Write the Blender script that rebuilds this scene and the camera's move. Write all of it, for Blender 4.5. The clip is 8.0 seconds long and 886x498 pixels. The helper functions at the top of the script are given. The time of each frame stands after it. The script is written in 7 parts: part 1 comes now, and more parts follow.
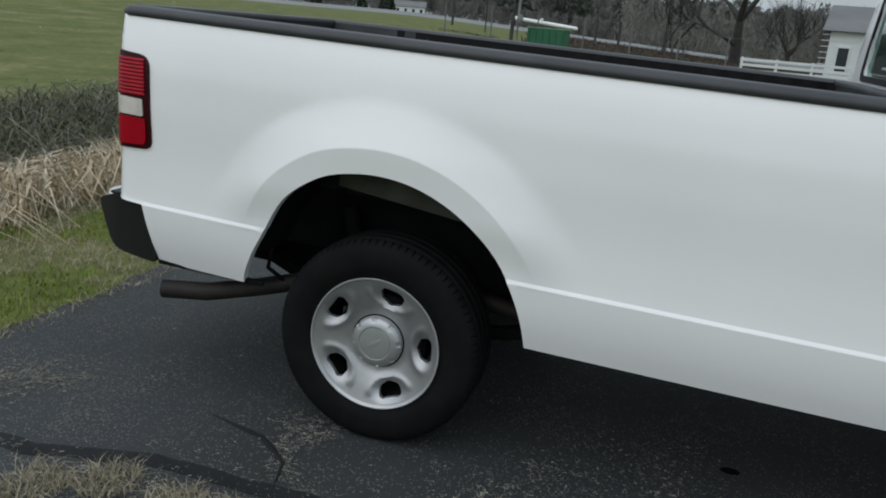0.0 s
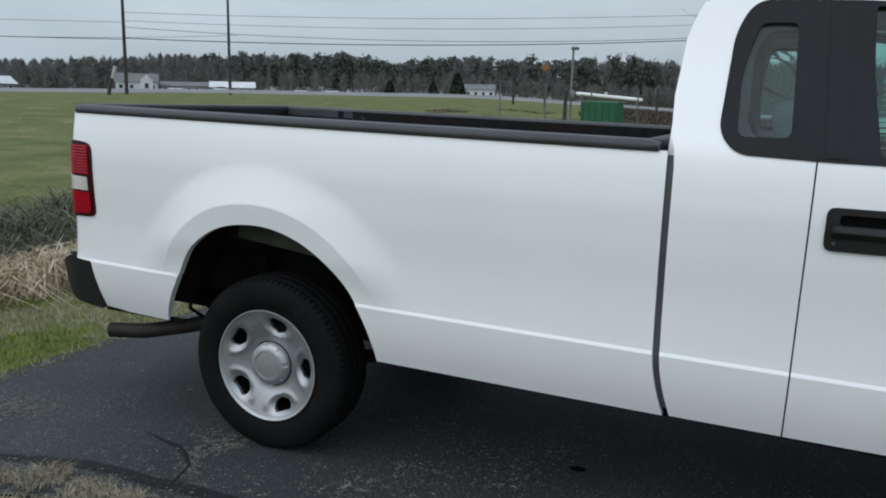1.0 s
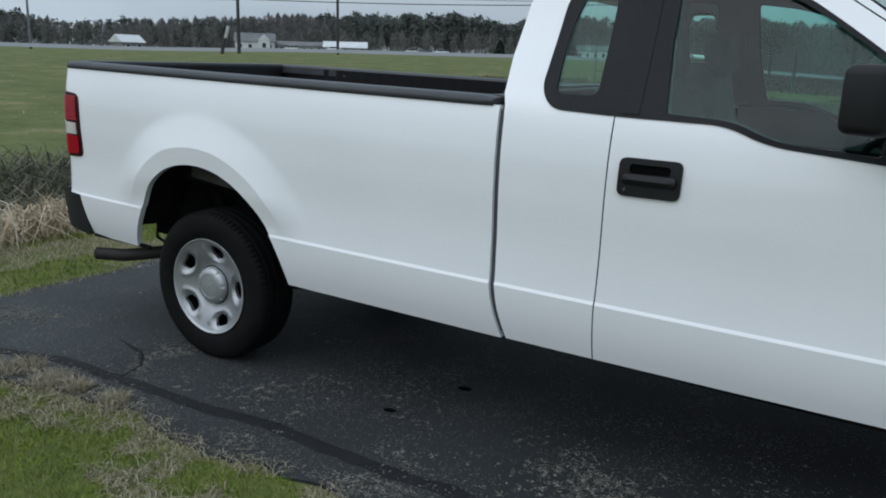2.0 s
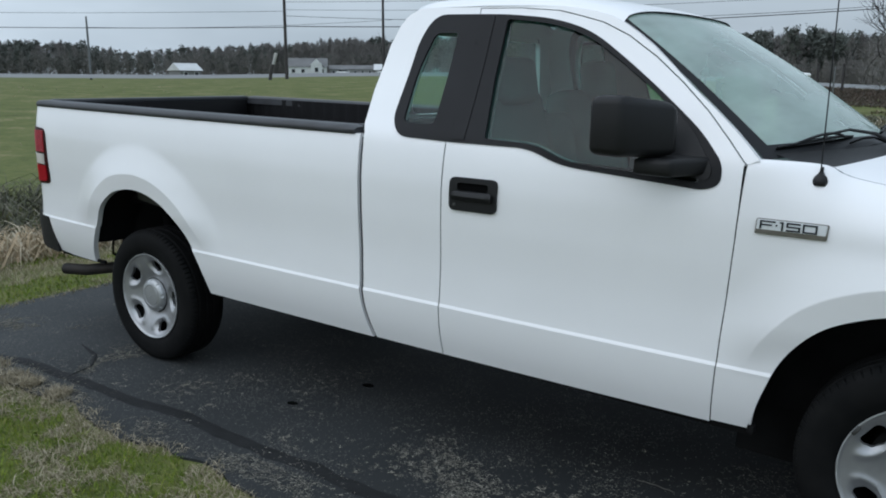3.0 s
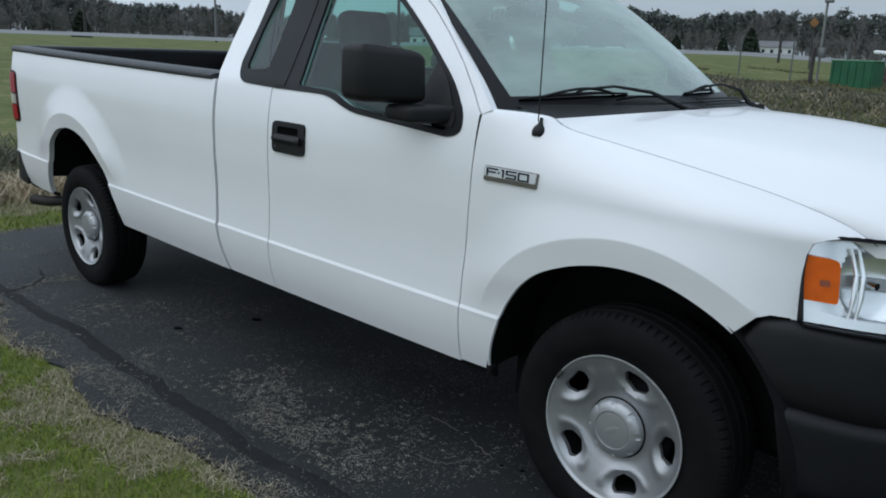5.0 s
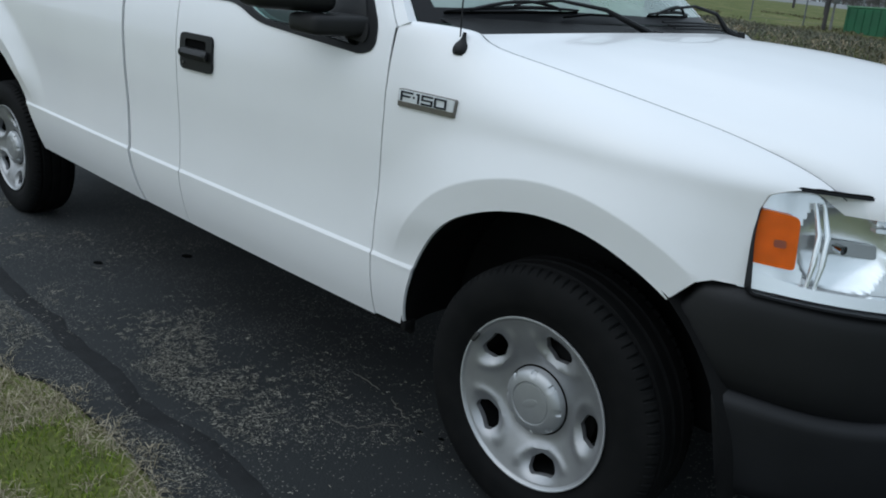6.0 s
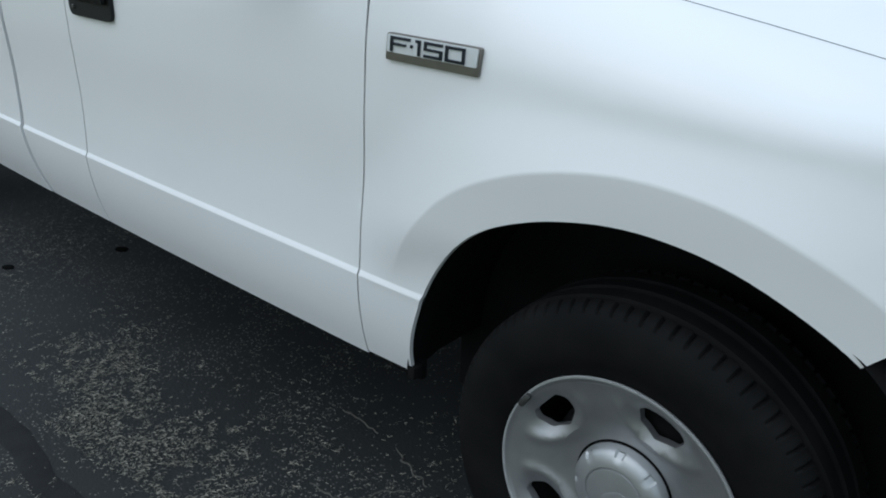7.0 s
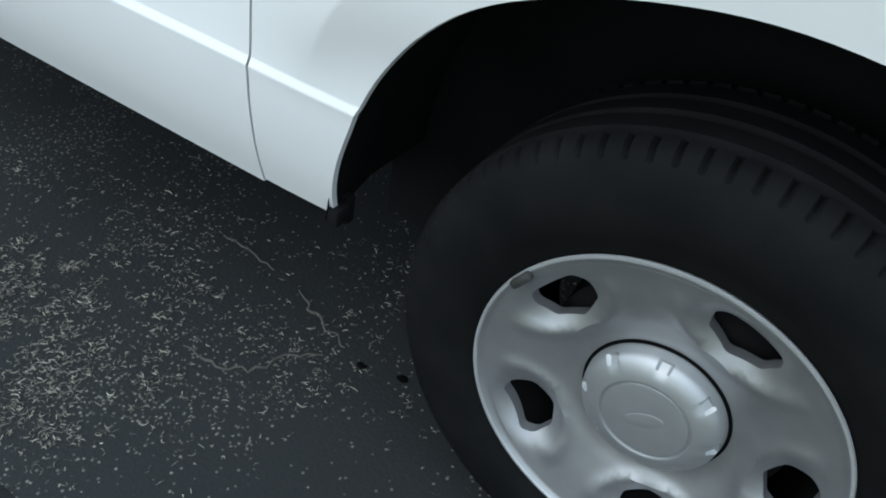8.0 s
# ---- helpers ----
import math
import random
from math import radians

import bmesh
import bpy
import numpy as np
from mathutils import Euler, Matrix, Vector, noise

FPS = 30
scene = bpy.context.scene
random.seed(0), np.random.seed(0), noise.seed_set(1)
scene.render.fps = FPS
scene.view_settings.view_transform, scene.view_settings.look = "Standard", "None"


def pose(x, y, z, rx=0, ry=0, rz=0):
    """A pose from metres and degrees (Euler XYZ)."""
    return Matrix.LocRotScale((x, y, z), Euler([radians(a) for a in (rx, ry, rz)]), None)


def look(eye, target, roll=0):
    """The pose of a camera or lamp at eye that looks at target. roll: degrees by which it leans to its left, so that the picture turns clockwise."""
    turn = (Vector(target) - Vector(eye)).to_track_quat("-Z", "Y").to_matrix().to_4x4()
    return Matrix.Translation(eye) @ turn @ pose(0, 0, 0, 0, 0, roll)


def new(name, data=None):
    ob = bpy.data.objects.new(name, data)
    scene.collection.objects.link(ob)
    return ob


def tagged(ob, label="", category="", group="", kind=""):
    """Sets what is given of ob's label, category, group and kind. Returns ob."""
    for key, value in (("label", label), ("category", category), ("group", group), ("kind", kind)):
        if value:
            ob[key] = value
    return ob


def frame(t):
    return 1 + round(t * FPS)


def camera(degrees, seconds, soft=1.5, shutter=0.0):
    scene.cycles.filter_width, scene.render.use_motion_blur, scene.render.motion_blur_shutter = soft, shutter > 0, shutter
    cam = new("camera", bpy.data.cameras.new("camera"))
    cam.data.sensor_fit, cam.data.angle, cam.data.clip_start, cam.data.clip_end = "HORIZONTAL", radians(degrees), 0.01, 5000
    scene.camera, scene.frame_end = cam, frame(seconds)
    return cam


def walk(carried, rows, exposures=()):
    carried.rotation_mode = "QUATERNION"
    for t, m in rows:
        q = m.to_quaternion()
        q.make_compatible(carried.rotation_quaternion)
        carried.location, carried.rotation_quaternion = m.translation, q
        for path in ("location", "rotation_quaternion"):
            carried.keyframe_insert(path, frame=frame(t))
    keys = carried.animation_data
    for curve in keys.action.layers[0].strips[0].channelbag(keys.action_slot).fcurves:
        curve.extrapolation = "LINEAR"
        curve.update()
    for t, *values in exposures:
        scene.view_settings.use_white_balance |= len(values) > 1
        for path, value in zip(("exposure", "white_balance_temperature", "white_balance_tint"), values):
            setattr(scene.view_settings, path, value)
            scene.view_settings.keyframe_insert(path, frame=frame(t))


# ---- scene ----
cam = camera(57.7, 8.0, 1.9)
PATH = [
    (0, (0.930, -3.288, 1.440), (0.368, -1.444, 0.902), 5.05),
    (0.5, (1.465, -3.479, 1.442), (0.68, -1.673, 1.089), 0.3),
    (1, (1.902, -3.54, 1.45), (1.127, -1.732, 1.092), 1.1),
    (1.5, (2.38, -3.544, 1.446), (1.506, -1.808, 0.976), 1.7),
    (1.7, (2.578, -3.542, 1.446), (1.642, -1.835, 0.985), 1.5),
    (2.8, (3.627, -3.542, 1.539), (2.526, -1.935, 1.086), 1.0),
    (3, (3.753, -3.49, 1.53), (2.635, -1.884, 1.12), 0.1),
    (3.5, (4.117, -3.302, 1.535), (2.962, -1.725, 1.11), 2.4),
    (4, (4.478, -3.177, 1.493), (3.219, -1.668, 1.12), 2.2),
    (4.5, (4.71, -3.066, 1.505), (3.49, -1.555, 1.025), 1.7),
    (4.7, (4.783, -3.002, 1.496), (3.509, -1.531, 1.038), 1.5),
    (5.8, (4.839, -2.55, 1.398), (3.469, -1.205, 0.84), 2.0),
    (6, (4.767, -2.444, 1.393), (3.474, -1.052, 0.768), 4.0),
    (6.5, (4.492, -2.212, 1.38), (3.269, -0.863, 0.554), 4.6),
    (7, (4.175, -1.96, 1.324), (2.982, -0.561, 0.538), 1.3),
    (7.5, (3.888, -1.731, 1.219), (3.017, -0.282, 0.15), 6.2),
    (8, (3.74, -1.592, 1.119), (3.009, -0.234, -0.154), 8.9),
]
LOOK = [(0, -0.04, 6160, 12.5), (1.0, 0.02, 5950, 13.0), (1.5, -0.08, 5800, 11.5), (3, 0.0, 5800, 12.5), (4.5, -0.10, 5760, 12.5), (6, -0.10, 5760, 11), (7, -0.01, 5740, 10), (7.5, 0.08, 5740, 9), (8, 0.58, 5740, 8.5)]
walk(cam, [(t, look(eye, target, roll)) for t, eye, target, roll in PATH], LOOK)

# ---- world and light: a bright overcast sky ----
world = bpy.data.worlds.new("overcast_sky")
scene.world = world
world.use_nodes = True
wn, wl = world.node_tree.nodes, world.node_tree.links
sky = wn.new("ShaderNodeTexSky")
sky.sky_type, sky.sun_disc = "NISHITA", False
sky.sun_elevation, sky.sun_rotation = radians(42), radians(200)
sky.air_density, sky.dust_density = 1.6, 4.0
dim = wn.new("ShaderNodeMix")
dim.data_type, dim.blend_type = "RGBA", "MULTIPLY"
dim.inputs[0].default_value = 1.0
dim.inputs[7].default_value = (0.10, 0.10, 0.10, 1)
wl.new(sky.outputs[0], dim.inputs[6])
wtc = wn.new("ShaderNodeTexCoord")
wmap = wn.new("ShaderNodeMapping")
wmap.inputs["Scale"].default_value = (1.0, 1.0, 3.2)
wl.new(wtc.outputs["Generated"], wmap.inputs[0])
cloud = wn.new("ShaderNodeTexNoise")
cloud.inputs["Scale"].default_value, cloud.inputs["Detail"].default_value = 1.7, 5.0
wl.new(wmap.outputs[0], cloud.inputs["Vector"])
cr = wn.new("ShaderNodeValToRGB")
cr.color_ramp.elements[0].position, cr.color_ramp.elements[0].color = 0.35, (0.50, 0.573, 0.592, 1)
cr.color_ramp.elements[1].position, cr.color_ramp.elements[1].color = 0.66, (0.77, 0.857, 0.876, 1)
wl.new(cloud.outputs[0], cr.inputs[0])
wmix = wn.new("ShaderNodeMix")
wmix.data_type = "RGBA"
wmix.inputs[0].default_value = 0.88
wl.new(dim.outputs[2], wmix.inputs[6])
wl.new(cr.outputs[0], wmix.inputs[7])
wsep, wgr = wn.new("ShaderNodeSeparateXYZ"), wn.new("ShaderNodeMapRange")
wl.new(wtc.outputs["Generated"], wsep.inputs[0])
wgr.inputs["From Min"].default_value, wgr.inputs["From Max"].default_value = 0.0, 0.85
wgr.inputs["To Min"].default_value, wgr.inputs["To Max"].default_value = 0.90, 1.38
wl.new(wsep.outputs[2], wgr.inputs["Value"])
wscale = wn.new("ShaderNodeMix")
wscale.data_type, wscale.blend_type = "RGBA", "MULTIPLY"
wscale.inputs[0].default_value = 1.0
wl.new(wmix.outputs[2], wscale.inputs[6])
# the overcast is brighter round the veiled sun and duller on the far side
wdot, waz, wboth = wn.new("ShaderNodeVectorMath"), wn.new("ShaderNodeMapRange"), wn.new("ShaderNodeMath")
wdot.operation, wdot.inputs[1].default_value = "DOT_PRODUCT", (-0.45, -0.85, 0.28)
wl.new(wtc.outputs["Generated"], wdot.inputs[0])
waz.inputs["From Min"].default_value, waz.inputs["From Max"].default_value = -1.0, 1.0
waz.inputs["To Min"].default_value, waz.inputs["To Max"].default_value = 0.82, 1.34
wl.new(wdot.outputs["Value"], waz.inputs["Value"])
wboth.operation = "MULTIPLY"
wl.new(wgr.outputs[0], wboth.inputs[0])
wl.new(waz.outputs[0], wboth.inputs[1])
wl.new(wboth.outputs[0], wscale.inputs[7])
wl.new(wscale.outputs[2], wn["Background"].inputs[0])
wn["Background"].inputs[1].default_value = 0.93
sun = new("sun", bpy.data.lights.new("sun", "SUN"))
sun.data.energy, sun.data.angle, sun.data.color = 0.7, radians(95), (1.0, 0.97, 0.93)
sun.matrix_world = look((0, 0, 30), (8, 14, 0))


# ---- materials ----
def mat(name, col, rough=0.5, metal=0.0, var=0.15, scale=6.0, bump=0.0, bscale=80.0, coat=0.0, col2=None, spec=0.5, rvar=0.1):
    """A principled surface with colour that varies at a large and a fine scale, uneven gloss and fine relief."""
    m = bpy.data.materials.new(name)
    m.use_nodes = True
    n, l = m.node_tree.nodes, m.node_tree.links
    b = n["Principled BSDF"]
    tc = n.new("ShaderNodeTexCoord")
    big, fine = n.new("ShaderNodeTexNoise"), n.new("ShaderNodeTexNoise")
    big.inputs["Scale"].default_value, big.inputs["Detail"].default_value = scale, 6.0
    fine.inputs["Scale"].default_value, fine.inputs["Detail"].default_value = bscale, 3.0
    for q in (big, fine):
        l.new(tc.outputs["Object"], q.inputs["Vector"])
    mix = n.new("ShaderNodeMix")
    mix.data_type = "RGBA"
    c2 = col2 or tuple(c * (1 - var) for c in col)
    mix.inputs[6].default_value, mix.inputs[7].default_value = (*col, 1), (*c2, 1)
    ramp = n.new("ShaderNodeMapRange")
    ramp.inputs["From Min"].default_value, ramp.inputs["From Max"].default_value = 0.35, 0.68
    l.new(big.outputs[0], ramp.inputs["Value"])
    l.new(ramp.outputs[0], mix.inputs[0])
    l.new(mix.outputs[2], b.inputs["Base Color"])
    rr = n.new("ShaderNodeMapRange")
    rr.inputs["To Min"].default_value, rr.inputs["To Max"].default_value = max(0.02, rough - rvar * rough), min(1, rough + rvar * rough)
    l.new(fine.outputs[0], rr.inputs["Value"])
    l.new(rr.outputs[0], b.inputs["Roughness"])
    b.inputs["Metallic"].default_value = metal
    b.inputs["Coat Weight"].default_value = coat
    b.inputs["Coat Roughness"].default_value = 0.04
    b.inputs["Specular IOR Level"].default_value = spec
    if bump:
        bp = n.new("ShaderNodeBump")
        bp.inputs["Strength"].default_value, bp.inputs["Distance"].default_value = 1.0, bump
        l.new(fine.outputs[0], bp.inputs["Height"])
        l.new(bp.outputs[0], b.inputs["Normal"])
    return m


def glass_mat(name, tint, gloss=1.0, ior=1.7, sky_film=0.0):
    """Tinted automotive glass: clear tinted transmission under a Fresnel gloss."""
    m = bpy.data.materials.new(name)
    m.use_nodes = True
    n, l = m.node_tree.nodes, m.node_tree.links
    n.remove(n["Principled BSDF"])
    tr, gl, lw, mx = n.new("ShaderNodeBsdfTransparent"), n.new("ShaderNodeBsdfGlossy"), n.new("ShaderNodeLayerWeight"), n.new("ShaderNodeMixShader")
    tr.inputs[0].default_value = (*tint, 1)
    gl.inputs[0].default_value, gl.inputs["Roughness"].default_value = (gloss, gloss, gloss, 1), 0.015
    # gloss by the angle, the same from both sides of the thin pane
    f0 = ((ior - 1) / (ior + 1)) ** 2
    lw.inputs[0].default_value = 0.5
    pw, fr = n.new("ShaderNodeMath"), n.new("ShaderNodeMath")
    pw.operation, pw.inputs[1].default_value = "POWER", 5.0
    fr.operation, fr.inputs[1].default_value, fr.inputs[2].default_value = "MULTIPLY_ADD", 1 - f0, f0
    l.new(lw.outputs["Facing"], pw.inputs[0])
    l.new(pw.outputs[0], fr.inputs[0])
    l.new(fr.outputs[0], mx.inputs[0])
    l.new(tr.outputs[0], mx.inputs[1])
    l.new(gl.outputs[0], mx.inputs[2])
    last = mx
    if sky_film:
        # a thin pale layer that paints in the mottled reflection of the clouds
        df, m2, nz = n.new("ShaderNodeBsdfDiffuse"), n.new("ShaderNodeMixShader"), n.new("ShaderNodeTexNoise")
        df.inputs[0].default_value = (0.52, 0.66, 0.60, 1)
        rg = n.new("ShaderNodeMapRange")
        rg.inputs["From Min"].default_value, rg.inputs["From Max"].default_value = 0.3, 0.7
        rg.inputs["To Min"].default_value, rg.inputs["To Max"].default_value = sky_film * 0.72, sky_film * 1.28
        nz.inputs["Scale"].default_value, nz.inputs["Detail"].default_value = 3.5, 4.0
        l.new(nz.outputs[0], rg.inputs["Value"])
        l.new(rg.outputs[0], m2.inputs[0])
        l.new(mx.outputs[0], m2.inputs[1])
        l.new(df.outputs[0], m2.inputs[2])
        last = m2
    l.new(last.outputs[0], n["Material Output"].inputs[0])
    return m


PAINT = mat("white_truck_paint", (0.82, 0.82, 0.825), 0.34, var=0.03, scale=2.0, bscale=900, bump=0.00004, coat=0.55)
BLACK = mat("black_textured_plastic", (0.0085, 0.0088, 0.0095), 0.5, var=0.3, bscale=700, bump=0.0003, spec=0.3)
GREYPL = mat("dark_grey_plastic", (0.010, 0.0105, 0.012), 0.55, var=0.3, bscale=600, bump=0.0003, spec=0.3)
TRIM = mat("satin_black_trim", (0.008, 0.0085, 0.010), 0.42, var=0.25, bscale=500, spec=0.18)
RAIL = mat("weathered_black_rail", (0.03, 0.032, 0.036), 0.5, var=0.35, scale=9, bscale=500, bump=0.0003)
LINER = mat("black_bedliner", (0.006, 0.006, 0.007), 0.6, var=0.3, bscale=300, bump=0.0006, spec=0.2)
UNDER = mat("dark_underbody", (0.011, 0.011, 0.011), 0.9, var=0.5, scale=4, bscale=120, bump=0.001, spec=0.08)
GREYMET = mat("grey_lamp_metal", (0.34, 0.35, 0.35), 0.35, 0.5, var=0.15)
# paler than the liner: the light on the well's top is in this colour
PANEL = mat("lit_inner_panel", (0.075, 0.075, 0.065), 0.8, var=0.5, scale=7, bscale=90, bump=0.0006, spec=0.1)
STEEL = mat("dull_underbody_steel", (0.10, 0.10, 0.095), 0.6, 0.6, var=0.5, scale=10, bscale=200, bump=0.0004)
TYRE = mat("tyre_rubber", (0.0050, 0.0053, 0.0055), 0.75, var=0.35, scale=14, bscale=400, bump=0.0004, col2=(0.0085, 0.0085, 0.0085), spec=0.10)
RIMLIP = mat("bright_rim_lip", (0.50, 0.51, 0.51), 0.34, 0.45, var=0.14, scale=30, bscale=500)
RIM = mat("silver_painted_rim", (0.40, 0.405, 0.415), 0.42, 0.75, var=0.14, scale=18, bscale=500, bump=0.00005, coat=0.2)
CAP = mat("silver_hub_cap", (0.42, 0.43, 0.435), 0.42, 0.65, var=0.08, scale=30, bscale=500)
# chrome with a brownish ground reflection put into its colour
BADGEMET = mat("ground_tinted_chrome", (0.22, 0.205, 0.185), 0.38, 0.8, var=0.2, scale=40)
CHROME = mat("chrome", (0.75, 0.76, 0.78), 0.08, 1.0, var=0.05)
LAMPCHROME = mat("lamp_reflector", (0.88, 0.90, 0.91), 0.18, 0.72, var=0.06)
BADGEINK = mat("badge_dark_enamel", (0.008, 0.012, 0.022), 0.25, var=0.1)
RED = mat("red_lamp_lens", (0.34, 0.001, 0.012), 0.3, var=0.25, scale=30, spec=0.2)
DEEPRED = mat("deep_red_lamp_rib", (0.030, 0.001, 0.003), 0.3, var=0.2, scale=30, spec=0.2)
CLEARW = mat("clear_reverse_lens", (0.62, 0.58, 0.54), 0.1, var=0.2, scale=30, coat=0.9)
AMBER = mat("amber_lamp_lens", (0.72, 0.125, 0.003), 0.2, var=0.25, scale=26, coat=0.0, spec=0.06)
AMBERD = mat("amber_lamp_bulb", (0.22, 0.04, 0.01), 0.3, var=0.2)
GLASS = glass_mat("green_tinted_glass", (0.50, 0.77, 0.71), ior=1.42)
WSGLASS = glass_mat("windshield_glass", (0.70, 0.87, 0.81), ior=2.1, sky_film=0.37)
DARKGLASS = glass_mat("darker_rear_glass", (0.64, 0.84, 0.79), ior=1.42)
LENS = glass_mat("clear_lamp_lens", (0.96, 0.97, 0.97), ior=1.16)
CLOTH = mat("grey_seat_cloth", (0.15, 0.175, 0.168), 0.9, var=0.25, scale=10, bscale=900, bump=0.0008)
DASH = mat("grey_dashboard", (0.10, 0.115, 0.115), 0.7, var=0.2, bscale=500, bump=0.0004)
HEADL = mat("pale_headliner", (0.34, 0.36, 0.35), 0.9, var=0.1)
RUST = mat("rusty_exhaust", (0.012, 0.011, 0.010), 0.7, 0.3, var=0.5, scale=14, col2=(0.024, 0.018, 0.014), bscale=200, bump=0.0004)
# grey that paints the shade inside the bed gap and hood seam
SHUT = mat("painted_gap_shade", (0.075, 0.08, 0.085), 0.7, var=0.2)
SEAM = mat("seam_black", (0.003, 0.003, 0.003), 0.9, spec=0.05)


def island_mat(name, colours, rough=0.8, trans=0.0):
    """One colour for each loose piece, picked at random along a ramp."""
    m = bpy.data.materials.new(name)
    m.use_nodes = True
    n, l = m.node_tree.nodes, m.node_tree.links
    b = n["Principled BSDF"]
    g, r = n.new("ShaderNodeNewGeometry"), n.new("ShaderNodeValToRGB")
    r.color_ramp.interpolation = "LINEAR"
    while len(r.color_ramp.elements) < len(colours):
        r.color_ramp.elements.new(0.5)
    for k, (e, c) in enumerate(zip(r.color_ramp.elements, colours)):
        e.position, e.color = k / (len(colours) - 1), (*c, 1)
    l.new(g.outputs["Random Per Island"], r.inputs[0])
    l.new(r.outputs[0], b.inputs["Base Color"])
    b.inputs["Roughness"].default_value = rough
    b.inputs["Specular IOR Level"].default_value = 0.25
    return m


def patchy_mat(name, colours, scale, fine, bump, rough=0.95, stretch=(1, 1, 1)):
    """Ground cover: a ramp of colours over two noises, with relief."""
    m = bpy.data.materials.new(name)
    m.use_nodes = True
    n, l = m.node_tree.nodes, m.node_tree.links
    b = n["Principled BSDF"]
    tc, mp = n.new("ShaderNodeTexCoord"), n.new("ShaderNodeMapping")
    mp.inputs["Scale"].default_value = stretch
    l.new(tc.outputs["Object"], mp.inputs[0])
    big, small, add = n.new("ShaderNodeTexNoise"), n.new("ShaderNodeTexNoise"), n.new("ShaderNodeMath")
    big.inputs["Scale"].default_value, big.inputs["Detail"].default_value = scale, 8.0
    small.inputs["Scale"].default_value, small.inputs["Detail"].default_value = fine, 6.0
    for q in (big, small):
        l.new(mp.outputs[0], q.inputs["Vector"])
    add.operation = "MULTIPLY_ADD"
    add.inputs[1].default_value = 0.45
    l.new(small.outputs[0], add.inputs[0])
    half_ = n.new("ShaderNodeMath")
    half_.operation, half_.inputs[1].default_value = "MULTIPLY", 0.62
    l.new(big.outputs[0], half_.inputs[0])
    l.new(half_.outputs[0], add.inputs[2])
    r = n.new("ShaderNodeValToRGB")
    while len(r.color_ramp.elements) < len(colours):
        r.color_ramp.elements.new(0.5)
    for k, (e, c) in enumerate(zip(r.color_ramp.elements, colours)):
        e.position, e.color = 0.36 + 0.34 * k / (len(colours) - 1), (*c, 1)
    l.new(add.outputs[0], r.inputs[0])
    l.new(r.outputs[0], b.inputs["Base Color"])
    b.inputs["Roughness"].default_value = rough
    b.inputs["Specular IOR Level"].default_value = 0.2
    bp = n.new("ShaderNodeBump")
    bp.inputs["Distance"].default_value = bump
    l.new(small.outputs[0], bp.inputs["Height"])
    l.new(bp.outputs[0], b.inputs["Normal"])
    return m


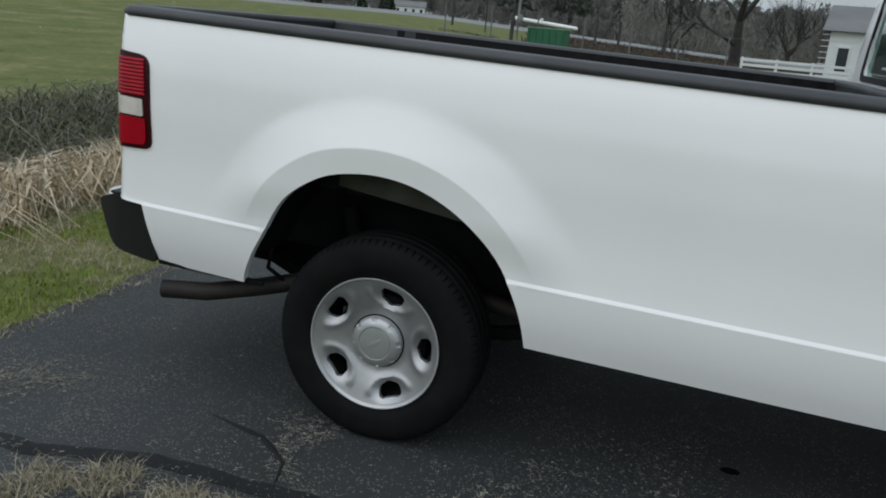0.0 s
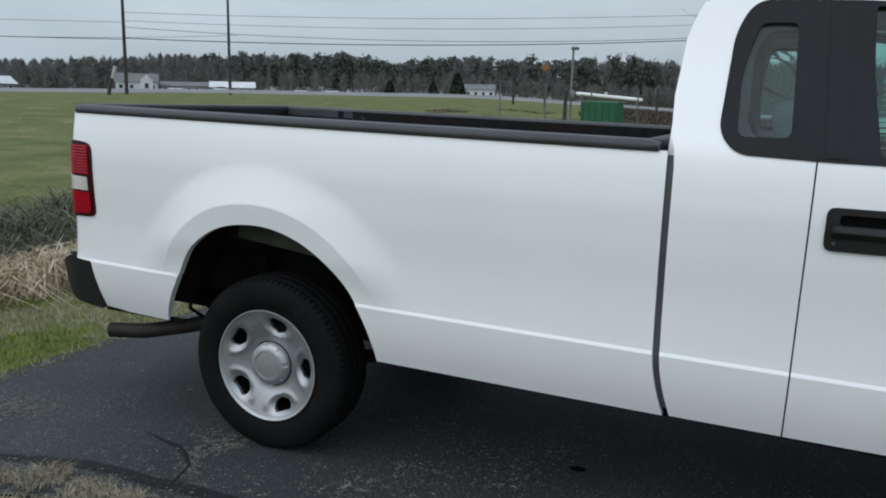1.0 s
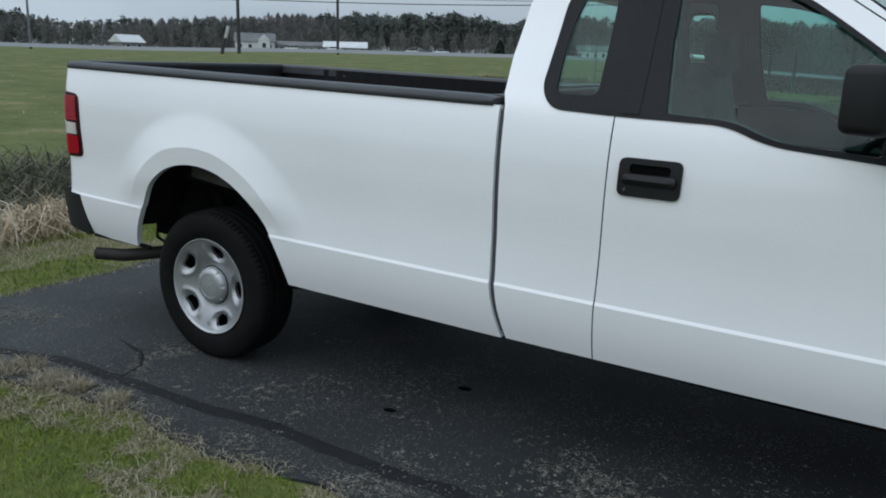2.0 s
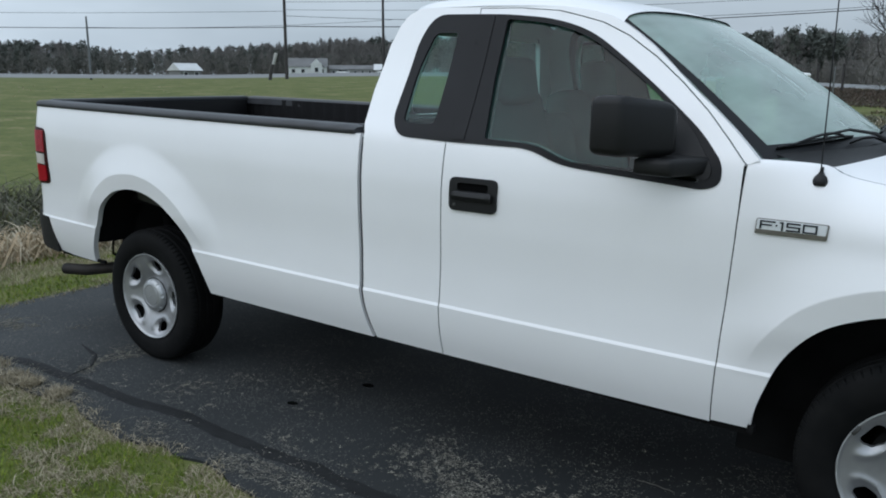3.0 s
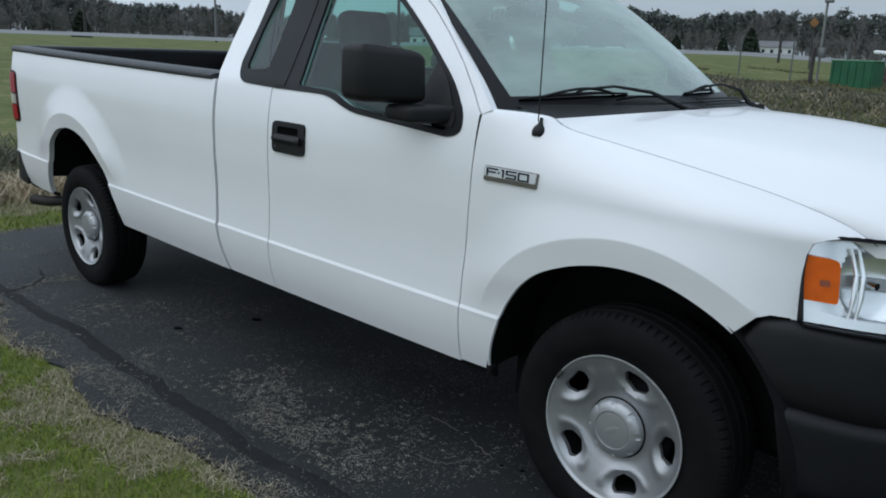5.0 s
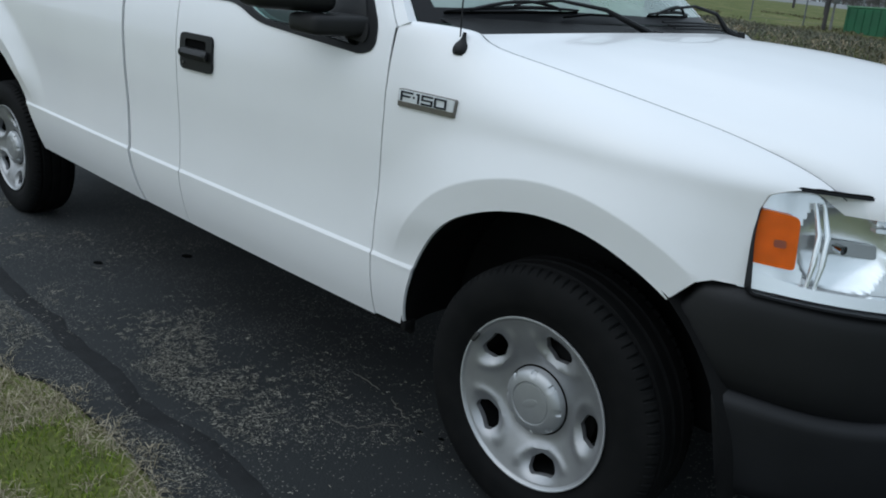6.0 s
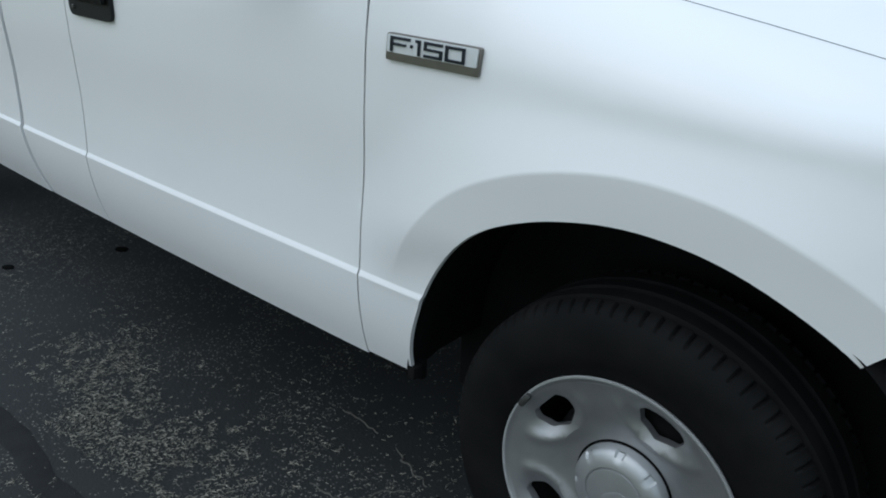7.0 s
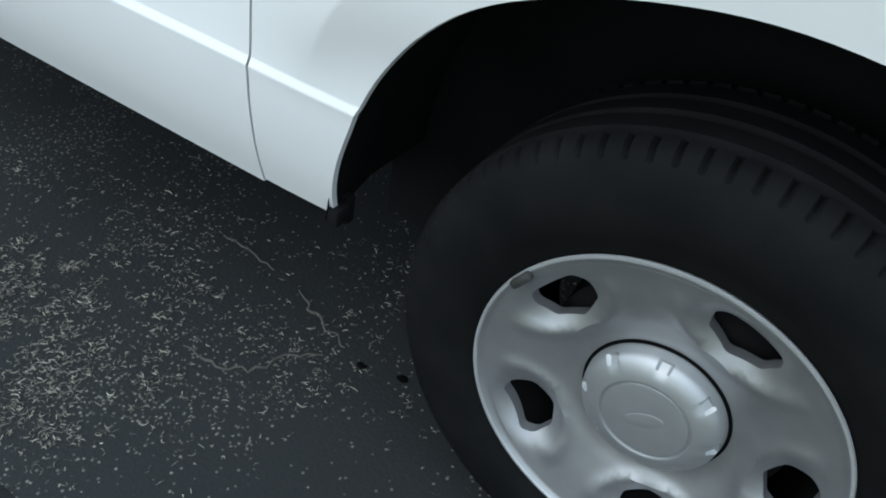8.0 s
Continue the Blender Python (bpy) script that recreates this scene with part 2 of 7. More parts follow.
def asphalt_mat():
    """Worn asphalt: dark binder, pale aggregate that shows in worn patches, fine relief."""
    m = bpy.data.materials.new("worn_asphalt")
    m.use_nodes = True
    n, l = m.node_tree.nodes, m.node_tree.links
    b = n["Principled BSDF"]
    tc = n.new("ShaderNodeTexCoord")
    cell, patch, tone, rel = n.new("ShaderNodeTexVoronoi"), n.new("ShaderNodeTexNoise"), n.new("ShaderNodeTexNoise"), n.new("ShaderNodeTexNoise")
    cell.inputs["Scale"].default_value = 170
    patch.inputs["Scale"].default_value, patch.inputs["Detail"].default_value = 2.6, 7
    tone.inputs["Scale"].default_value, tone.inputs["Detail"].default_value = 0.9, 5
    rel.inputs["Scale"].default_value, rel.inputs["Detail"].default_value = 130, 5
    for q in (cell, patch, tone, rel):
        l.new(tc.outputs["Object"], q.inputs["Vector"])
    sep = n.new("ShaderNodeSeparateColor")
    l.new(cell.outputs["Color"], sep.inputs[0])
    cut = n.new("ShaderNodeMapRange")
    cut.inputs["From Min"].default_value, cut.inputs["From Max"].default_value = 0.46, 0.70
    cut.inputs["To Min"].default_value, cut.inputs["To Max"].default_value = 0.965, 0.63
    l.new(patch.outputs[0], cut.inputs["Value"])
    gt = n.new("ShaderNodeMath")
    gt.operation = "GREATER_THAN"
    near = n.new("ShaderNodeMapRange")
    near.inputs["From Min"].default_value, near.inputs["From Max"].default_value = 0.55, 0.35
    l.new(cell.outputs["Distance"], near.inputs["Value"])
    both = n.new("ShaderNodeMath")
    both.operation = "MULTIPLY"
    l.new(gt.outputs[0], both.inputs[0])
    l.new(near.outputs[0], both.inputs[1])
    dark = n.new("ShaderNodeMix")
    dark.data_type = "RGBA"
    dark.inputs[6].default_value, dark.inputs[7].default_value = (0.0105, 0.0118, 0.0125, 1), (0.031, 0.034, 0.035, 1)
    l.new(tone.outputs[0], dark.inputs[0])
    # the asphalt is lighter towards the back end of the drive, with more aggregate
    sx, back_tone, worn = n.new("ShaderNodeSeparateXYZ"), n.new("ShaderNodeMapRange"), n.new("ShaderNodeMix")
    l.new(tc.outputs["Object"], sx.inputs[0])
    l.new(sx.outputs[0], back_tone.inputs["Value"])
    back_tone.inputs["From Min"].default_value, back_tone.inputs["From Max"].default_value = -1.2, 2.6
    back_tone.inputs["To Min"].default_value, back_tone.inputs["To Max"].default_value = 1.75, 0.86
    bare = n.new("ShaderNodeMath")
    bare.operation, bare.inputs[1].default_value = "MULTIPLY_ADD", -0.11
    l.new(back_tone.outputs[0], bare.inputs[0])
    low = n.new("ShaderNodeMath")
    low.operation, low.inputs[1].default_value = "ADD", 0.095
    l.new(cut.outputs[0], low.inputs[0])
    l.new(low.outputs[0], bare.inputs[2])
    l.new(sep.outputs[0], gt.inputs[0])
    l.new(bare.outputs[0], gt.inputs[1])
    worn.data_type, worn.blend_type = "RGBA", "MULTIPLY"
    worn.inputs[0].default_value = 1.0
    l.new(dark.outputs[2], worn.inputs[6])
    l.new(back_tone.outputs[0], worn.inputs[7])
    stone = n.new("ShaderNodeMix")
    stone.data_type = "RGBA"
    stone.inputs[6].default_value, stone.inputs[7].default_value = (0.06, 0.06, 0.058, 1), (0.20, 0.19, 0.165, 1)
    l.new(sep.outputs[1], stone.inputs[0])
    mix = n.new("ShaderNodeMix")
    mix.data_type = "RGBA"
    l.new(both.outputs[0], mix.inputs[0])
    l.new(worn.outputs[2], mix.inputs[6])
    l.new(stone.outputs[2], mix.inputs[7])
    l.new(mix.outputs[2], b.inputs["Base Color"])
    b.inputs["Roughness"].default_value = 0.76
    b.inputs["Specular IOR Level"].default_value = 0.22
    h = n.new("ShaderNodeMath")
    h.operation = "MULTIPLY_ADD"
    h.inputs[1].default_value = 0.6
    l.new(both.outputs[0], h.inputs[0])
    l.new(rel.outputs[0], h.inputs[2])
    bp = n.new("ShaderNodeBump")
    bp.inputs["Distance"].default_value = 0.0016
    l.new(h.outputs[0], bp.inputs["Height"])
    l.new(bp.outputs[0], b.inputs["Normal"])
    return m


ASPHALT = asphalt_mat()
TAR = mat("tar_seal", (0.0155, 0.0165, 0.0175), 0.78, var=0.4, scale=12, bscale=250, bump=0.001, spec=0.2)
SOIL = patchy_mat("field_grass", ((0.056, 0.068, 0.020), (0.086, 0.104, 0.027), (0.114, 0.122, 0.038), (0.19, 0.168, 0.085)), 0.8, 7.0, 0.03)
GREEN = island_mat("lawn_blades", ((0.08, 0.13, 0.010), (0.135, 0.20, 0.014), (0.19, 0.245, 0.022), (0.21, 0.21, 0.07), (0.09, 0.15, 0.010)))
STRAW = island_mat("dead_grass_blades", ((0.25, 0.215, 0.14), (0.42, 0.37, 0.27), (0.16, 0.135, 0.08), (0.31, 0.27, 0.19)))
REED = island_mat("dead_reeds", ((0.34, 0.26, 0.16), (0.46, 0.37, 0.25), (0.20, 0.15, 0.085), (0.58, 0.52, 0.40), (0.28, 0.21, 0.12)))
BRAMBLE = island_mat("grey_brambles", ((0.06, 0.066, 0.045), (0.10, 0.096, 0.075), (0.075, 0.09, 0.04), (0.22, 0.20, 0.155), (0.045, 0.05, 0.036)))
WEED = island_mat("olive_weeds", ((0.085, 0.085, 0.035), (0.12, 0.105, 0.06), (0.075, 0.085, 0.03), (0.17, 0.14, 0.09), (0.10, 0.105, 0.04)))
DARKWEED = island_mat("russet_brush", ((0.060, 0.046, 0.036), (0.085, 0.062, 0.048), (0.050, 0.046, 0.034), (0.11, 0.08, 0.06)))
# distance haze is mixed into the colours of the far foliage and twigs
PINE = island_mat("hazed_pine_foliage", ((0.082, 0.092, 0.080), (0.090, 0.100, 0.086), (0.096, 0.104, 0.092), (0.078, 0.088, 0.078)))
BARE = island_mat("hazed_bare_twigs", ((0.142, 0.135, 0.126), (0.160, 0.152, 0.143), (0.130, 0.124, 0.117), (0.172, 0.164, 0.154)))
BARK = mat("grey_bark", (0.045, 0.040, 0.036), 0.9, var=0.4, scale=3, bscale=30, bump=0.01)
POLEW = mat("weathered_pole_wood", (0.055, 0.05, 0.048), 0.9, var=0.4, scale=2, bscale=40, bump=0.004)
GALV = mat("galvanised_steel", (0.17, 0.18, 0.18), 0.5, 0.6, var=0.2)
WIREM = mat("dark_cable", (0.02, 0.02, 0.022), 0.6)
ROADM = mat("far_road_asphalt", (0.18, 0.185, 0.185), 0.8, var=0.2, scale=0.3)
SIDING = mat("white_siding", (0.62, 0.64, 0.64), 0.6, var=0.1, scale=0.5)
TINROOF = mat("bright_tin_roof", (0.60, 0.61, 0.61), 0.45, 0.2, var=0.15, scale=0.5)
ROOFG = mat("grey_roof", (0.15, 0.152, 0.152), 0.8, var=0.3, scale=0.4)
WINDK = mat("dark_window", (0.02, 0.025, 0.03), 0.15, var=0.3)
DUMP = mat("green_dumpster_paint", (0.012, 0.11, 0.045), 0.5, var=0.3, scale=1.5, bscale=40, bump=0.002)
SHRUB = island_mat("evergreen_shrub", ((0.012, 0.022, 0.012), (0.02, 0.034, 0.018), (0.016, 0.027, 0.014)))
SIGNM = mat("yellow_sign", (0.22, 0.10, 0.022), 0.5, var=0.1)
TANK = mat("white_tank_paint", (0.78, 0.79, 0.79), 0.35, var=0.1, scale=0.8)


# ---- mesh tools ----
def link(name, bm, material, parent=None, label="", smooth=True, angle=None):
    me = bpy.data.meshes.new(name)
    bm.to_mesh(me)
    bm.free()
    if smooth:
        me.shade_smooth()
        if angle:
            me.set_sharp_from_angle(angle=radians(angle))
    for one in material if isinstance(material, (list, tuple)) else (material,):
        me.materials.append(one)
    ob = new(name, me)
    if parent:
        ob.parent = parent
    if label:
        tagged(ob, label)
    return ob


def part(name, bm, material, parent, label="", smooth=True, angle=35):
    return link(name, bm, material, parent, label, smooth, angle)


def thing(name, label, category, group="", m=None):
    ob = tagged(new(name), label, category, group)
    if m is not None:
        ob.matrix_world = m
    return ob


def spline(xs, ys):
    """A smooth curve through points, with slopes that do not overshoot."""
    xs, ys = np.array(xs, float), np.array(ys, float)
    d = np.diff(ys) / np.diff(xs)
    s = np.r_[d[0], np.where(d[1:] * d[:-1] > 0, 2 * d[1:] * d[:-1] / (d[1:] + d[:-1] + 1e-12), 0), d[-1]]

    def at(x):
        x = min(max(float(x), xs[0]), xs[-1])
        i = min(max(int(np.searchsorted(xs, x)) - 1, 0), len(d) - 1)
        h = xs[i + 1] - xs[i]
        t = (x - xs[i]) / h
        return float((2 * t**3 - 3 * t**2 + 1) * ys[i] + (t**3 - 2 * t**2 + t) * h * s[i] + (3 * t**2 - 2 * t**3) * ys[i + 1] + (t**3 - t**2) * h * s[i + 1])

    return at


def step(a, b, x):
    t = min(max((x - a) / (b - a), 0.0), 1.0)
    return t * t * (3 - 2 * t)


def dens(points, gap, closed=True):
    """The polygon's sides cut into pieces no longer than gap."""
    out = []
    pts = list(points) + ([points[0]] if closed else [])
    for (x0, y0), (x1, y1) in zip(pts, pts[1:]):
        n = max(1, int(math.ceil(math.hypot(x1 - x0, y1 - y0) / gap)))
        out += [(x0 + (x1 - x0) * k / n, y0 + (y1 - y0) * k / n) for k in range(n)]
    return out if closed else out + [pts[-1]]


def rounded(points, n=6):
    """A polygon of (x, y, radius) with its corners rounded."""
    out = []
    for k, (x, y, r) in enumerate(points):
        a, c, b = Vector(points[k - 1][:2]), Vector((x, y)), Vector(points[(k + 1) % len(points)][:2])
        if r <= 0:
            out.append((x, y))
            continue
        u, v = (a - c), (b - c)
        q = min(r, 0.49 * u.length, 0.49 * v.length)
        p0, p2 = c + u.normalized() * q, c + v.normalized() * q
        for i in range(n + 1):
            t = i / n
            p = p0 * (1 - t) ** 2 + c * 2 * t * (1 - t) + p2 * t * t
            out.append((p.x, p.y))
    return out


def arc(cx, cy, r, a0, a1, n):
    return [(cx + r * math.cos(radians(a0 + (a1 - a0) * k / n)), cy + r * math.sin(radians(a0 + (a1 - a0) * k / n))) for k in range(n + 1)]


def within(pts, poly):
    x, y = pts[:, 0], pts[:, 1]
    ok = np.zeros(len(pts), bool)
    for (x0, y0), (x1, y1) in zip(poly, poly[1:] + poly[:1]):
        if y0 != y1:
            ok ^= ((y0 > y) != (y1 > y)) & (x < (x1 - x0) * (y - y0) / (y1 - y0) + x0)
    return ok


def cdt(outer, holes, gap, rows=(), cols=(), extra=(), clear=None):
    """Triangles that fill a flat outline with holes, on a regular lattice inside."""
    from mathutils import geometry
    loops = [dens(lp, gap * 0.9) for lp in (outer, *holes)]
    for lp in loops:
        for k in range(len(lp) - 1, -1, -1):
            (x0, y0), (x1, y1) = lp[k], lp[(k + 1) % len(lp)]
            cuts = sorted((r_ - y0) / (y1 - y0) for r_ in rows if (y0 - r_) * (y1 - r_) < 0 and abs(y1 - y0) > 1e-6)
            lp[k + 1:k + 1] = [(x0 + (x1 - x0) * q, y0 + (y1 - y0) * q) for q in cuts if 0.02 < q < 0.98]
    o = np.array(loops[0])
    us = np.unique(np.r_[np.arange(o[:, 0].min() + gap / 2, o[:, 0].max(), gap), np.array(cols, float)])
    vs = np.unique(np.r_[np.arange(o[:, 1].min() + gap / 2, o[:, 1].max(), gap), np.array(rows, float)])
    g = np.stack(np.meshgrid(us, vs), -1).reshape(-1, 2)
    if clear:
        g = g[~clear(g)]
    if len(extra):
        g = np.concatenate([g, np.array(extra, float)])
    keep = within(g, loops[0])
    for lp in loops[1:]:
        keep &= ~within(g, lp)
    g = g[keep]
    b = np.concatenate([np.array(lp) for lp in loops])
    far = np.ones(len(g), bool)
    for k in range(0, len(g), 2000):
        far[k:k + 2000] = (((g[k:k + 2000, None] - b[None]) ** 2).sum(-1).min(1) > (0.42 * gap) ** 2)
    g = g[far]
    edges, n = [], 0
    for lp in loops:
        edges += [(n + k, n + (k + 1) % len(lp)) for k in range(len(lp))]
        n += len(lp)
    v, _, f, *_ = geometry.delaunay_2d_cdt([Vector(p) for p in np.concatenate([b, g])], edges, [], 0, 1e-6)
    v = np.array([tuple(p) for p in v])
    mid = np.array([v[list(t)].mean(0) for t in f])
    ok = within(mid, loops[0])
    for lp in loops[1:]:
        ok &= ~within(mid, lp)
    return v, [t for t, k in zip(f, ok) if k]


def skin(flat, place, depth=None, back=False):
    """The flat triangles bent by place(u, v), with their rims turned in by the vector depth; back: closed behind."""
    v, f = flat
    bm = bmesh.new()
    vs = [bm.verts.new(place(*p)) for p in v]
    for t in f:
        bm.faces.new([vs[k] for k in t])
    if depth is not None:
        d = Vector(depth)
        rim = [e for e in bm.edges if len(e.link_faces) == 1]
        if back:
            low = {k: bm.verts.new(p.co + d) for k, p in enumerate(vs)}
            for t in f:
                bm.faces.new([low[k] for k in reversed(t)])
            at = {p: low[k] for k, p in enumerate(vs)}
        else:
            at = {p: bm.verts.new(p.co + d) for e in rim for p in e.verts if True}
        seen = {}
        for e in rim:
            a, b = e.verts
            for p in (a, b):
                seen.setdefault(p, at[p])
            bm.faces.new((a, b, seen[b], seen[a]))
            e.smooth = False
        for p in [p for p in bm.verts if not p.link_faces]:
            bm.verts.remove(p)
    bmesh.ops.recalc_face_normals(bm, faces=bm.faces[:])
    return bm


def slab(size, at=(0, 0, 0), bevel=0.01, segs=2, m=None):
    """A box with rounded edges."""
    bm = bmesh.new()
    bmesh.ops.create_cube(bm, size=1)
    for v in bm.verts:
        v.co = Vector((v.co.x * size[0], v.co.y * size[1], v.co.z * size[2]))
    if bevel:
        bmesh.ops.bevel(bm, geom=bm.edges[:], offset=bevel, segments=segs, profile=0.5, affect="EDGES")
    bm.transform((m if m is not None else Matrix()))
    bm.transform(Matrix.Translation(at))
    return bm


def tube(points, radius, sides=10, caps=True):
    """A round bar along points; radius: one number or one for each point."""
    bm = bmesh.new()
    pts = [Vector(p) for p in points]
    rs = radius if isinstance(radius, (list, tuple)) else [radius] * len(pts)
    rings = []
    for k, p in enumerate(pts):
        d = (pts[min(k + 1, len(pts) - 1)] - pts[max(k - 1, 0)]).normalized()
        q = d.to_track_quat("Z", "Y")
        rings.append([bm.verts.new(p + q @ Vector((rs[k] * math.cos(a), rs[k] * math.sin(a), 0))) for a in (2 * math.pi * i / sides for i in range(sides))])
    for a, b in zip(rings, rings[1:]):
        for i in range(sides):
            bm.faces.new((a[i], a[(i + 1) % sides], b[(i + 1) % sides], b[i]))
    if caps:
        bm.faces.new(rings[0][::-1])
        bm.faces.new(rings[-1])
    return bm


def merge(*bms):
    out = bmesh.new()
    for b in bms:
        me = bpy.data.meshes.new("tmp")
        b.to_mesh(me)
        b.free()
        out.from_mesh(me)
        bpy.data.meshes.remove(me)
    return out


def lathe(profile, segs=96, wave=None):
    """Profile rows of (radius, y) turned round the y axis; wave(k, i, r, y) may move a ring's points."""
    bm = bmesh.new()
    rings = []
    for k, (r, y) in enumerate(profile):
        ring = []
        for i in range(segs):
            a = 2 * math.pi * i / segs
            rr, yy = wave(k, i, r, y) if wave else (r, y)
            ring.append(bm.verts.new((rr * math.cos(a), yy, rr * math.sin(a))))
        rings.append(ring)
    for a, b in zip(rings, rings[1:]):
        for i in range(segs):
            bm.faces.new((a[i], b[i], b[(i + 1) % segs], a[(i + 1) % segs]))
    bmesh.ops.recalc_face_normals(bm, faces=bm.faces[:])
    return bm


def grid(nu, nv, place):
    bm = bmesh.new()
    vs = [[bm.verts.new(place(i / nu, j / nv)) for j in range(nv + 1)] for i in range(nu + 1)]
    for i in range(nu):
        for j in range(nv):
            bm.faces.new((vs[i][j], vs[i + 1][j], vs[i + 1][j + 1], vs[i][j + 1]))
    return bm


# ---- the pickup truck: x forward from the rear axle, y to its left, z up; it stands nose-down by 1.5 degrees ----
truck = thing("pickup_truck", "white regular-cab pickup truck with a long bed, parked on dark asphalt", "pickup truck", m=pose(0, 0, 0, 0, 1.5, 0))
REAR, FRONT = (-0.025, 0.365), (3.663, 0.462)
ARCHR, ARCHF = (-0.005, 0.46, 0.492), (3.665, 0.47, 0.506)
rear_arch = spline((-5, 11.6, 28.7, 48.5, 65.3, 84, 102, 118, 134, 154, 165, 178, 185), (0.497, 0.486, 0.479, 0.480, 0.484, 0.494, 0.506, 0.519, 0.521, 0.507, 0.520, 0.546, 0.552))
front_arch = spline((-5, 40, 61, 73, 88, 103, 115, 130.5, 146, 161, 176, 185), (0.510, 0.505, 0.504, 0.504, 0.504, 0.505, 0.511, 0.522, 0.516, 0.504, 0.507, 0.508))


def arch_line(arch, radius, a0, a1, n):
    return [(arch[0] + radius(a) * math.cos(radians(a)), arch[1] + radius(a) * math.sin(radians(a))) for a in (a0 + (a1 - a0) * k / n for k in range(n + 1))]


low_side = spline((0.44, 0.485, 0.56, 0.64, 0.692), (0.860, 0.876, 0.899, 0.914, 0.9190))
high_side = spline((0.704, 0.74, 0.86, 0.95, 1.05, 1.15, 1.25, 1.34), (0.9130, 0.9105, 0.9080, 0.911, 0.9155, 0.9160, 0.9085, 0.8935))
nose_plan = spline((3.70, 3.85, 3.98, 4.08, 4.16, 4.24, 4.32, 4.42, 4.55), (0.0, 0.008, 0.034, 0.072, 0.117, 0.185, 0.29, 0.50, 0.80))
CRE = (0.684, 0.6895, 0.692, 0.694, 0.7020, 0.704, 0.7062, 0.711)
CREST = 0.083
# the sides bow out a little along the cab and bed and draw in to the nose and tail
bow = spline((-1.1, -0.5, 0.5, 1.5, 2.1, 3.05, 3.4, 4.2), (-0.014, 0.008, 0.024, 0.028, 0.022, 0.000, -0.014, -0.022))


def flare(x, z):
    """How far the wheel arches stand out: a lip that turns in below a crisp ridge, and a hollow fall above it."""
    out = 0.0
    for cx, cz, r0 in (ARCHR, ARCHF):
        dx, dz = x - cx, z - cz
        r = math.hypot(dx, dz)
        if r < 0.80 and z > 0.6:
            rear = cx < 1
            edge = (rear_arch if rear else front_arch)(math.degrees(math.atan2(dz, dx)))
            amp = (0.036 if rear else 0.034) * step(0.665, 0.88, z)
            q = r - edge - CREST
            if q < 0:
                out += amp + (0.075 if rear else 0.105) * q * step(0.690, 0.80, z)
            else:
                out += amp * max(0.0, 1 - q / (0.150 if rear else 0.165)) ** (1.2 if rear else 1.45)
    return out


def arch_mesh(arch, radius):
    """Points on rings round an arch, dense at the ridge, and a test for the lattice points that they replace."""
    rings = (0.014, 0.030, 0.046, 0.062, 0.074, CREST - 0.004, CREST, CREST + 0.004, 0.093, 0.106, 0.122, 0.140, 0.160, 0.182, 0.206, 0.230, 0.250)
    pts = []
    for a in np.arange(4, 178, 1.9):
        r0 = radius(a)
        for d in rings:
            x, z = arch[0] + (r0 + d) * math.cos(radians(a)), arch[1] + (r0 + d) * math.sin(radians(a))
            if z > 0.716:
                pts.append((x, z))
    return pts, lambda g: (np.hypot(g[:, 0] - arch[0], g[:, 1] - arch[1]) < arch[2] + 0.255) & (g[:, 1] > 0.716)


def half(x, z):
    """Half the body's width at a place on its side."""
    if z > 1.34:
        h = high_side(1.34) - 0.30 * (z - 1.34) - 0.155 * (z - 1.34) * step(1.34, 1.42, z)
    elif z >= 0.704:
        h = high_side(z)
    elif z > 0.692:
        h = 0.9130 + 0.0060 * min(1.0, (0.704 - z) / 0.0115)
    else:
        h = low_side(z)
    h += flare(x, z) + bow(x) * (1 - step(1.30, 1.70, z))
    if x < -1.03:
        q = min(-1.03 - x, 0.0699)
        h -= 0.07 - math.sqrt(0.07**2 - q * q)
    return h - nose_plan(x)


def on_side(s, lift=0.0):
    return lambda x, z: (x, s * (half(x, z) + lift), z)


bed_gap = spline((0.47, 0.595, 0.695, 0.954, 1.19, 1.36), (1.580, 1.547, 1.533, 1.526, 1.523, 1.518))
door_gap = spline((0.47, 0.695, 0.812, 1.013, 1.207, 1.352), (3.026, 3.038, 3.042, 3.052, 3.058, 3.056))
DOOR_TOP = [(1.92, 1.862), (2.10, 1.860), (2.27, 1.847), (2.37, 1.824), (2.46, 1.801), (2.57, 1.753), (2.689, 1.680), (2.80, 1.598), (2.908, 1.507), (2.99, 1.425), (3.058, 1.353)]
PILLAR = [(2.40, 1.848), (2.48, 1.829), (2.535, 1.805), (2.60, 1.766), (2.665, 1.723), (2.75, 1.657), (2.843, 1.581), (2.93, 1.515), (3.004, 1.456), (3.06, 1.405), (3.098, 1.370)]
QUARTER = rounded([(1.708, 1.356, 0.06), (1.955, 1.350, 0), (1.925, 1.841, 0), (1.708, 1.843, 0.07), (1.658, 1.74, 0.12), (1.650, 1.42, 0.06)])
DOORWIN = rounded([(1.955, 1.350, 0), (2.30, 1.350, 0.06), (2.43, 1.300, 0.07), (2.94, 1.264, 0.04), (2.992, 1.285, 0.04), (2.990, 1.352, 0.05), (2.90, 1.448, 0.06), (2.74, 1.568, 0.1), (2.57, 1.683, 0.1), (2.42, 1.776, 0.09), (2.25, 1.822, 0.09), (2.05, 1.838, 0.05), (1.925, 1.841, 0)])


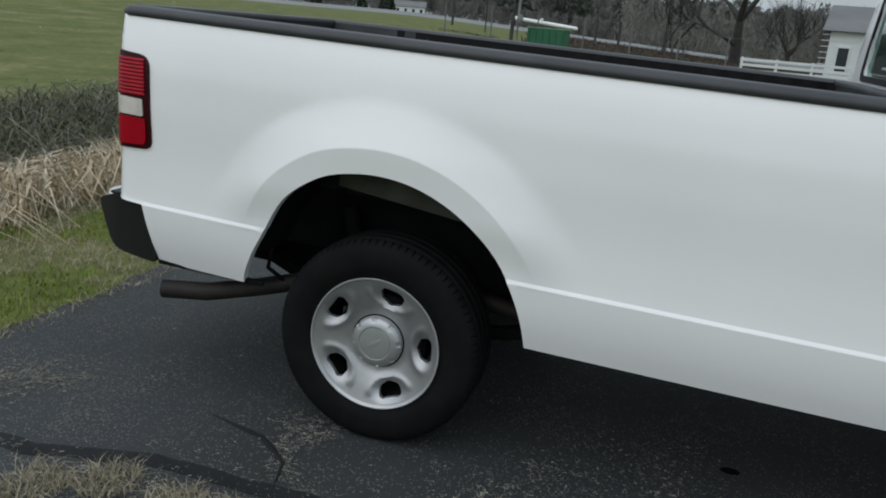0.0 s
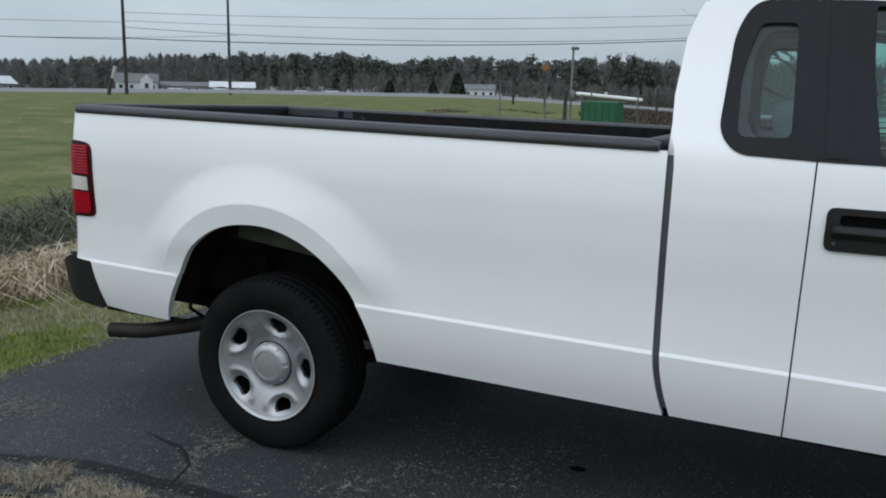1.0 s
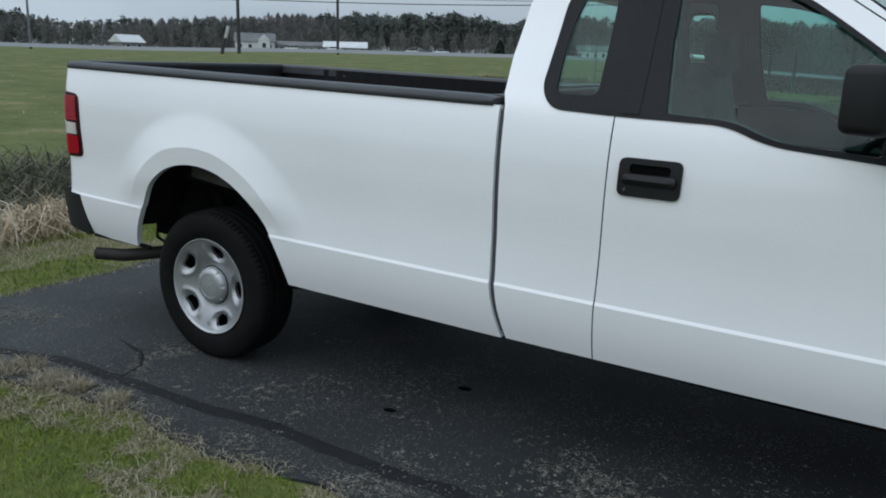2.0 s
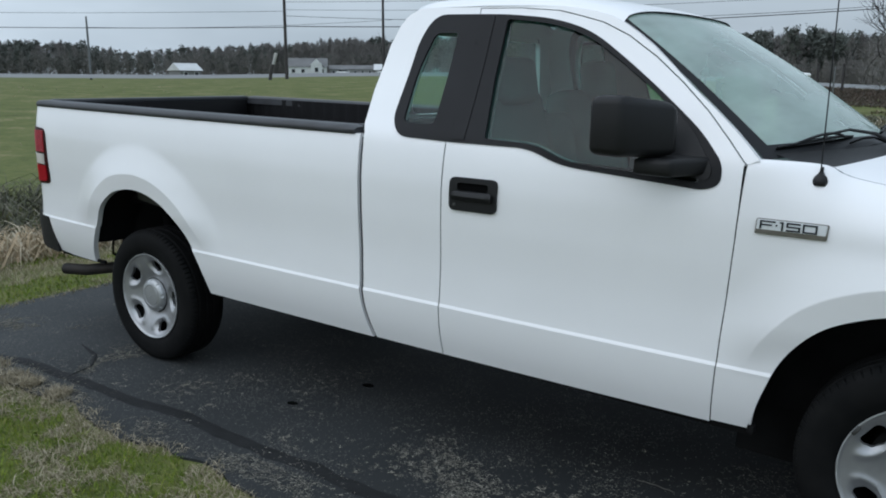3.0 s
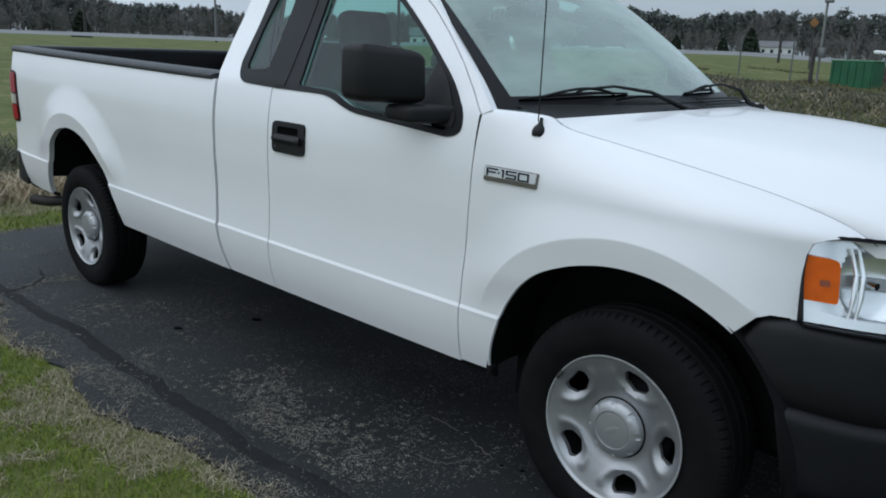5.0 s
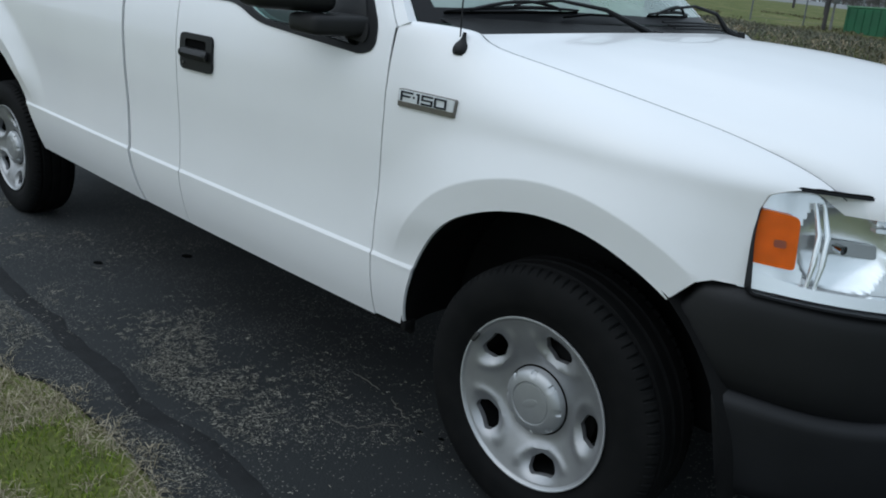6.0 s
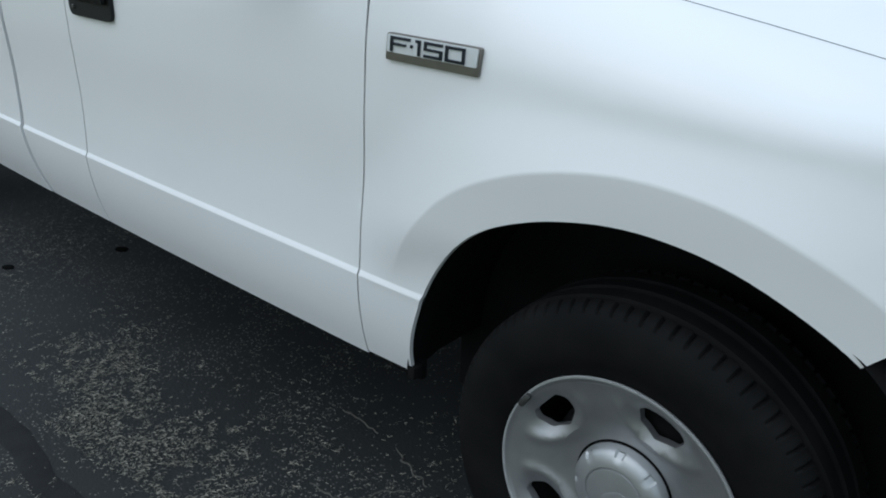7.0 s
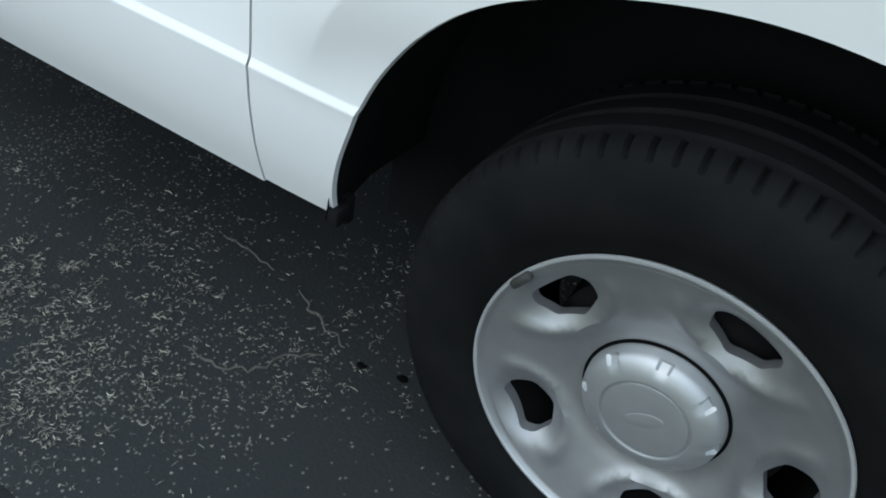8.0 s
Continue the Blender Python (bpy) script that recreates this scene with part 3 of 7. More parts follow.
def side_panels(s):
    inn = (0, -s * 0.03, 0)
    # bed side
    zs = [0.474, 0.54, 0.595, 0.64, 0.695, 0.80, 0.954, 1.10, 1.19, 1.30, 1.353]
    a0 = math.degrees(math.asin((0.474 - ARCHR[1]) / ARCHR[2]))
    out = [(-1.09, 1.353), (-1.098, 0.70), (-0.965, 0.694), (-0.915, 0.478)]
    out += arch_line(ARCHR, rear_arch, 180 - a0, a0, 60)
    out += [(bed_gap(z) - 0.011, z) for z in zs]
    pts, clear = arch_mesh(ARCHR, rear_arch)
    bed = part("bed_side", skin(cdt(out, [], 0.024, CRE, (), pts, clear), on_side(s), inn), PAINT, truck)
    # cab corner, roof rail and windshield pillar in one pressing
    out = [(bed_gap(z) + 0.012, z) for z in (0.478, 0.54, 0.595, 0.64, 0.695, 0.80, 0.954, 1.10, 1.19, 1.30)]
    out = [(1.936, 0.478)] + out + [(1.526, 1.36), (1.510, 1.40), (1.500, 1.53), (1.510, 1.716), (1.535, 1.80), (1.57, 1.845), (1.62, 1.870), (1.9, 1.878), (2.1, 1.876), (2.28, 1.866)]
    out += PILLAR + [(3.070, 1.357)] + [(x + 0.004, z + 0.003) for x, z in DOOR_TOP[::-1]] + [(1.915, 1.864), (1.936, 1.40), (1.936, 0.80)]
    qh = rounded([(1.706, 1.410, 0.03), (1.860, 1.412, 0.03), (1.842, 1.767, 0.02), (1.732, 1.767, 0.03), (1.694, 1.62, 0.12)])
    part("cab_corner", skin(cdt(out, [swell(qh, 1.10)], 0.024, CRE), on_side(s), inn), PAINT, truck)
    # door
    out = [(1.941, 0.478), (1.941, 1.40), (1.9195, 1.862)] + DOOR_TOP[1:] + [(door_gap(z) - 0.002, z) for z in (1.352, 1.28, 1.207, 1.11, 1.013, 0.91, 0.812, 0.75, 0.695, 0.60, 0.478)]
    wh = rounded([(2.106, 1.372, 0.015), (2.32, 1.366, 0.06), (2.45, 1.314, 0.06), (2.93, 1.285, 0.02), (2.88, 1.43, 0.03), (2.735, 1.555, 0.1), (2.56, 1.670, 0.1), (2.41, 1.759, 0.09), (2.24, 1.804, 0.08), (2.055, 1.820, 0.015), (2.069, 1.60, 0)])
    dp = part("door", skin(cdt(out, [swell(wh, 1.035)], 0.024, CRE), on_side(s), inn), PAINT, truck)
    # black window surrounds and glass
    frame = part("window_surround", skin(cdt(DOORWIN, [wh], 0.02), on_side(s, 0.004), (0, -s * 0.012, 0)), TRIM, dp, "satin black window surround")
    glass = part("door_glass", skin(cdt(wh, [], 0.04), on_side(s, -0.012)), GLASS, dp, "green-tinted side glass")
    glass.visible_shadow = False
    tri = rounded([(2.76, 1.312, 0.02), (2.955, 1.297, 0.02), (2.962, 1.335, 0.03), (2.88, 1.445, 0.04), (2.80, 1.512, 0.02)])
    part("mirror_plate", skin(cdt(tri, [], 0.02), on_side(s, 0.008), (0, -s * 0.02, 0)), BLACK, dp)
    part("quarter_surround", skin(cdt(QUARTER, [qh], 0.02), on_side(s, 0.004), (0, -s * 0.012, 0)), TRIM, truck, "satin black quarter window surround")
    glass = part("quarter_glass", skin(cdt(qh, [], 0.04), on_side(s, -0.010)), DARKGLASS, truck, "green-tinted quarter window")
    glass.visible_shadow = False
    # dark lining of the pillars inside
    part("window_lining", skin(cdt(swell(DOORWIN, 1.05), [swell(wh, 0.995)], 0.03), on_side(s, -0.040)), DASH, dp)
    part("quarter_lining", skin(cdt(swell(QUARTER, 1.06), [swell(qh, 1.30)], 0.03), on_side(s, -0.040)), DASH, truck)
    # division strips: the seam in the black pillar and the glass run channel
    part("pillar_strip", skin(cdt([(1.958, 1.362), (2.02, 1.362), (1.996, 1.832), (1.9285, 1.835)], [], 0.02), on_side(s, 0.007), (0, -s * 0.01, 0)), TRIM, dp)
    handle(s, dp)
    mirror(s, dp)
    fender(s)
    # dark rubber behind the shut lines
    for gap_line, w_, z1 in ((door_gap, 0.007, 1.35), (lambda z: 1.9385, 0.006, 1.34)):
        zz = [0.482 + (z1 - 0.482) * k / 60 for k in range(61)] + list(CRE)
        zz = sorted(zz)
        part("door_seal", grid(1, len(zz) - 1, lambda u, v: (gap_line(zz[round(v * (len(zz) - 1))]) + w_ * (u - 0.5), s * (half(gap_line(zz[round(v * (len(zz) - 1))]), zz[round(v * (len(zz) - 1))]) - 0.0032), zz[round(v * (len(zz) - 1))])), SEAM, truck)
    # strip added between cab and bed, coloured as the gap's shade
    zz = [0.50 + 0.84 * k / 50 for k in range(51)]
    part("bed_seal", grid(1, 50, lambda u, v: (bed_gap(zz[round(v * 50)]) + 0.0005 + 0.024 * (u - 0.5), s * (half(1.53, zz[round(v * 50)]) - 0.016), zz[round(v * 50)])), SHUT, truck)
    # dark shell behind the seams
    sh = [(1.62, 0.50), (1.62, 1.33), (3.09, 1.30), (3.09, 0.50)]
    part("inner_shell", skin(cdt(sh, [], 0.06), on_side(s, -0.028)), SEAM, truck)


def swell(poly, k):
    """A polygon grown about its middle."""
    cx, cy = sum(q[0] for q in poly) / len(poly), sum(q[1] for q in poly) / len(poly)
    return [(cx + (x - cx) * k, cy + (y - cy) * k) for x, y in poly]


def handle(s, door):
    ho = rounded([(1.981, 1.094, 0.026), (2.191, 1.096, 0.026), (2.192, 1.224, 0.026), (1.982, 1.222, 0.026)])
    pocket = rounded([(2.018, 1.172, 0.012), (2.155, 1.173, 0.012), (2.155, 1.204, 0.012), (2.018, 1.203, 0.012)])
    h = part("door_handle", skin(cdt(ho, [pocket], 0.012), on_side(s, 0.010), (0, -s * 0.018, 0)), BLACK, door, "black plastic door handle")
    part("handle_pocket", skin(cdt(dens(pocket, 0.02), [], 0.02), on_side(s, 0.0035)), SEAM, h)
    lev = rounded([(2.000, 1.135, 0.012), (2.176, 1.137, 0.012), (2.176, 1.172, 0.012), (2.000, 1.170, 0.012)])
    part("lever", skin(cdt(lev, [], 0.012), lambda x, z: (x, s * (half(x, z) + 0.017 + 0.010 * (1 - ((z - 1.153) / 0.018) ** 2)), z), (0, -s * 0.012, 0)), BLACK, h)
    bm = lathe([(0.0001, -0.004), (0.0045, -0.004), (0.0062, -0.002), (0.0065, 0.004)], 20)
    bm.transform(Matrix.Translation((2.008, s * (half(2.0, 1.115) + 0.011), 1.116)) @ (Matrix() if s < 0 else pose(0, 0, 0, 0, 0, 180)))
    part("lock", bm, STEEL, h, "bare metal key lock")


def mirror(s, door):
    # shell: a rounded box that leans forward to its inner end, its outer top edge cut away
    w, h = 0.196, 0.192
    bm = slab((0.118, w, h), bevel=0.030, segs=4)
    for v in bm.verts:
        t = (v.co.y * s) / w + 0.5
        up = v.co.z / h + 0.5
        v.co.x += -0.125 * (t - 0.5) + 0.012 * (1 - (2 * v.co.z / h) ** 2) * (1 if v.co.x > 0 else 0.0)
        v.co.z -= 0.022 * (1 - t) ** 2 * up
        v.co.x -= 0.020 * max(0.0, up - 0.55) * (1 if v.co.x > 0 else 0)
    bm.transform(Matrix.Translation((2.738, s * 1.030, 1.462)))
    m = part("mirror_housing", bm, BLACK, door, "large black mirror housing", angle=50)
    arm = slab((0.13, 0.15, 0.056), bevel=0.016, segs=3)
    for v in arm.verts:
        v.co.x += -0.62 * (v.co.y * s) + 0.01
        v.co.z += 0.0 - 0.05 * (v.co.y * s)
    arm.transform(Matrix.Translation((2.838, s * 0.950, 1.338)))
    part("mirror_arm", arm, BLACK, m, angle=50)
    g = grid(4, 4, lambda u, v: (2.738 - 0.0605 - 0.125 * (0.14 + 0.72 * u - 0.5), s * (0.932 + 0.196 * (0.14 + 0.72 * u)), 1.395 + 0.130 * v))
    part("mirror_glass", g, CHROME, m)


# ---- front fenders, hood, roof, glass ----
seam_y = spline((3.06, 3.30, 3.70, 4.05, 4.24), (0.842, 0.812, 0.780, 0.740, 0.704))
seam_z = spline((3.06, 3.20, 3.285, 3.325, 3.36, 3.52, 3.672, 3.83, 3.971, 4.103, 4.188, 4.24, 4.32), (1.375, 1.372, 1.366, 1.345, 1.334, 1.309, 1.286, 1.260, 1.234, 1.200, 1.168, 1.138, 1.10))
SH, TOP = 1.13, 1.45


def wing(s):
    """Fender surface: v is the height up to SH and from there the way over the shoulder to the hood's seam at TOP."""
    def place(x, v):
        if v <= SH:
            return (x, s * half(x, v), v)
        u = (v - SH) / (TOP - SH)
        y0, y1, z1 = half(x, SH), seam_y(x), seam_z(x)
        y1 = min(y1, y0 - 0.004)
        flat = 0.85 * step(3.03, 3.50, x)
        q = (1 - flat) * (1 - math.cos(u * math.pi / 2)) + flat * math.sin(u * math.pi / 2) ** 2.5
        z = SH + (z1 - SH) * math.sin(u * math.pi / 2)
        y = y0 + (y1 - y0) * q
        # beside the door the fender keeps the door's section up to the pillar's foot
        k = step(3.26, 3.06, x)
        return (x, s * (y + (half(x, z) - 0.02 * u**8 - y) * k), z)
    return place


def fender(s):
    a0 = math.degrees(math.asin((0.488 - ARCHF[1]) / ARCHF[2]))
    a1 = math.degrees(math.asin((0.868 - ARCHF[1]) / ARCHF[2]))
    out = [(door_gap(z) + 0.002, z) for z in (0.486, 0.60, 0.695, 0.75, 0.812, 0.91, 1.013, 1.08, 1.13)]
    out = out + [(3.066, TOP - 0.04), (3.115, TOP - 0.01), (3.20, TOP - 0.003), (4.245, TOP - 0.003)]
    out += [(4.215, 1.36), (4.168, 1.22), (4.122, 1.145), (4.108, 1.10), (4.108, 1.03), (4.124, 0.932), (4.06, 0.936), (4.03, 0.925)]
    out += arch_line(ARCHF, front_arch, a1, 180 - a0, 50)
    pts, clear = arch_mesh(ARCHF, front_arch)
    part("fender", skin(cdt(out, [], 0.022, CRE, (), pts, clear), wing(s), (0, -s * 0.010, -0.002)), PAINT, truck)


hood_mid = spline((3.298, 3.45, 3.60, 3.80, 4.0, 4.12, 4.20, 4.243), (1.384, 1.380, 1.371, 1.353, 1.326, 1.296, 1.240, 1.168))


def hood_place(u, v):
    """u along the car, v across from one seam to the other."""
    w = 2 * v - 1
    x_s = 3.298 + (4.243 - 3.298) * u
    x = x_s + 0.135 * (1 - w * w) * (1 - u) + 0.30 * u**3 * math.sqrt(max(0.0, 1 - w * w))
    y = seam_y(x_s) * w * 0.996
    edge = seam_z(x_s)
    mid = hood_mid(x_s)
    ridge = 0.010 * step(0.86, 0.72, abs(w)) * step(0.0, 0.6, u)
    return (x, y, mid + (edge - mid) * abs(w) ** (2 + 1.2 * step(0, 0.5, u)) + ridge)


bm = grid(60, 84, hood_place)
rim = [e for e in bm.edges if len(e.link_faces) == 1]
r = bmesh.ops.extrude_edge_only(bm, edges=rim)
for v in r["geom"]:
    if isinstance(v, bmesh.types.BMVert):
        v.co.z -= 0.03
for e in rim:
    e.smooth = False
bmesh.ops.recalc_face_normals(bm, faces=bm.faces[:])
part("hood", bm, PAINT, truck)
for s in (-1, 1):
    part("hood_seam", tube([(x, s * seam_y(x) * 0.998, seam_z(x) - 0.0006) for x in (3.30 + 0.94 * k / 30 for k in range(31))], 0.0014, 6), SHUT, truck)


def roof_place(u, v):
    w = 2 * v - 1
    ze = spline((0, 0.05, 0.4, 0.72, 0.88, 1.0), (1.844, 1.868, 1.873, 1.864, 1.838, 1.805))(u)
    ye = spline((0, 0.4, 0.72, 1.0), (0.648, 0.655, 0.655, 0.668))(u)
    x = 1.565 + (2.53 - 1.565) * u + 0.10 * (1 - w * w) * step(0.6, 1.0, u)
    return (x, ye * w, ze + 0.05 * math.sqrt(max(0, 1 - abs(w) ** 6)) * (0.55 + 0.45 * step(0, 0.12, u)))


part("roof", grid(30, 48, roof_place), PAINT, truck)


def shield(u, v, off=0.0):
    """The windshield: u across, v from its foot to its head."""
    w = 2 * u - 1
    b = Vector((3.112 + 0.24 * (1 - w * w), 0.835 * w, 1.368 + 0.030 * (1 - w * w)))
    t = Vector((2.522 + 0.10 * (1 - w * w), 0.664 * w, 1.802 + 0.048 * math.sqrt(max(0, 1 - w**6))))
    return b.lerp(t, v) + Vector((0.55, 0, 0.8)) * (0.018 * math.sin(math.pi * v) + off)


ws = part("windshield", grid(36, 20, lambda u, v: shield(0.006 + 0.988 * u, 0.997 * v)), WSGLASS, truck, "large sloping green-tinted windshield")
ws.visible_shadow = False
fr = merge(grid(36, 2, lambda u, v: shield(u, 0.078 * v * (0.55 + 0.45 * abs(2 * u - 1)), 0.003)), grid(36, 2, lambda u, v: shield(u, 0.9955 + 0.0045 * v, 0.002)),
           grid(2, 20, lambda u, v: shield(-0.008 + (0.019 + 0.016 * (1 - v) ** 3) * u, v, 0.003)), grid(2, 20, lambda u, v: shield(1.008 - (0.019 + 0.016 * (1 - v) ** 3) * u, v, 0.003)))
part("windshield_border", fr, TRIM, ws, "black ceramic glass border")
part("cowl", grid(30, 4, lambda u, v: Vector(hood_place(0, 0.02 + 0.96 * u)).lerp(shield(0.02 + 0.96 * u, 0.06), v) - Vector((0, 0, 0.012 * math.sin(math.pi * v) + 0.006))), BLACK, truck, "black plastic cowl under the wipers")
side_panels(-1)
side_panels(1)

# cab back with its window
bh = rounded([(-0.60, 1.42, 0.05), (0.60, 1.42, 0.05), (0.55, 1.77, 0.05), (-0.55, 1.77, 0.05)])
bo = [(-0.83, 0.5), (0.83, 0.5), (0.868, 0.9), (0.858, 1.34), (0.66, 1.835), (0.5, 1.875), (-0.5, 1.875), (-0.66, 1.835), (-0.858, 1.34), (-0.868, 0.9)]
back_x = spline((0.4, 1.4, 1.72, 1.80, 1.88), (1.52, 1.500, 1.512, 1.532, 1.575))
part("cab_back", skin(cdt(bo, [bh], 0.05), lambda y, z: (back_x(z), y, z), (0.03, 0, 0)), PAINT, truck)
bg = part("rear_glass", skin(cdt(bh, [], 0.06), lambda y, z: (back_x(z) + 0.01, y, z)), DARKGLASS, truck, "tinted rear cab window")
bg.visible_shadow = False
bro = rounded([(-0.63, 1.395, 0.06), (0.63, 1.395, 0.06), (0.575, 1.795, 0.06), (-0.575, 1.795, 0.06)])
part("rear_window_seal", skin(cdt(bro, [bh], 0.03), lambda y, z: (back_x(z) - 0.005, y, z), (0.01, 0, 0)), TRIM, truck)

# ---- the bed ----
for s in (-1, 1):
    # rail cap: a rounded black strip that laps over the outer edge
    prof = [(0.895, 1.350), (0.899, 1.356), (0.899, 1.368), (0.892, 1.379), (0.878, 1.3845), (0.85, 1.386), (0.80, 1.386), (0.775, 1.382), (0.765, 1.372), (0.763, 1.33)]
    def cap(u, v):
        x = -1.098 + 2.578 * u
        k = min(int(v * (len(prof) - 1) + 1e-6), len(prof) - 1)
        y, z = prof[k]
        pull = 0.05 * max(0, (-1.05 - x) / 0.05) ** 2 if y > 0.84 else 0.0
        return (x, s * (y + bow(x) - pull), z - (0.008 if u in (0, 1) and z > 1.375 else 0))
    bm = grid(48, len(prof) - 1, cap)
    for end in (0, 48):
        vs = [v for v in bm.verts if abs(v.co.x - (-1.098 if end == 0 else 1.48)) < 1e-5]
        bmesh.ops.contextual_create(bm, geom=vs)
    bmesh.ops.recalc_face_normals(bm, faces=bm.faces[:])
    part("bed_rail", bm, RAIL, truck, "weathered black plastic bed rail cap", angle=40)
    # inner wall with shallow ribs, and the wheel box
    part("bed_wall", grid(160, 6, lambda u, v: (-1.07 + 2.53 * u, s * (0.765 + 0.006 * (math.sin(u * 150) > 0)), 0.84 + 0.53 * v)), LINER, truck)
    wb = slab((0.96, 0.26, 0.26), (0, s * 0.645, 0.96), 0.05, 3)
    part("wheel_box", wb, LINER, truck)
part("bed_floor", grid(120, 60, lambda u, v: (-1.08 + 2.55 * u, -0.78 + 1.56 * v, 0.845 + 0.008 * (math.sin(v * 75) > 0.1))), LINER, truck)
part("bed_front_wall", slab((0.05, 1.66, 0.56), (1.452, 0, 1.10), 0.012), LINER, truck)
part("front_rail", slab((0.06, 1.70, 0.03), (1.455, 0, 1.372), 0.008), RAIL, truck)
tg = part("tailgate", slab((0.055, 1.52, 0.60), (-1.085, 0, 1.055), 0.02, 3), PAINT, truck)
part("tailgate_cap", slab((0.075, 1.53, 0.035), (-1.083, 0, 1.370), 0.012, 3), RAIL, tg)
part("tailgate_handle", slab((0.02, 0.26, 0.11), (-1.116, 0, 1.22), 0.008), BLACK, tg)
part("tailgate_liner", slab((0.02, 1.50, 0.52), (-1.055, 0, 1.10), 0.006), LINER, tg)
for s in (-1, 1):
    rc = grid(10, 24, lambda u, v: (-1.098 - 0.012 * math.sin(u * math.pi / 2), s * (half(-1.098, 0.71 + 0.635 * v) - 0.10 * u + 0.0), 0.71 + 0.635 * v))
    part("bed_corner", rc, PAINT, truck)
    # tail lamp, proud of the sheet metal, wrapped round the corner
    lo = rounded([(-1.0995, 0.892, 0.0), (-0.926, 0.899, 0.035), (-0.938, 1.223, 0.045), (-1.0995, 1.236, 0.0)])
    tl = part("tail_lamp", skin(cdt(lo, [], 0.016), on_side(s, 0.006), (0, -s * 0.03, 0)), DEEPRED, truck, "red tail lamp with a clear reversing lens")
    for k in range(10):
        z0 = 1.086 + k * 0.0128
        r_ = rounded([(-1.099, z0, 0), (-0.951 - 0.0006 * k, z0, 0.004), (-0.951 - 0.0006 * k, z0 + 0.0108, 0.004 if k < 9 else 0.010), (-1.099, z0 + 0.0108, 0)], 3)
        part("lens_rib", skin(cdt(r_, [], 0.008), lambda x, z, z0=z0: (x, s * (half(x, z) + 0.0085 + 0.0022 * math.sin(math.pi * (z - z0) / 0.0108)), z), (0, -s * 0.006, 0)), RED, tl)
    cl = rounded([(-1.099, 1.016, 0), (-0.958, 1.014, 0.006), (-0.962, 1.074, 0.006), (-1.099, 1.078, 0)], 3)
    part("reversing_lens", skin(cdt(cl, [], 0.012), on_side(s, 0.011), (0, -s * 0.008, 0)), CLEARW, tl, "clear reversing lamp lens")
    br = rounded([(-1.099, 0.906, 0), (-0.947, 0.914, 0.024), (-0.950, 1.006, 0.006), (-1.099, 1.008, 0)], 4)
    part("brake_lens", skin(cdt(br, [], 0.012), on_side(s, 0.011), (0, -s * 0.008, 0)), RED, tl)
    # black end of the rear bumper
    eo = rounded([(-1.115, 0.705, 0.02), (-0.967, 0.694, 0.02), (-0.916, 0.478, 0.015), (-1.12, 0.500, 0.05), (-1.215, 0.665, 0.03)])
    def bump_end(x, z, s=s):
        q = max(0.0, -0.98 - x)
        return (x, s * (0.893 + 0.01 * (z - 0.5) - 0.9 * q * q - 0.10 * max(0, q - 0.12)), z)
    be = part("bumper_end", skin(cdt(eo, [], 0.015), bump_end, (0, -s * 0.10, 0)), BLACK, truck, "black plastic end of the rear bumper")
    part("step_pad", slab((0.16, 0.12, 0.012), (-1.05, s * 0.815, 0.709), 0.005), GREYPL, be)
    part("lower_lip", slab((0.44, 0.02, 0.02), (-0.70, s * 0.862, 0.478), 0.006), UNDER, truck)
part("rear_bumper", slab((0.16, 1.60, 0.20), (-1.14, 0, 0.60), 0.03, 3), mat("painted_bumper", (0.6, 0.6, 0.6), 0.3, 0.6), truck)

# ---- front bumper and lamps ----
def plan(t, bulge=0.0):
    """The nose's outline from the arch (t = 0) round the corner to the middle (t = 1)."""
    pts = spline((0, 0.12, 0.24, 0.36, 0.48, 0.62, 0.8, 1.0), (4.00, 4.085, 4.182, 4.280, 4.375, 4.470, 4.565, 4.60))
    ys = spline((0, 0.12, 0.24, 0.36, 0.48, 0.62, 0.8, 1.0), (0.852, 0.838, 0.800, 0.744, 0.662, 0.532, 0.29, 0.0))
    x, y = pts(t), ys(t)
    dx, dy = pts(t + 0.01) - pts(t - 0.01), ys(t + 0.01) - ys(t - 0.01)
    n = math.hypot(dx, dy) or 1
    return x - dy / n * bulge, y + dx / n * bulge


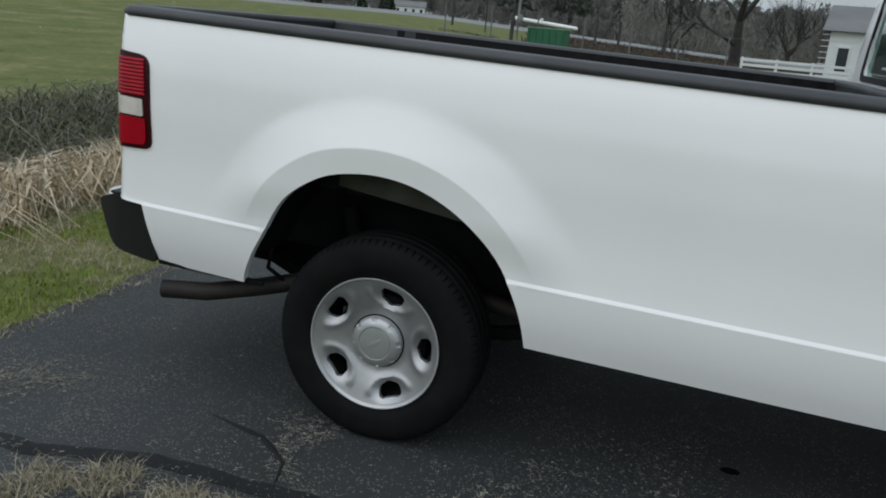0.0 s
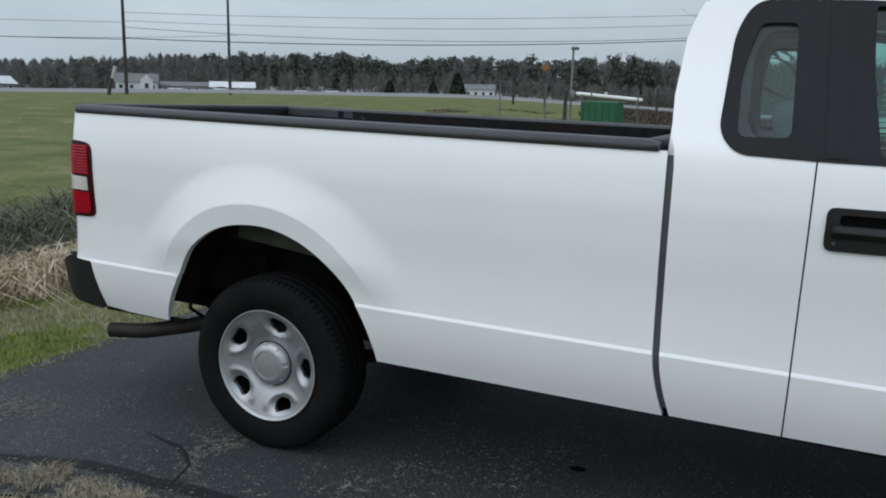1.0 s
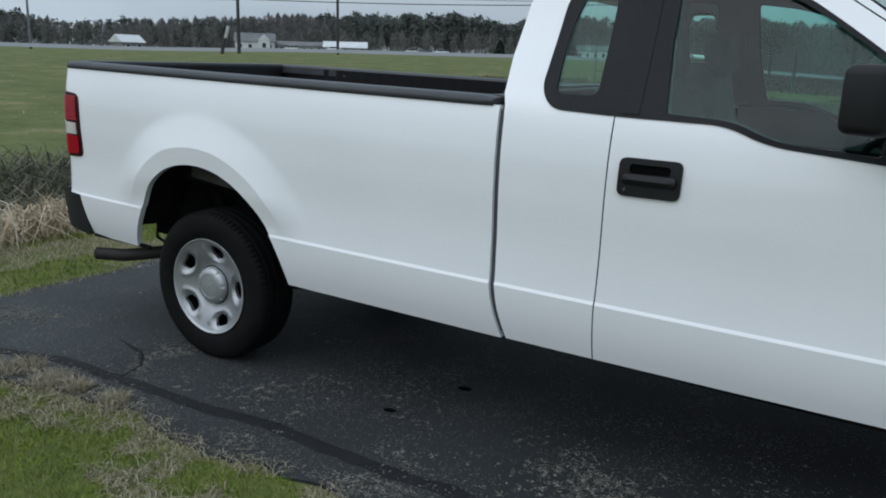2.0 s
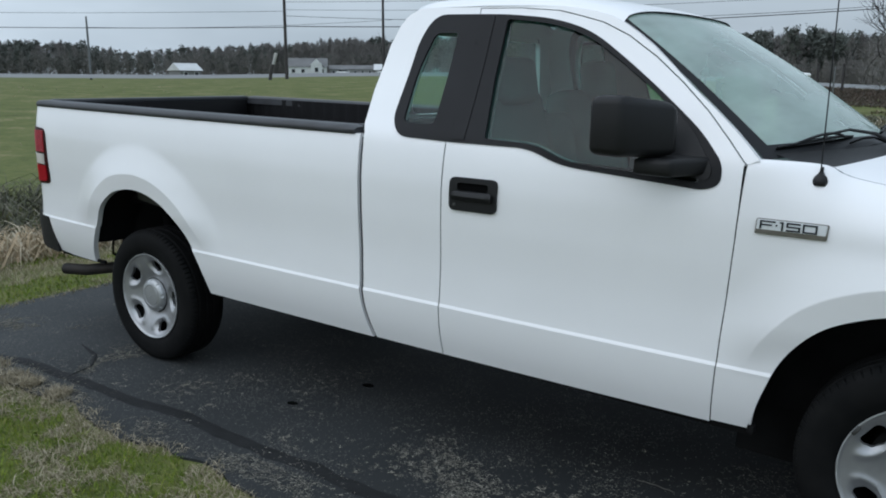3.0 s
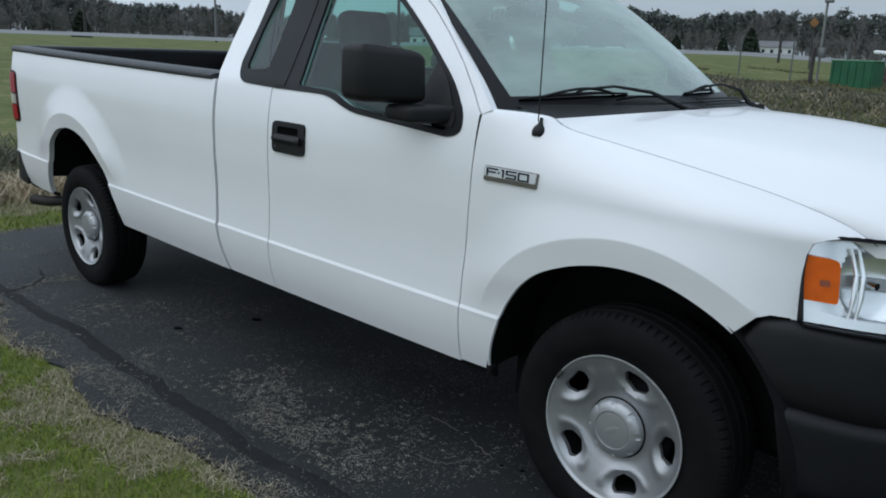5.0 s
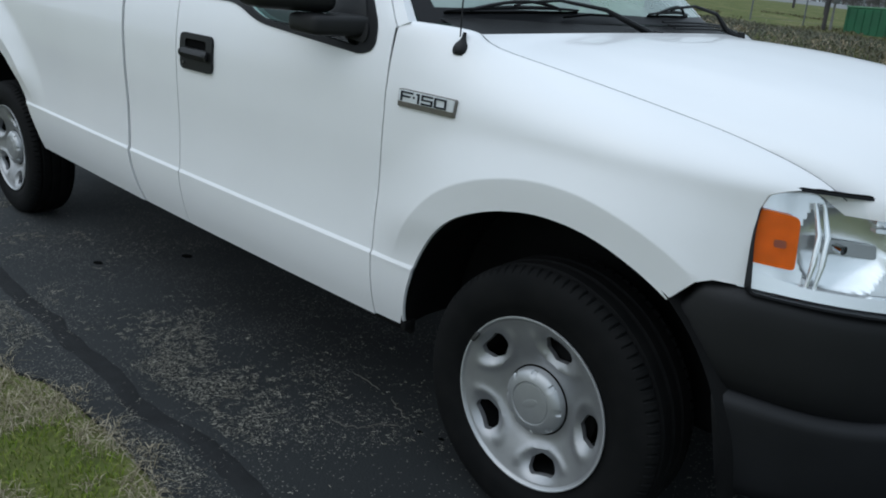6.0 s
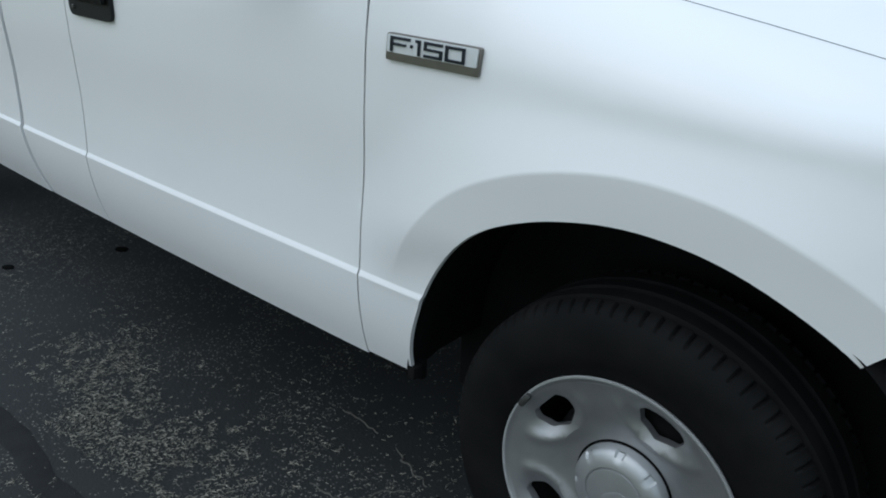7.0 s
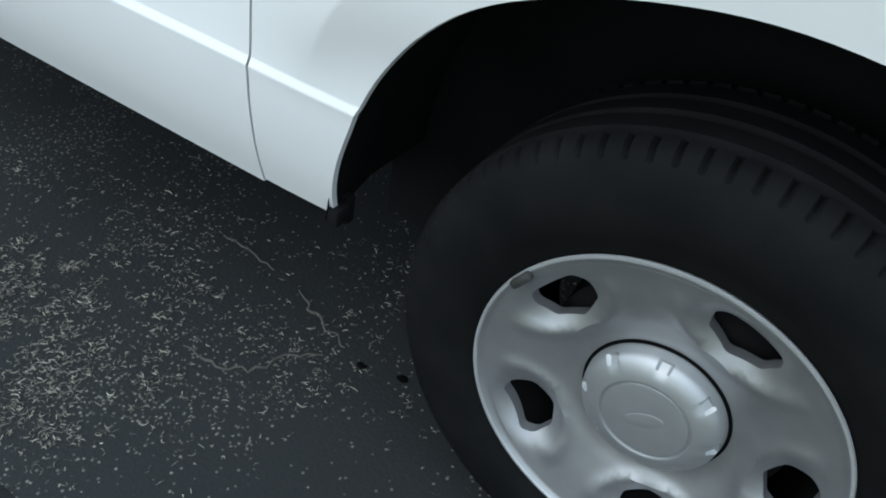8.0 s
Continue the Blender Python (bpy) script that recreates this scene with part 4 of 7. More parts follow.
for s in (-1, 1):
    upper = spline((0, 0.10, 0.3, 0.6, 0.85, 0.94, 1.0), (0.010, 0.020, 0.024, 0.021, 0.014, 0.005, -0.02))
    def crease_line(t):
        return 0.703 - 0.034 * math.sin(math.pi * min(1, max(0.0, t - 0.08) * 1.2)) ** 2
    def bumper_up(u, v):
        tl = -0.015 + 0.160 * (1 - v) ** 1.15
        t = tl + (1 - tl) * u**1.25
        zt = 0.868 + 0.064 * step(-0.015, 0.060, t) - 0.018 * step(0.15, 0.5, t)
        zb = crease_line(t)
        x, y = plan(max(t, 0.0), upper(v) - 0.004)
        return (x + min(t, 0.0) * 0.8, s * y, zb + (zt - zb) * v)
    bm = grid(70, 18, bumper_up)
    bmesh.ops.recalc_face_normals(bm, faces=bm.faces[:])
    part("bumper_upper", bm, BLACK, truck, "matt black plastic front bumper cover", angle=60)
    lower = spline((0, 0.03, 0.07, 0.13, 0.5, 0.85, 1.0), (-0.010, 0.018, 0.030, 0.034, 0.030, 0.020, -0.01))
    def bumper_low(u, v):
        tl = 0.140 + 0.065 * v
        t = tl + (1 - tl) * u**1.2
        x, y = plan(t, lower(v) - 0.002)
        zt = crease_line(t) + 0.002
        return (x, s * y, zt + (0.430 - zt) * v)
    bm = grid(70, 20, bumper_low)
    bmesh.ops.recalc_face_normals(bm, faces=bm.faces[:])
    part("bumper_lower", bm, GREYPL, truck, "dark grey lower bumper valance", angle=60)
    # headlamp: black gasket, bright bowl, amber side lamp, clear cover
    def lamp(t, z, back=0.0):
        x0, y0 = plan(t, 0.0)
        lean = 0.055 * (z - 0.93) / 0.2
        return (x0 - lean * 0.75 - back * 0.85, s * (y0 - lean * 0.55 - back * 0.35 + 0.006), z)
    T0, T1 = 0.185, 0.60
    top = 1.150
    lo = rounded([(T0 - 0.012, 0.925, 0.012), (T1, 0.905, 0.012), (T1, top, 0.012), (T0 + 0.012, top + 0.005, 0.034), (T0 - 0.012, 1.06, 0.04)])
    li = rounded([(T0 - 0.009, 0.930, 0.01), (T1 - 0.012, 0.910, 0.01), (T1 - 0.012, top - 0.006, 0.01), (T0 + 0.0135, top - 0.001, 0.033), (T0 - 0.009, 1.059, 0.039)])
    part("lamp_top_seal", tube([lamp(T0 + 0.03 + (T1 - T0 - 0.03) * k / 14, top + 0.002, -0.004) for k in range(15)], 0.004, 8), SEAM, truck)
    hl = part("headlamp", skin(cdt(lo, [li], 0.014), lambda t, z: lamp(t, z, -0.010), (-0.020, -s * 0.016, 0)), TRIM, truck, "headlamp with a black gasket and clear cover")
    def back_plate(t, z):
        d = 0.035 + 0.02 * step(T0 + 0.06, T0 + 0.14, t)
        for tc, rt, zc, rz in ((T0 + 0.222, 0.092, 1.028, 0.100), (T0 + 0.375, 0.055, 1.005, 0.066)):
            q = ((t - tc) / rt) ** 2 + ((z - zc) / rz) ** 2
            if q < 1:
                d += 0.055 * math.sqrt(1 - q)
        return lamp(t, z, d)
    part("reflector", skin(cdt(lo, [], 0.007), back_plate, None), LAMPCHROME, hl, "bright faceted reflector")
    for k in range(3):
        z0 = 1.075 + 0.018 * k
        part("reflector_step", skin(cdt([(T0 + 0.27, z0), (T1 - 0.02, z0), (T1 - 0.02, z0 + 0.008), (T0 + 0.27, z0 + 0.008)], [], 0.01), lambda t, z: lamp(t, z, 0.035), (-0.015, -s * 0.01, 0)), LAMPCHROME, hl)
    part("reflector_band", skin(cdt(rounded([(T0 + 0.185, 1.022, 0.006), (T0 + 0.300, 1.012, 0.006), (T0 + 0.300, 1.040, 0.006), (T0 + 0.185, 1.046, 0.006)]), [], 0.012), lambda t, z: lamp(t, z, 0.070), (-0.01, -s * 0.01, 0)), GREYMET, hl)
    part("reflector_shelf", skin(cdt(rounded([(T0, 0.934, 0.006), (T1 - 0.02, 0.914, 0.006), (T1 - 0.02, 0.940, 0.006), (T0 + 0.12, 0.952, 0.01), (T0, 0.972, 0.006)]), [], 0.012), lambda t, z: lamp(t, z, 0.016), (-0.02, -s * 0.01, 0)), LAMPCHROME, hl)
    am = rounded([(T0 - 0.002, 0.988, 0.008), (T0 + 0.096, 0.984, 0.012), (T0 + 0.102, 1.092, 0.016), (T0 + 0.004, 1.100, 0.022)])
    a_ = part("amber_lamp", skin(cdt(am, [], 0.01), lambda t, z: lamp(t, z, 0.010), (-0.02, -s * 0.015, 0)), AMBER, hl, "amber side marker lens")
    part("amber_bulb", skin(cdt(rounded([(T0 + 0.046, 1.026, 0.004), (T0 + 0.074, 1.026, 0.004), (T0 + 0.074, 1.042, 0.004), (T0 + 0.046, 1.042, 0.004)], 2), [], 0.01), lambda t, z: lamp(t, z, 0.0085), None), AMBERD, a_)
    for dt in (0.142, 0.160):
        part("lamp_strut", tube([lamp(T0 + dt - 0.006, 0.948, 0.030), lamp(T0 + dt + 0.004, 1.0, 0.026), lamp(T0 + dt + 0.010, 1.06, 0.026), lamp(T0 + dt + 0.004, 1.122, 0.034)], [0.004, 0.007, 0.007, 0.004], 10), LAMPCHROME, hl)
    part("bulb", tube([lamp(T0 + 0.222, 1.03, 0.09), lamp(T0 + 0.222, 1.03, 0.050)], [0.012, 0.010], 12), CHROME, hl)
    cv = part("lamp_cover", skin(cdt(li, [], 0.03), lambda t, z: lamp(t, z, 0.0), None), LENS, hl, "clear lamp cover")
    cv.visible_shadow = False
gb = merge(*[slab((0.03, 1.06, 0.03), (4.545 - 0.02 * abs(k - 1), 0, 0.965 + 0.06 * k), 0.008) for k in range(3)], *[slab((0.03, 0.03, 0.22), (4.53, -0.5 + 0.2 * k, 1.02), 0.008) for k in range(6)])
part("grille", gb, GREYPL, truck, "dark grille bars")
part("grille_back", slab((0.02, 1.12, 0.26), (4.47, 0, 1.02), 0.005), UNDER, truck)

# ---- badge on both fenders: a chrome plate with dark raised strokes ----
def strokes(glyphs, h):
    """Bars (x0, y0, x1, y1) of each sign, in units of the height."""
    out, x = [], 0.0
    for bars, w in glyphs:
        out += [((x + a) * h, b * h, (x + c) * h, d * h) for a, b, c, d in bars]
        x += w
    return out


for s in (-1, 1):
    x0, x1 = 3.114, 3.319
    def on_fender(lift):
        return lambda x, z: (x, s * (half(x, z) + lift), z)
    bo = rounded([(x0, 1.150, 0.004), (x1, 1.150, 0.004), (x1 + 0.003, 1.198, 0.006), (x0 + 0.002, 1.198, 0.006)], 3)
    bd = part("badge", skin(cdt(bo, [], 0.008), on_fender(0.007), (0, -s * 0.008, 0)), BADGEMET, truck, "chrome badge with dark raised signs")
    top_ = rounded([(x0 + 0.004, 1.165, 0.003), (x1 - 0.003, 1.165, 0.003), (x1 - 0.001, 1.196, 0.004), (x0 + 0.005, 1.196, 0.004)], 3)
    part("badge_face", skin(cdt(top_, [], 0.008), on_fender(0.0095), (0, -s * 0.003, 0)), mat("badge_silver", (0.72, 0.74, 0.76), 0.3, 0.3, var=0.05), bd)
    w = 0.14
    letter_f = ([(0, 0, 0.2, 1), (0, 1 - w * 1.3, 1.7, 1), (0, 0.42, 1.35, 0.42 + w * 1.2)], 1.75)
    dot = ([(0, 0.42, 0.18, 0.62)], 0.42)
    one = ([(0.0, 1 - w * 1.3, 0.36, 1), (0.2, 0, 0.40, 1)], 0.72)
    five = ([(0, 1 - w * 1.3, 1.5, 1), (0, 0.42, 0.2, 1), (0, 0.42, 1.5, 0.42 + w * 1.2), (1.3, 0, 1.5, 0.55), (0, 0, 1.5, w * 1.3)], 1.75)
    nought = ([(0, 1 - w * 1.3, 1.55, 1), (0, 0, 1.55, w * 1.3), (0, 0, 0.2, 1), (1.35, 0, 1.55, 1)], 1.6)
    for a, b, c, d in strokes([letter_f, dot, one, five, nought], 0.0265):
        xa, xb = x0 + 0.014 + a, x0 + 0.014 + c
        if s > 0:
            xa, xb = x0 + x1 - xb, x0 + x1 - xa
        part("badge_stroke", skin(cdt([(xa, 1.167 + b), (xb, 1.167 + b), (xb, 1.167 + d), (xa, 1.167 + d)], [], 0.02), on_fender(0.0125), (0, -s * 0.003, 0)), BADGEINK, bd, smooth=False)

# ---- aerial, wipers ----
ab = Vector((3.272, -0.856, 1.312))
bm = lathe([(0.0001, 0.052), (0.005, 0.052), (0.006, 0.038), (0.010, 0.030), (0.018, 0.021), (0.0225, 0.010), (0.0225, 0.0), (0.019, -0.008)], 24)
bm.transform(Matrix.Translation(ab) @ pose(0, 0, 0, 78, 0, 0))
an = part("aerial", bm, BLACK, truck, "thin black whip aerial on a rubber foot")
tip = ab + Vector((0.0, -0.006, 0.04))
part("aerial_mast", tube([tip, tip + Vector((-0.008, 0.002, 0.4)), tip + Vector((-0.018, 0.006, 0.86))], [0.0022, 0.0020, 0.0014], 8), BLACK, an)
for y_h, y_t, y_b in ((-0.118, -0.778, -0.36), (0.47, -0.03, 0.30)):
    hinge = Vector((3.418, y_h, 1.368))
    u_t, u_b = (y_t / 0.835 + 1) / 2, (y_b / 0.835 + 1) / 2
    def on_glass(k, lift):
        p = shield(u_t + (u_b - u_t) * k, 0.048 + 0.008 * k)
        return p + Vector((0.5, 0, 0.8)) * lift
    mid = on_glass(0.5, 0.040)
    wp = part("wiper", tube([hinge, hinge + Vector((-0.025, -0.07, 0.026)), hinge.lerp(mid, 0.42) + Vector((0, 0, 0.040)), hinge.lerp(mid, 0.75) + Vector((0, 0, 0.032)), mid, mid + Vector((-0.004, -0.03, -0.010))], [0.011, 0.010, 0.0065, 0.0048, 0.0045, 0.0045], 8), BLACK, truck, "black windshield wiper")
    part("wiper_blade", tube([on_glass(k / 12, 0.012 + 0.010 * math.sin(math.pi * k / 12)) for k in range(13)], [0.0030 + 0.0028 * math.sin(math.pi * k / 12) for k in range(13)], 8), BLACK, wp)
    part("wiper_bow", tube([on_glass(0.16 + 0.68 * k / 10, 0.014 + 0.030 * math.sin(math.pi * k / 10)) for k in range(11)], 0.0050, 8), BLACK, wp)
    part("wiper_rubber", tube([on_glass(k / 8, 0.004) for k in range(9)], 0.004, 6), SEAM, wp)
    part("wiper_pivot", lathe([(0.0001, 0.02), (0.014, 0.02), (0.018, 0.0), (0.018, -0.02)], 16), BLACK, wp).matrix_local = Matrix.Translation(hinge) @ pose(0, 0, 0, 90, 0, 0)
part("washer_hose", tube([shield(0.24, 0.02, 0.012), shield(0.30, 0.028, 0.018), shield(0.36, 0.022, 0.018), shield(0.41, -0.02, 0.014)], 0.0035, 6), SEAM, truck)
for k in range(3):
    part("cowl_ridge", tube([Vector(hood_place(0, 0.50 + 0.46 * i / 14)).lerp(shield(0.50 + 0.46 * i / 14, 0.05), 0.22 + 0.2 * k) + Vector((0, 0, 0.004)) for i in range(15)], 0.004, 6), BLACK, truck)

# ---- cabin ----
seat = part("bench_seat", slab((0.52, 1.44, 0.20), (2.20, 0, 0.98), 0.06, 4), CLOTH, truck, "grey cloth bench seat")
for y in (-0.43, 0.43):
    bm = slab((0.17, 0.60, 0.56), bevel=0.06, segs=4, m=pose(0, 0, 0, 0, -14, 0))
    bm.transform(Matrix.Translation((1.93, y, 1.26)))
    part("seat_back", bm, CLOTH, seat)
    bm = slab((0.11, 0.265, 0.20), bevel=0.045, segs=4, m=pose(0, 0, 0, 0, -10, 0))
    bm.transform(Matrix.Translation((1.955, y, 1.58)))
    hr = part("headrest", bm, CLOTH, seat)
    for dy in (-0.06, 0.06):
        part("headrest_post", tube([(1.94, y + dy, 1.49), (1.925, y + dy, 1.40)], 0.006, 8), CHROME, hr)
bm = slab((0.16, 0.26, 0.42), bevel=0.05, segs=3, m=pose(0, 0, 0, 0, -14, 0))
bm.transform(Matrix.Translation((1.94, 0, 1.22)))
part("centre_seat_back", bm, CLOTH, seat)
part("dashboard", merge(slab((0.36, 1.56, 0.22), (2.96, 0, 1.22), 0.07, 4), slab((0.42, 1.50, 0.04), (3.05, 0, 1.322), 0.015, 2)), DASH, truck, "grey dashboard")
wheel_m = Matrix.Translation((2.66, 0.40, 1.27)) @ pose(0, 0, 0, 0, -62, 0)
ring = tube([wheel_m @ Vector((0.19 * math.cos(a), 0.19 * math.sin(a), 0)) for a in (2 * math.pi * k / 40 for k in range(41))], 0.015, 10, False)
stw = part("steering_wheel", ring, BLACK, truck, "dark steering wheel")
part("steering_hub", merge(slab((0.10, 0.14, 0.06), bevel=0.02, m=wheel_m), slab((0.34, 0.035, 0.025), bevel=0.008, m=wheel_m)), BLACK, stw)
part("steering_column", tube([wheel_m @ Vector((0, 0, -0.02)), Vector((3.0, 0.40, 1.10))], 0.04, 12), DASH, truck)
part("cabin_floor", slab((1.60, 1.66, 0.05), (2.30, 0, 0.62), 0.01), DASH, truck)
part("headliner", grid(10, 12, lambda u, v: (lambda p: (p[0] + 0.0, p[1] * 0.96, p[2] - 0.03))(roof_place(0.04 + 0.93 * u, 0.04 + 0.92 * v))), HEADL, truck)
part("rear_trim", slab((0.06, 1.62, 0.86), (1.565, 0, 0.98), 0.02), DASH, truck)
part("inside_mirror", merge(slab((0.03, 0.24, 0.065), (2.60, 0, 1.735), 0.014, 3), tube([(2.61, 0, 1.75), (2.66, 0, 1.81)], 0.008, 8)), BLACK, truck, "inside rear-view mirror")
for s in (-1, 1):
    part("sun_visor", slab((0.16, 0.44, 0.018), (2.48, s * 0.34, 1.80), 0.007, 2, pose(0, 0, 0, 0, 14, 0)), HEADL, truck)
    part("door_lining", skin(cdt([(1.98, 0.60), (3.02, 0.60), (3.02, 1.24), (2.50, 1.27), (2.36, 1.33), (1.98, 1.335)], [], 0.06), on_side(s, -0.07), (0, s * 0.02, 0)), DASH, truck)

# ---- underneath ----
for s in (-1, 1):
    part("chassis_rail", slab((5.3, 0.08, 0.15), (1.75, s * 0.44, 0.50), 0.01), UNDER, truck)
    # arch liners: inner wells that close the wheel openings
    for (cx, cz, r0), nm in ((ARCHR, "rear_arch_liner"), (ARCHF, "front_arch_liner")):
        a_lo, a_hi = -4, (184 if cx < 1 else 179)
        prof = [(r0 + 0.006, 0.885), (r0 + 0.012, 0.84), (r0 + 0.03, 0.75), (r0 + 0.03, 0.60), (0.30, 0.585), (0.04, 0.585)]
        def well(u, v, cx=cx, cz=cz, r0=r0, prof=prof, outline=rear_arch if cx < 1 else front_arch):
            k = v * (len(prof) - 1)
            i = min(int(k), len(prof) - 2)
            f = k - i
            r_, y_ = prof[i][0] * (1 - f) + prof[i + 1][0] * f, prof[i][1] * (1 - f) + prof[i + 1][1] * f
            a = a_lo + (a_hi - a_lo) * u
            r_ += max(0.0, outline(a) - r0) * step(2.2, 0.0, k)
            a = radians(a)
            x_, z_ = cx + r_ * math.cos(a), cz + r_ * math.sin(a)
            if k < 0.5 and cx < 1:
                y_ = max(y_, half(x_, max(z_, 0.46)) - 0.022)
            return (x_, s * y_, z_)
        if nm == "front_arch_liner":
            part(nm, grid(48, 10, well), UNDER, truck)
        else:
            prof = [(r0 + 0.006, 0.885), (r0 + 0.012, 0.84), (r0 + 0.02, 0.78), (r0 + 0.02, 0.66), (0.34, 0.50), (0.10, 0.50)]
            part(nm, grid(48, 10, lambda u, v: well(0.06 + 0.84 * u, v, prof=prof)), UNDER, truck)
for s in (-1, 1):
    part("inner_bed_panel", slab((0.74, 0.02, 0.15), (0.12, s * 0.775, 0.900), 0.008, 2, pose(0, 0, 0, 0, 6, 0)), PANEL, truck)
diff = lathe([(0.0001, -0.13), (0.10, -0.11), (0.15, 0), (0.10, 0.11), (0.0001, 0.13)], 20)
diff.transform(Matrix.Translation((-0.01, 0, 0.37)))
part("rear_axle", merge(tube([(-0.01, -0.70, 0.37), (-0.01, 0.70, 0.37)], 0.045, 16), diff), UNDER, truck)
part("front_axle", tube([(3.66, -0.70, 0.43), (3.66, 0.70, 0.43)], 0.04, 12), UNDER, truck)
part("engine_block", slab((0.9, 0.7, 0.5), (3.75, 0, 0.70), 0.05), UNDER, truck)
part("gearbox", slab((1.2, 0.36, 0.3), (2.6, 0, 0.55), 0.08, 3), UNDER, truck)
part("drive_shaft", tube([(0.1, 0, 0.40), (2.1, 0, 0.50)], 0.045, 12), UNDER, truck)
for s in (-1, 1):
    part("leaf_spring", tube([(-0.70, s * 0.52, 0.50), (-0.35, s * 0.52, 0.36), (0, s * 0.52, 0.31), (0.35, s * 0.52, 0.36), (0.72, s * 0.52, 0.49)], 0.03, 8), UNDER, truck)
    part("shock_absorber", tube([(-0.18, s * 0.60, 0.36), (-0.30, s * 0.56, 0.74)], 0.03, 10), UNDER, truck)
    part("sill_flange", slab((1.62, 0.02, 0.05), (2.35, s * 0.835, 0.475), 0.005), UNDER, truck)
part("spare_wheel_carrier", lathe([(0.0001, -0.1), (0.33, -0.1), (0.36, 0), (0.33, 0.1), (0.0001, 0.1)], 32), UNDER, truck).matrix_local = Matrix.Translation((-0.66, 0, 0.56)) @ pose(0, 0, 0, 90, 0, 0)
ex = part("exhaust_pipe", tube([(0.62, -0.55, 0.43), (0.1, -0.60, 0.52), (-0.35, -0.66, 0.47), (-0.56, -0.74, 0.415), (-0.73, -0.83, 0.386), (-0.895, -0.872, 0.376)], 0.034, 16, False), RUST, truck, "dark rusty exhaust tailpipe")
part("exhaust_bore", tube([(-0.893, -0.8715, 0.3763), (-0.74, -0.833, 0.386)], 0.0305, 16, False), SEAM, ex)
part("exhaust_hanger", tube([(-0.47, -0.72, 0.45), (-0.50, -0.80, 0.52), (-0.49, -0.80, 0.60)], 0.008, 8), UNDER, truck)
part("mud_clip", slab((0.022, 0.03, 0.03), (3.160, -0.868, 0.488), 0.005), UNDER, truck)
# underbody parts added out of view to block light from the far side
part("fuel_tank", slab((1.25, 0.46, 0.27), (1.55, 0.30, 0.47), 0.06, 3), UNDER, truck)
part("skid_plate", slab((0.75, 0.86, 0.05), (3.75, 0, 0.36), 0.015, 2), UNDER, truck)
part("front_crossmember", slab((0.22, 0.95, 0.16), (3.35, 0, 0.40), 0.03, 2), UNDER, truck)
for s in (-1, 1):
    part("control_arm", tube([(3.42, s * 0.42, 0.38), (3.64, s * 0.66, 0.34), (3.86, s * 0.42, 0.38)], 0.035, 10), UNDER, truck)
    # black plate added to cover the brighter ground behind the front wheel
    part("splash_apron", slab((0.34, 0.012, 0.34), (3.22, s * 0.57, 0.44), 0.004, 1), UNDER, truck)
part("crossmember", slab((0.10, 0.9, 0.10), (-0.75, 0, 0.52), 0.02), UNDER, truck)


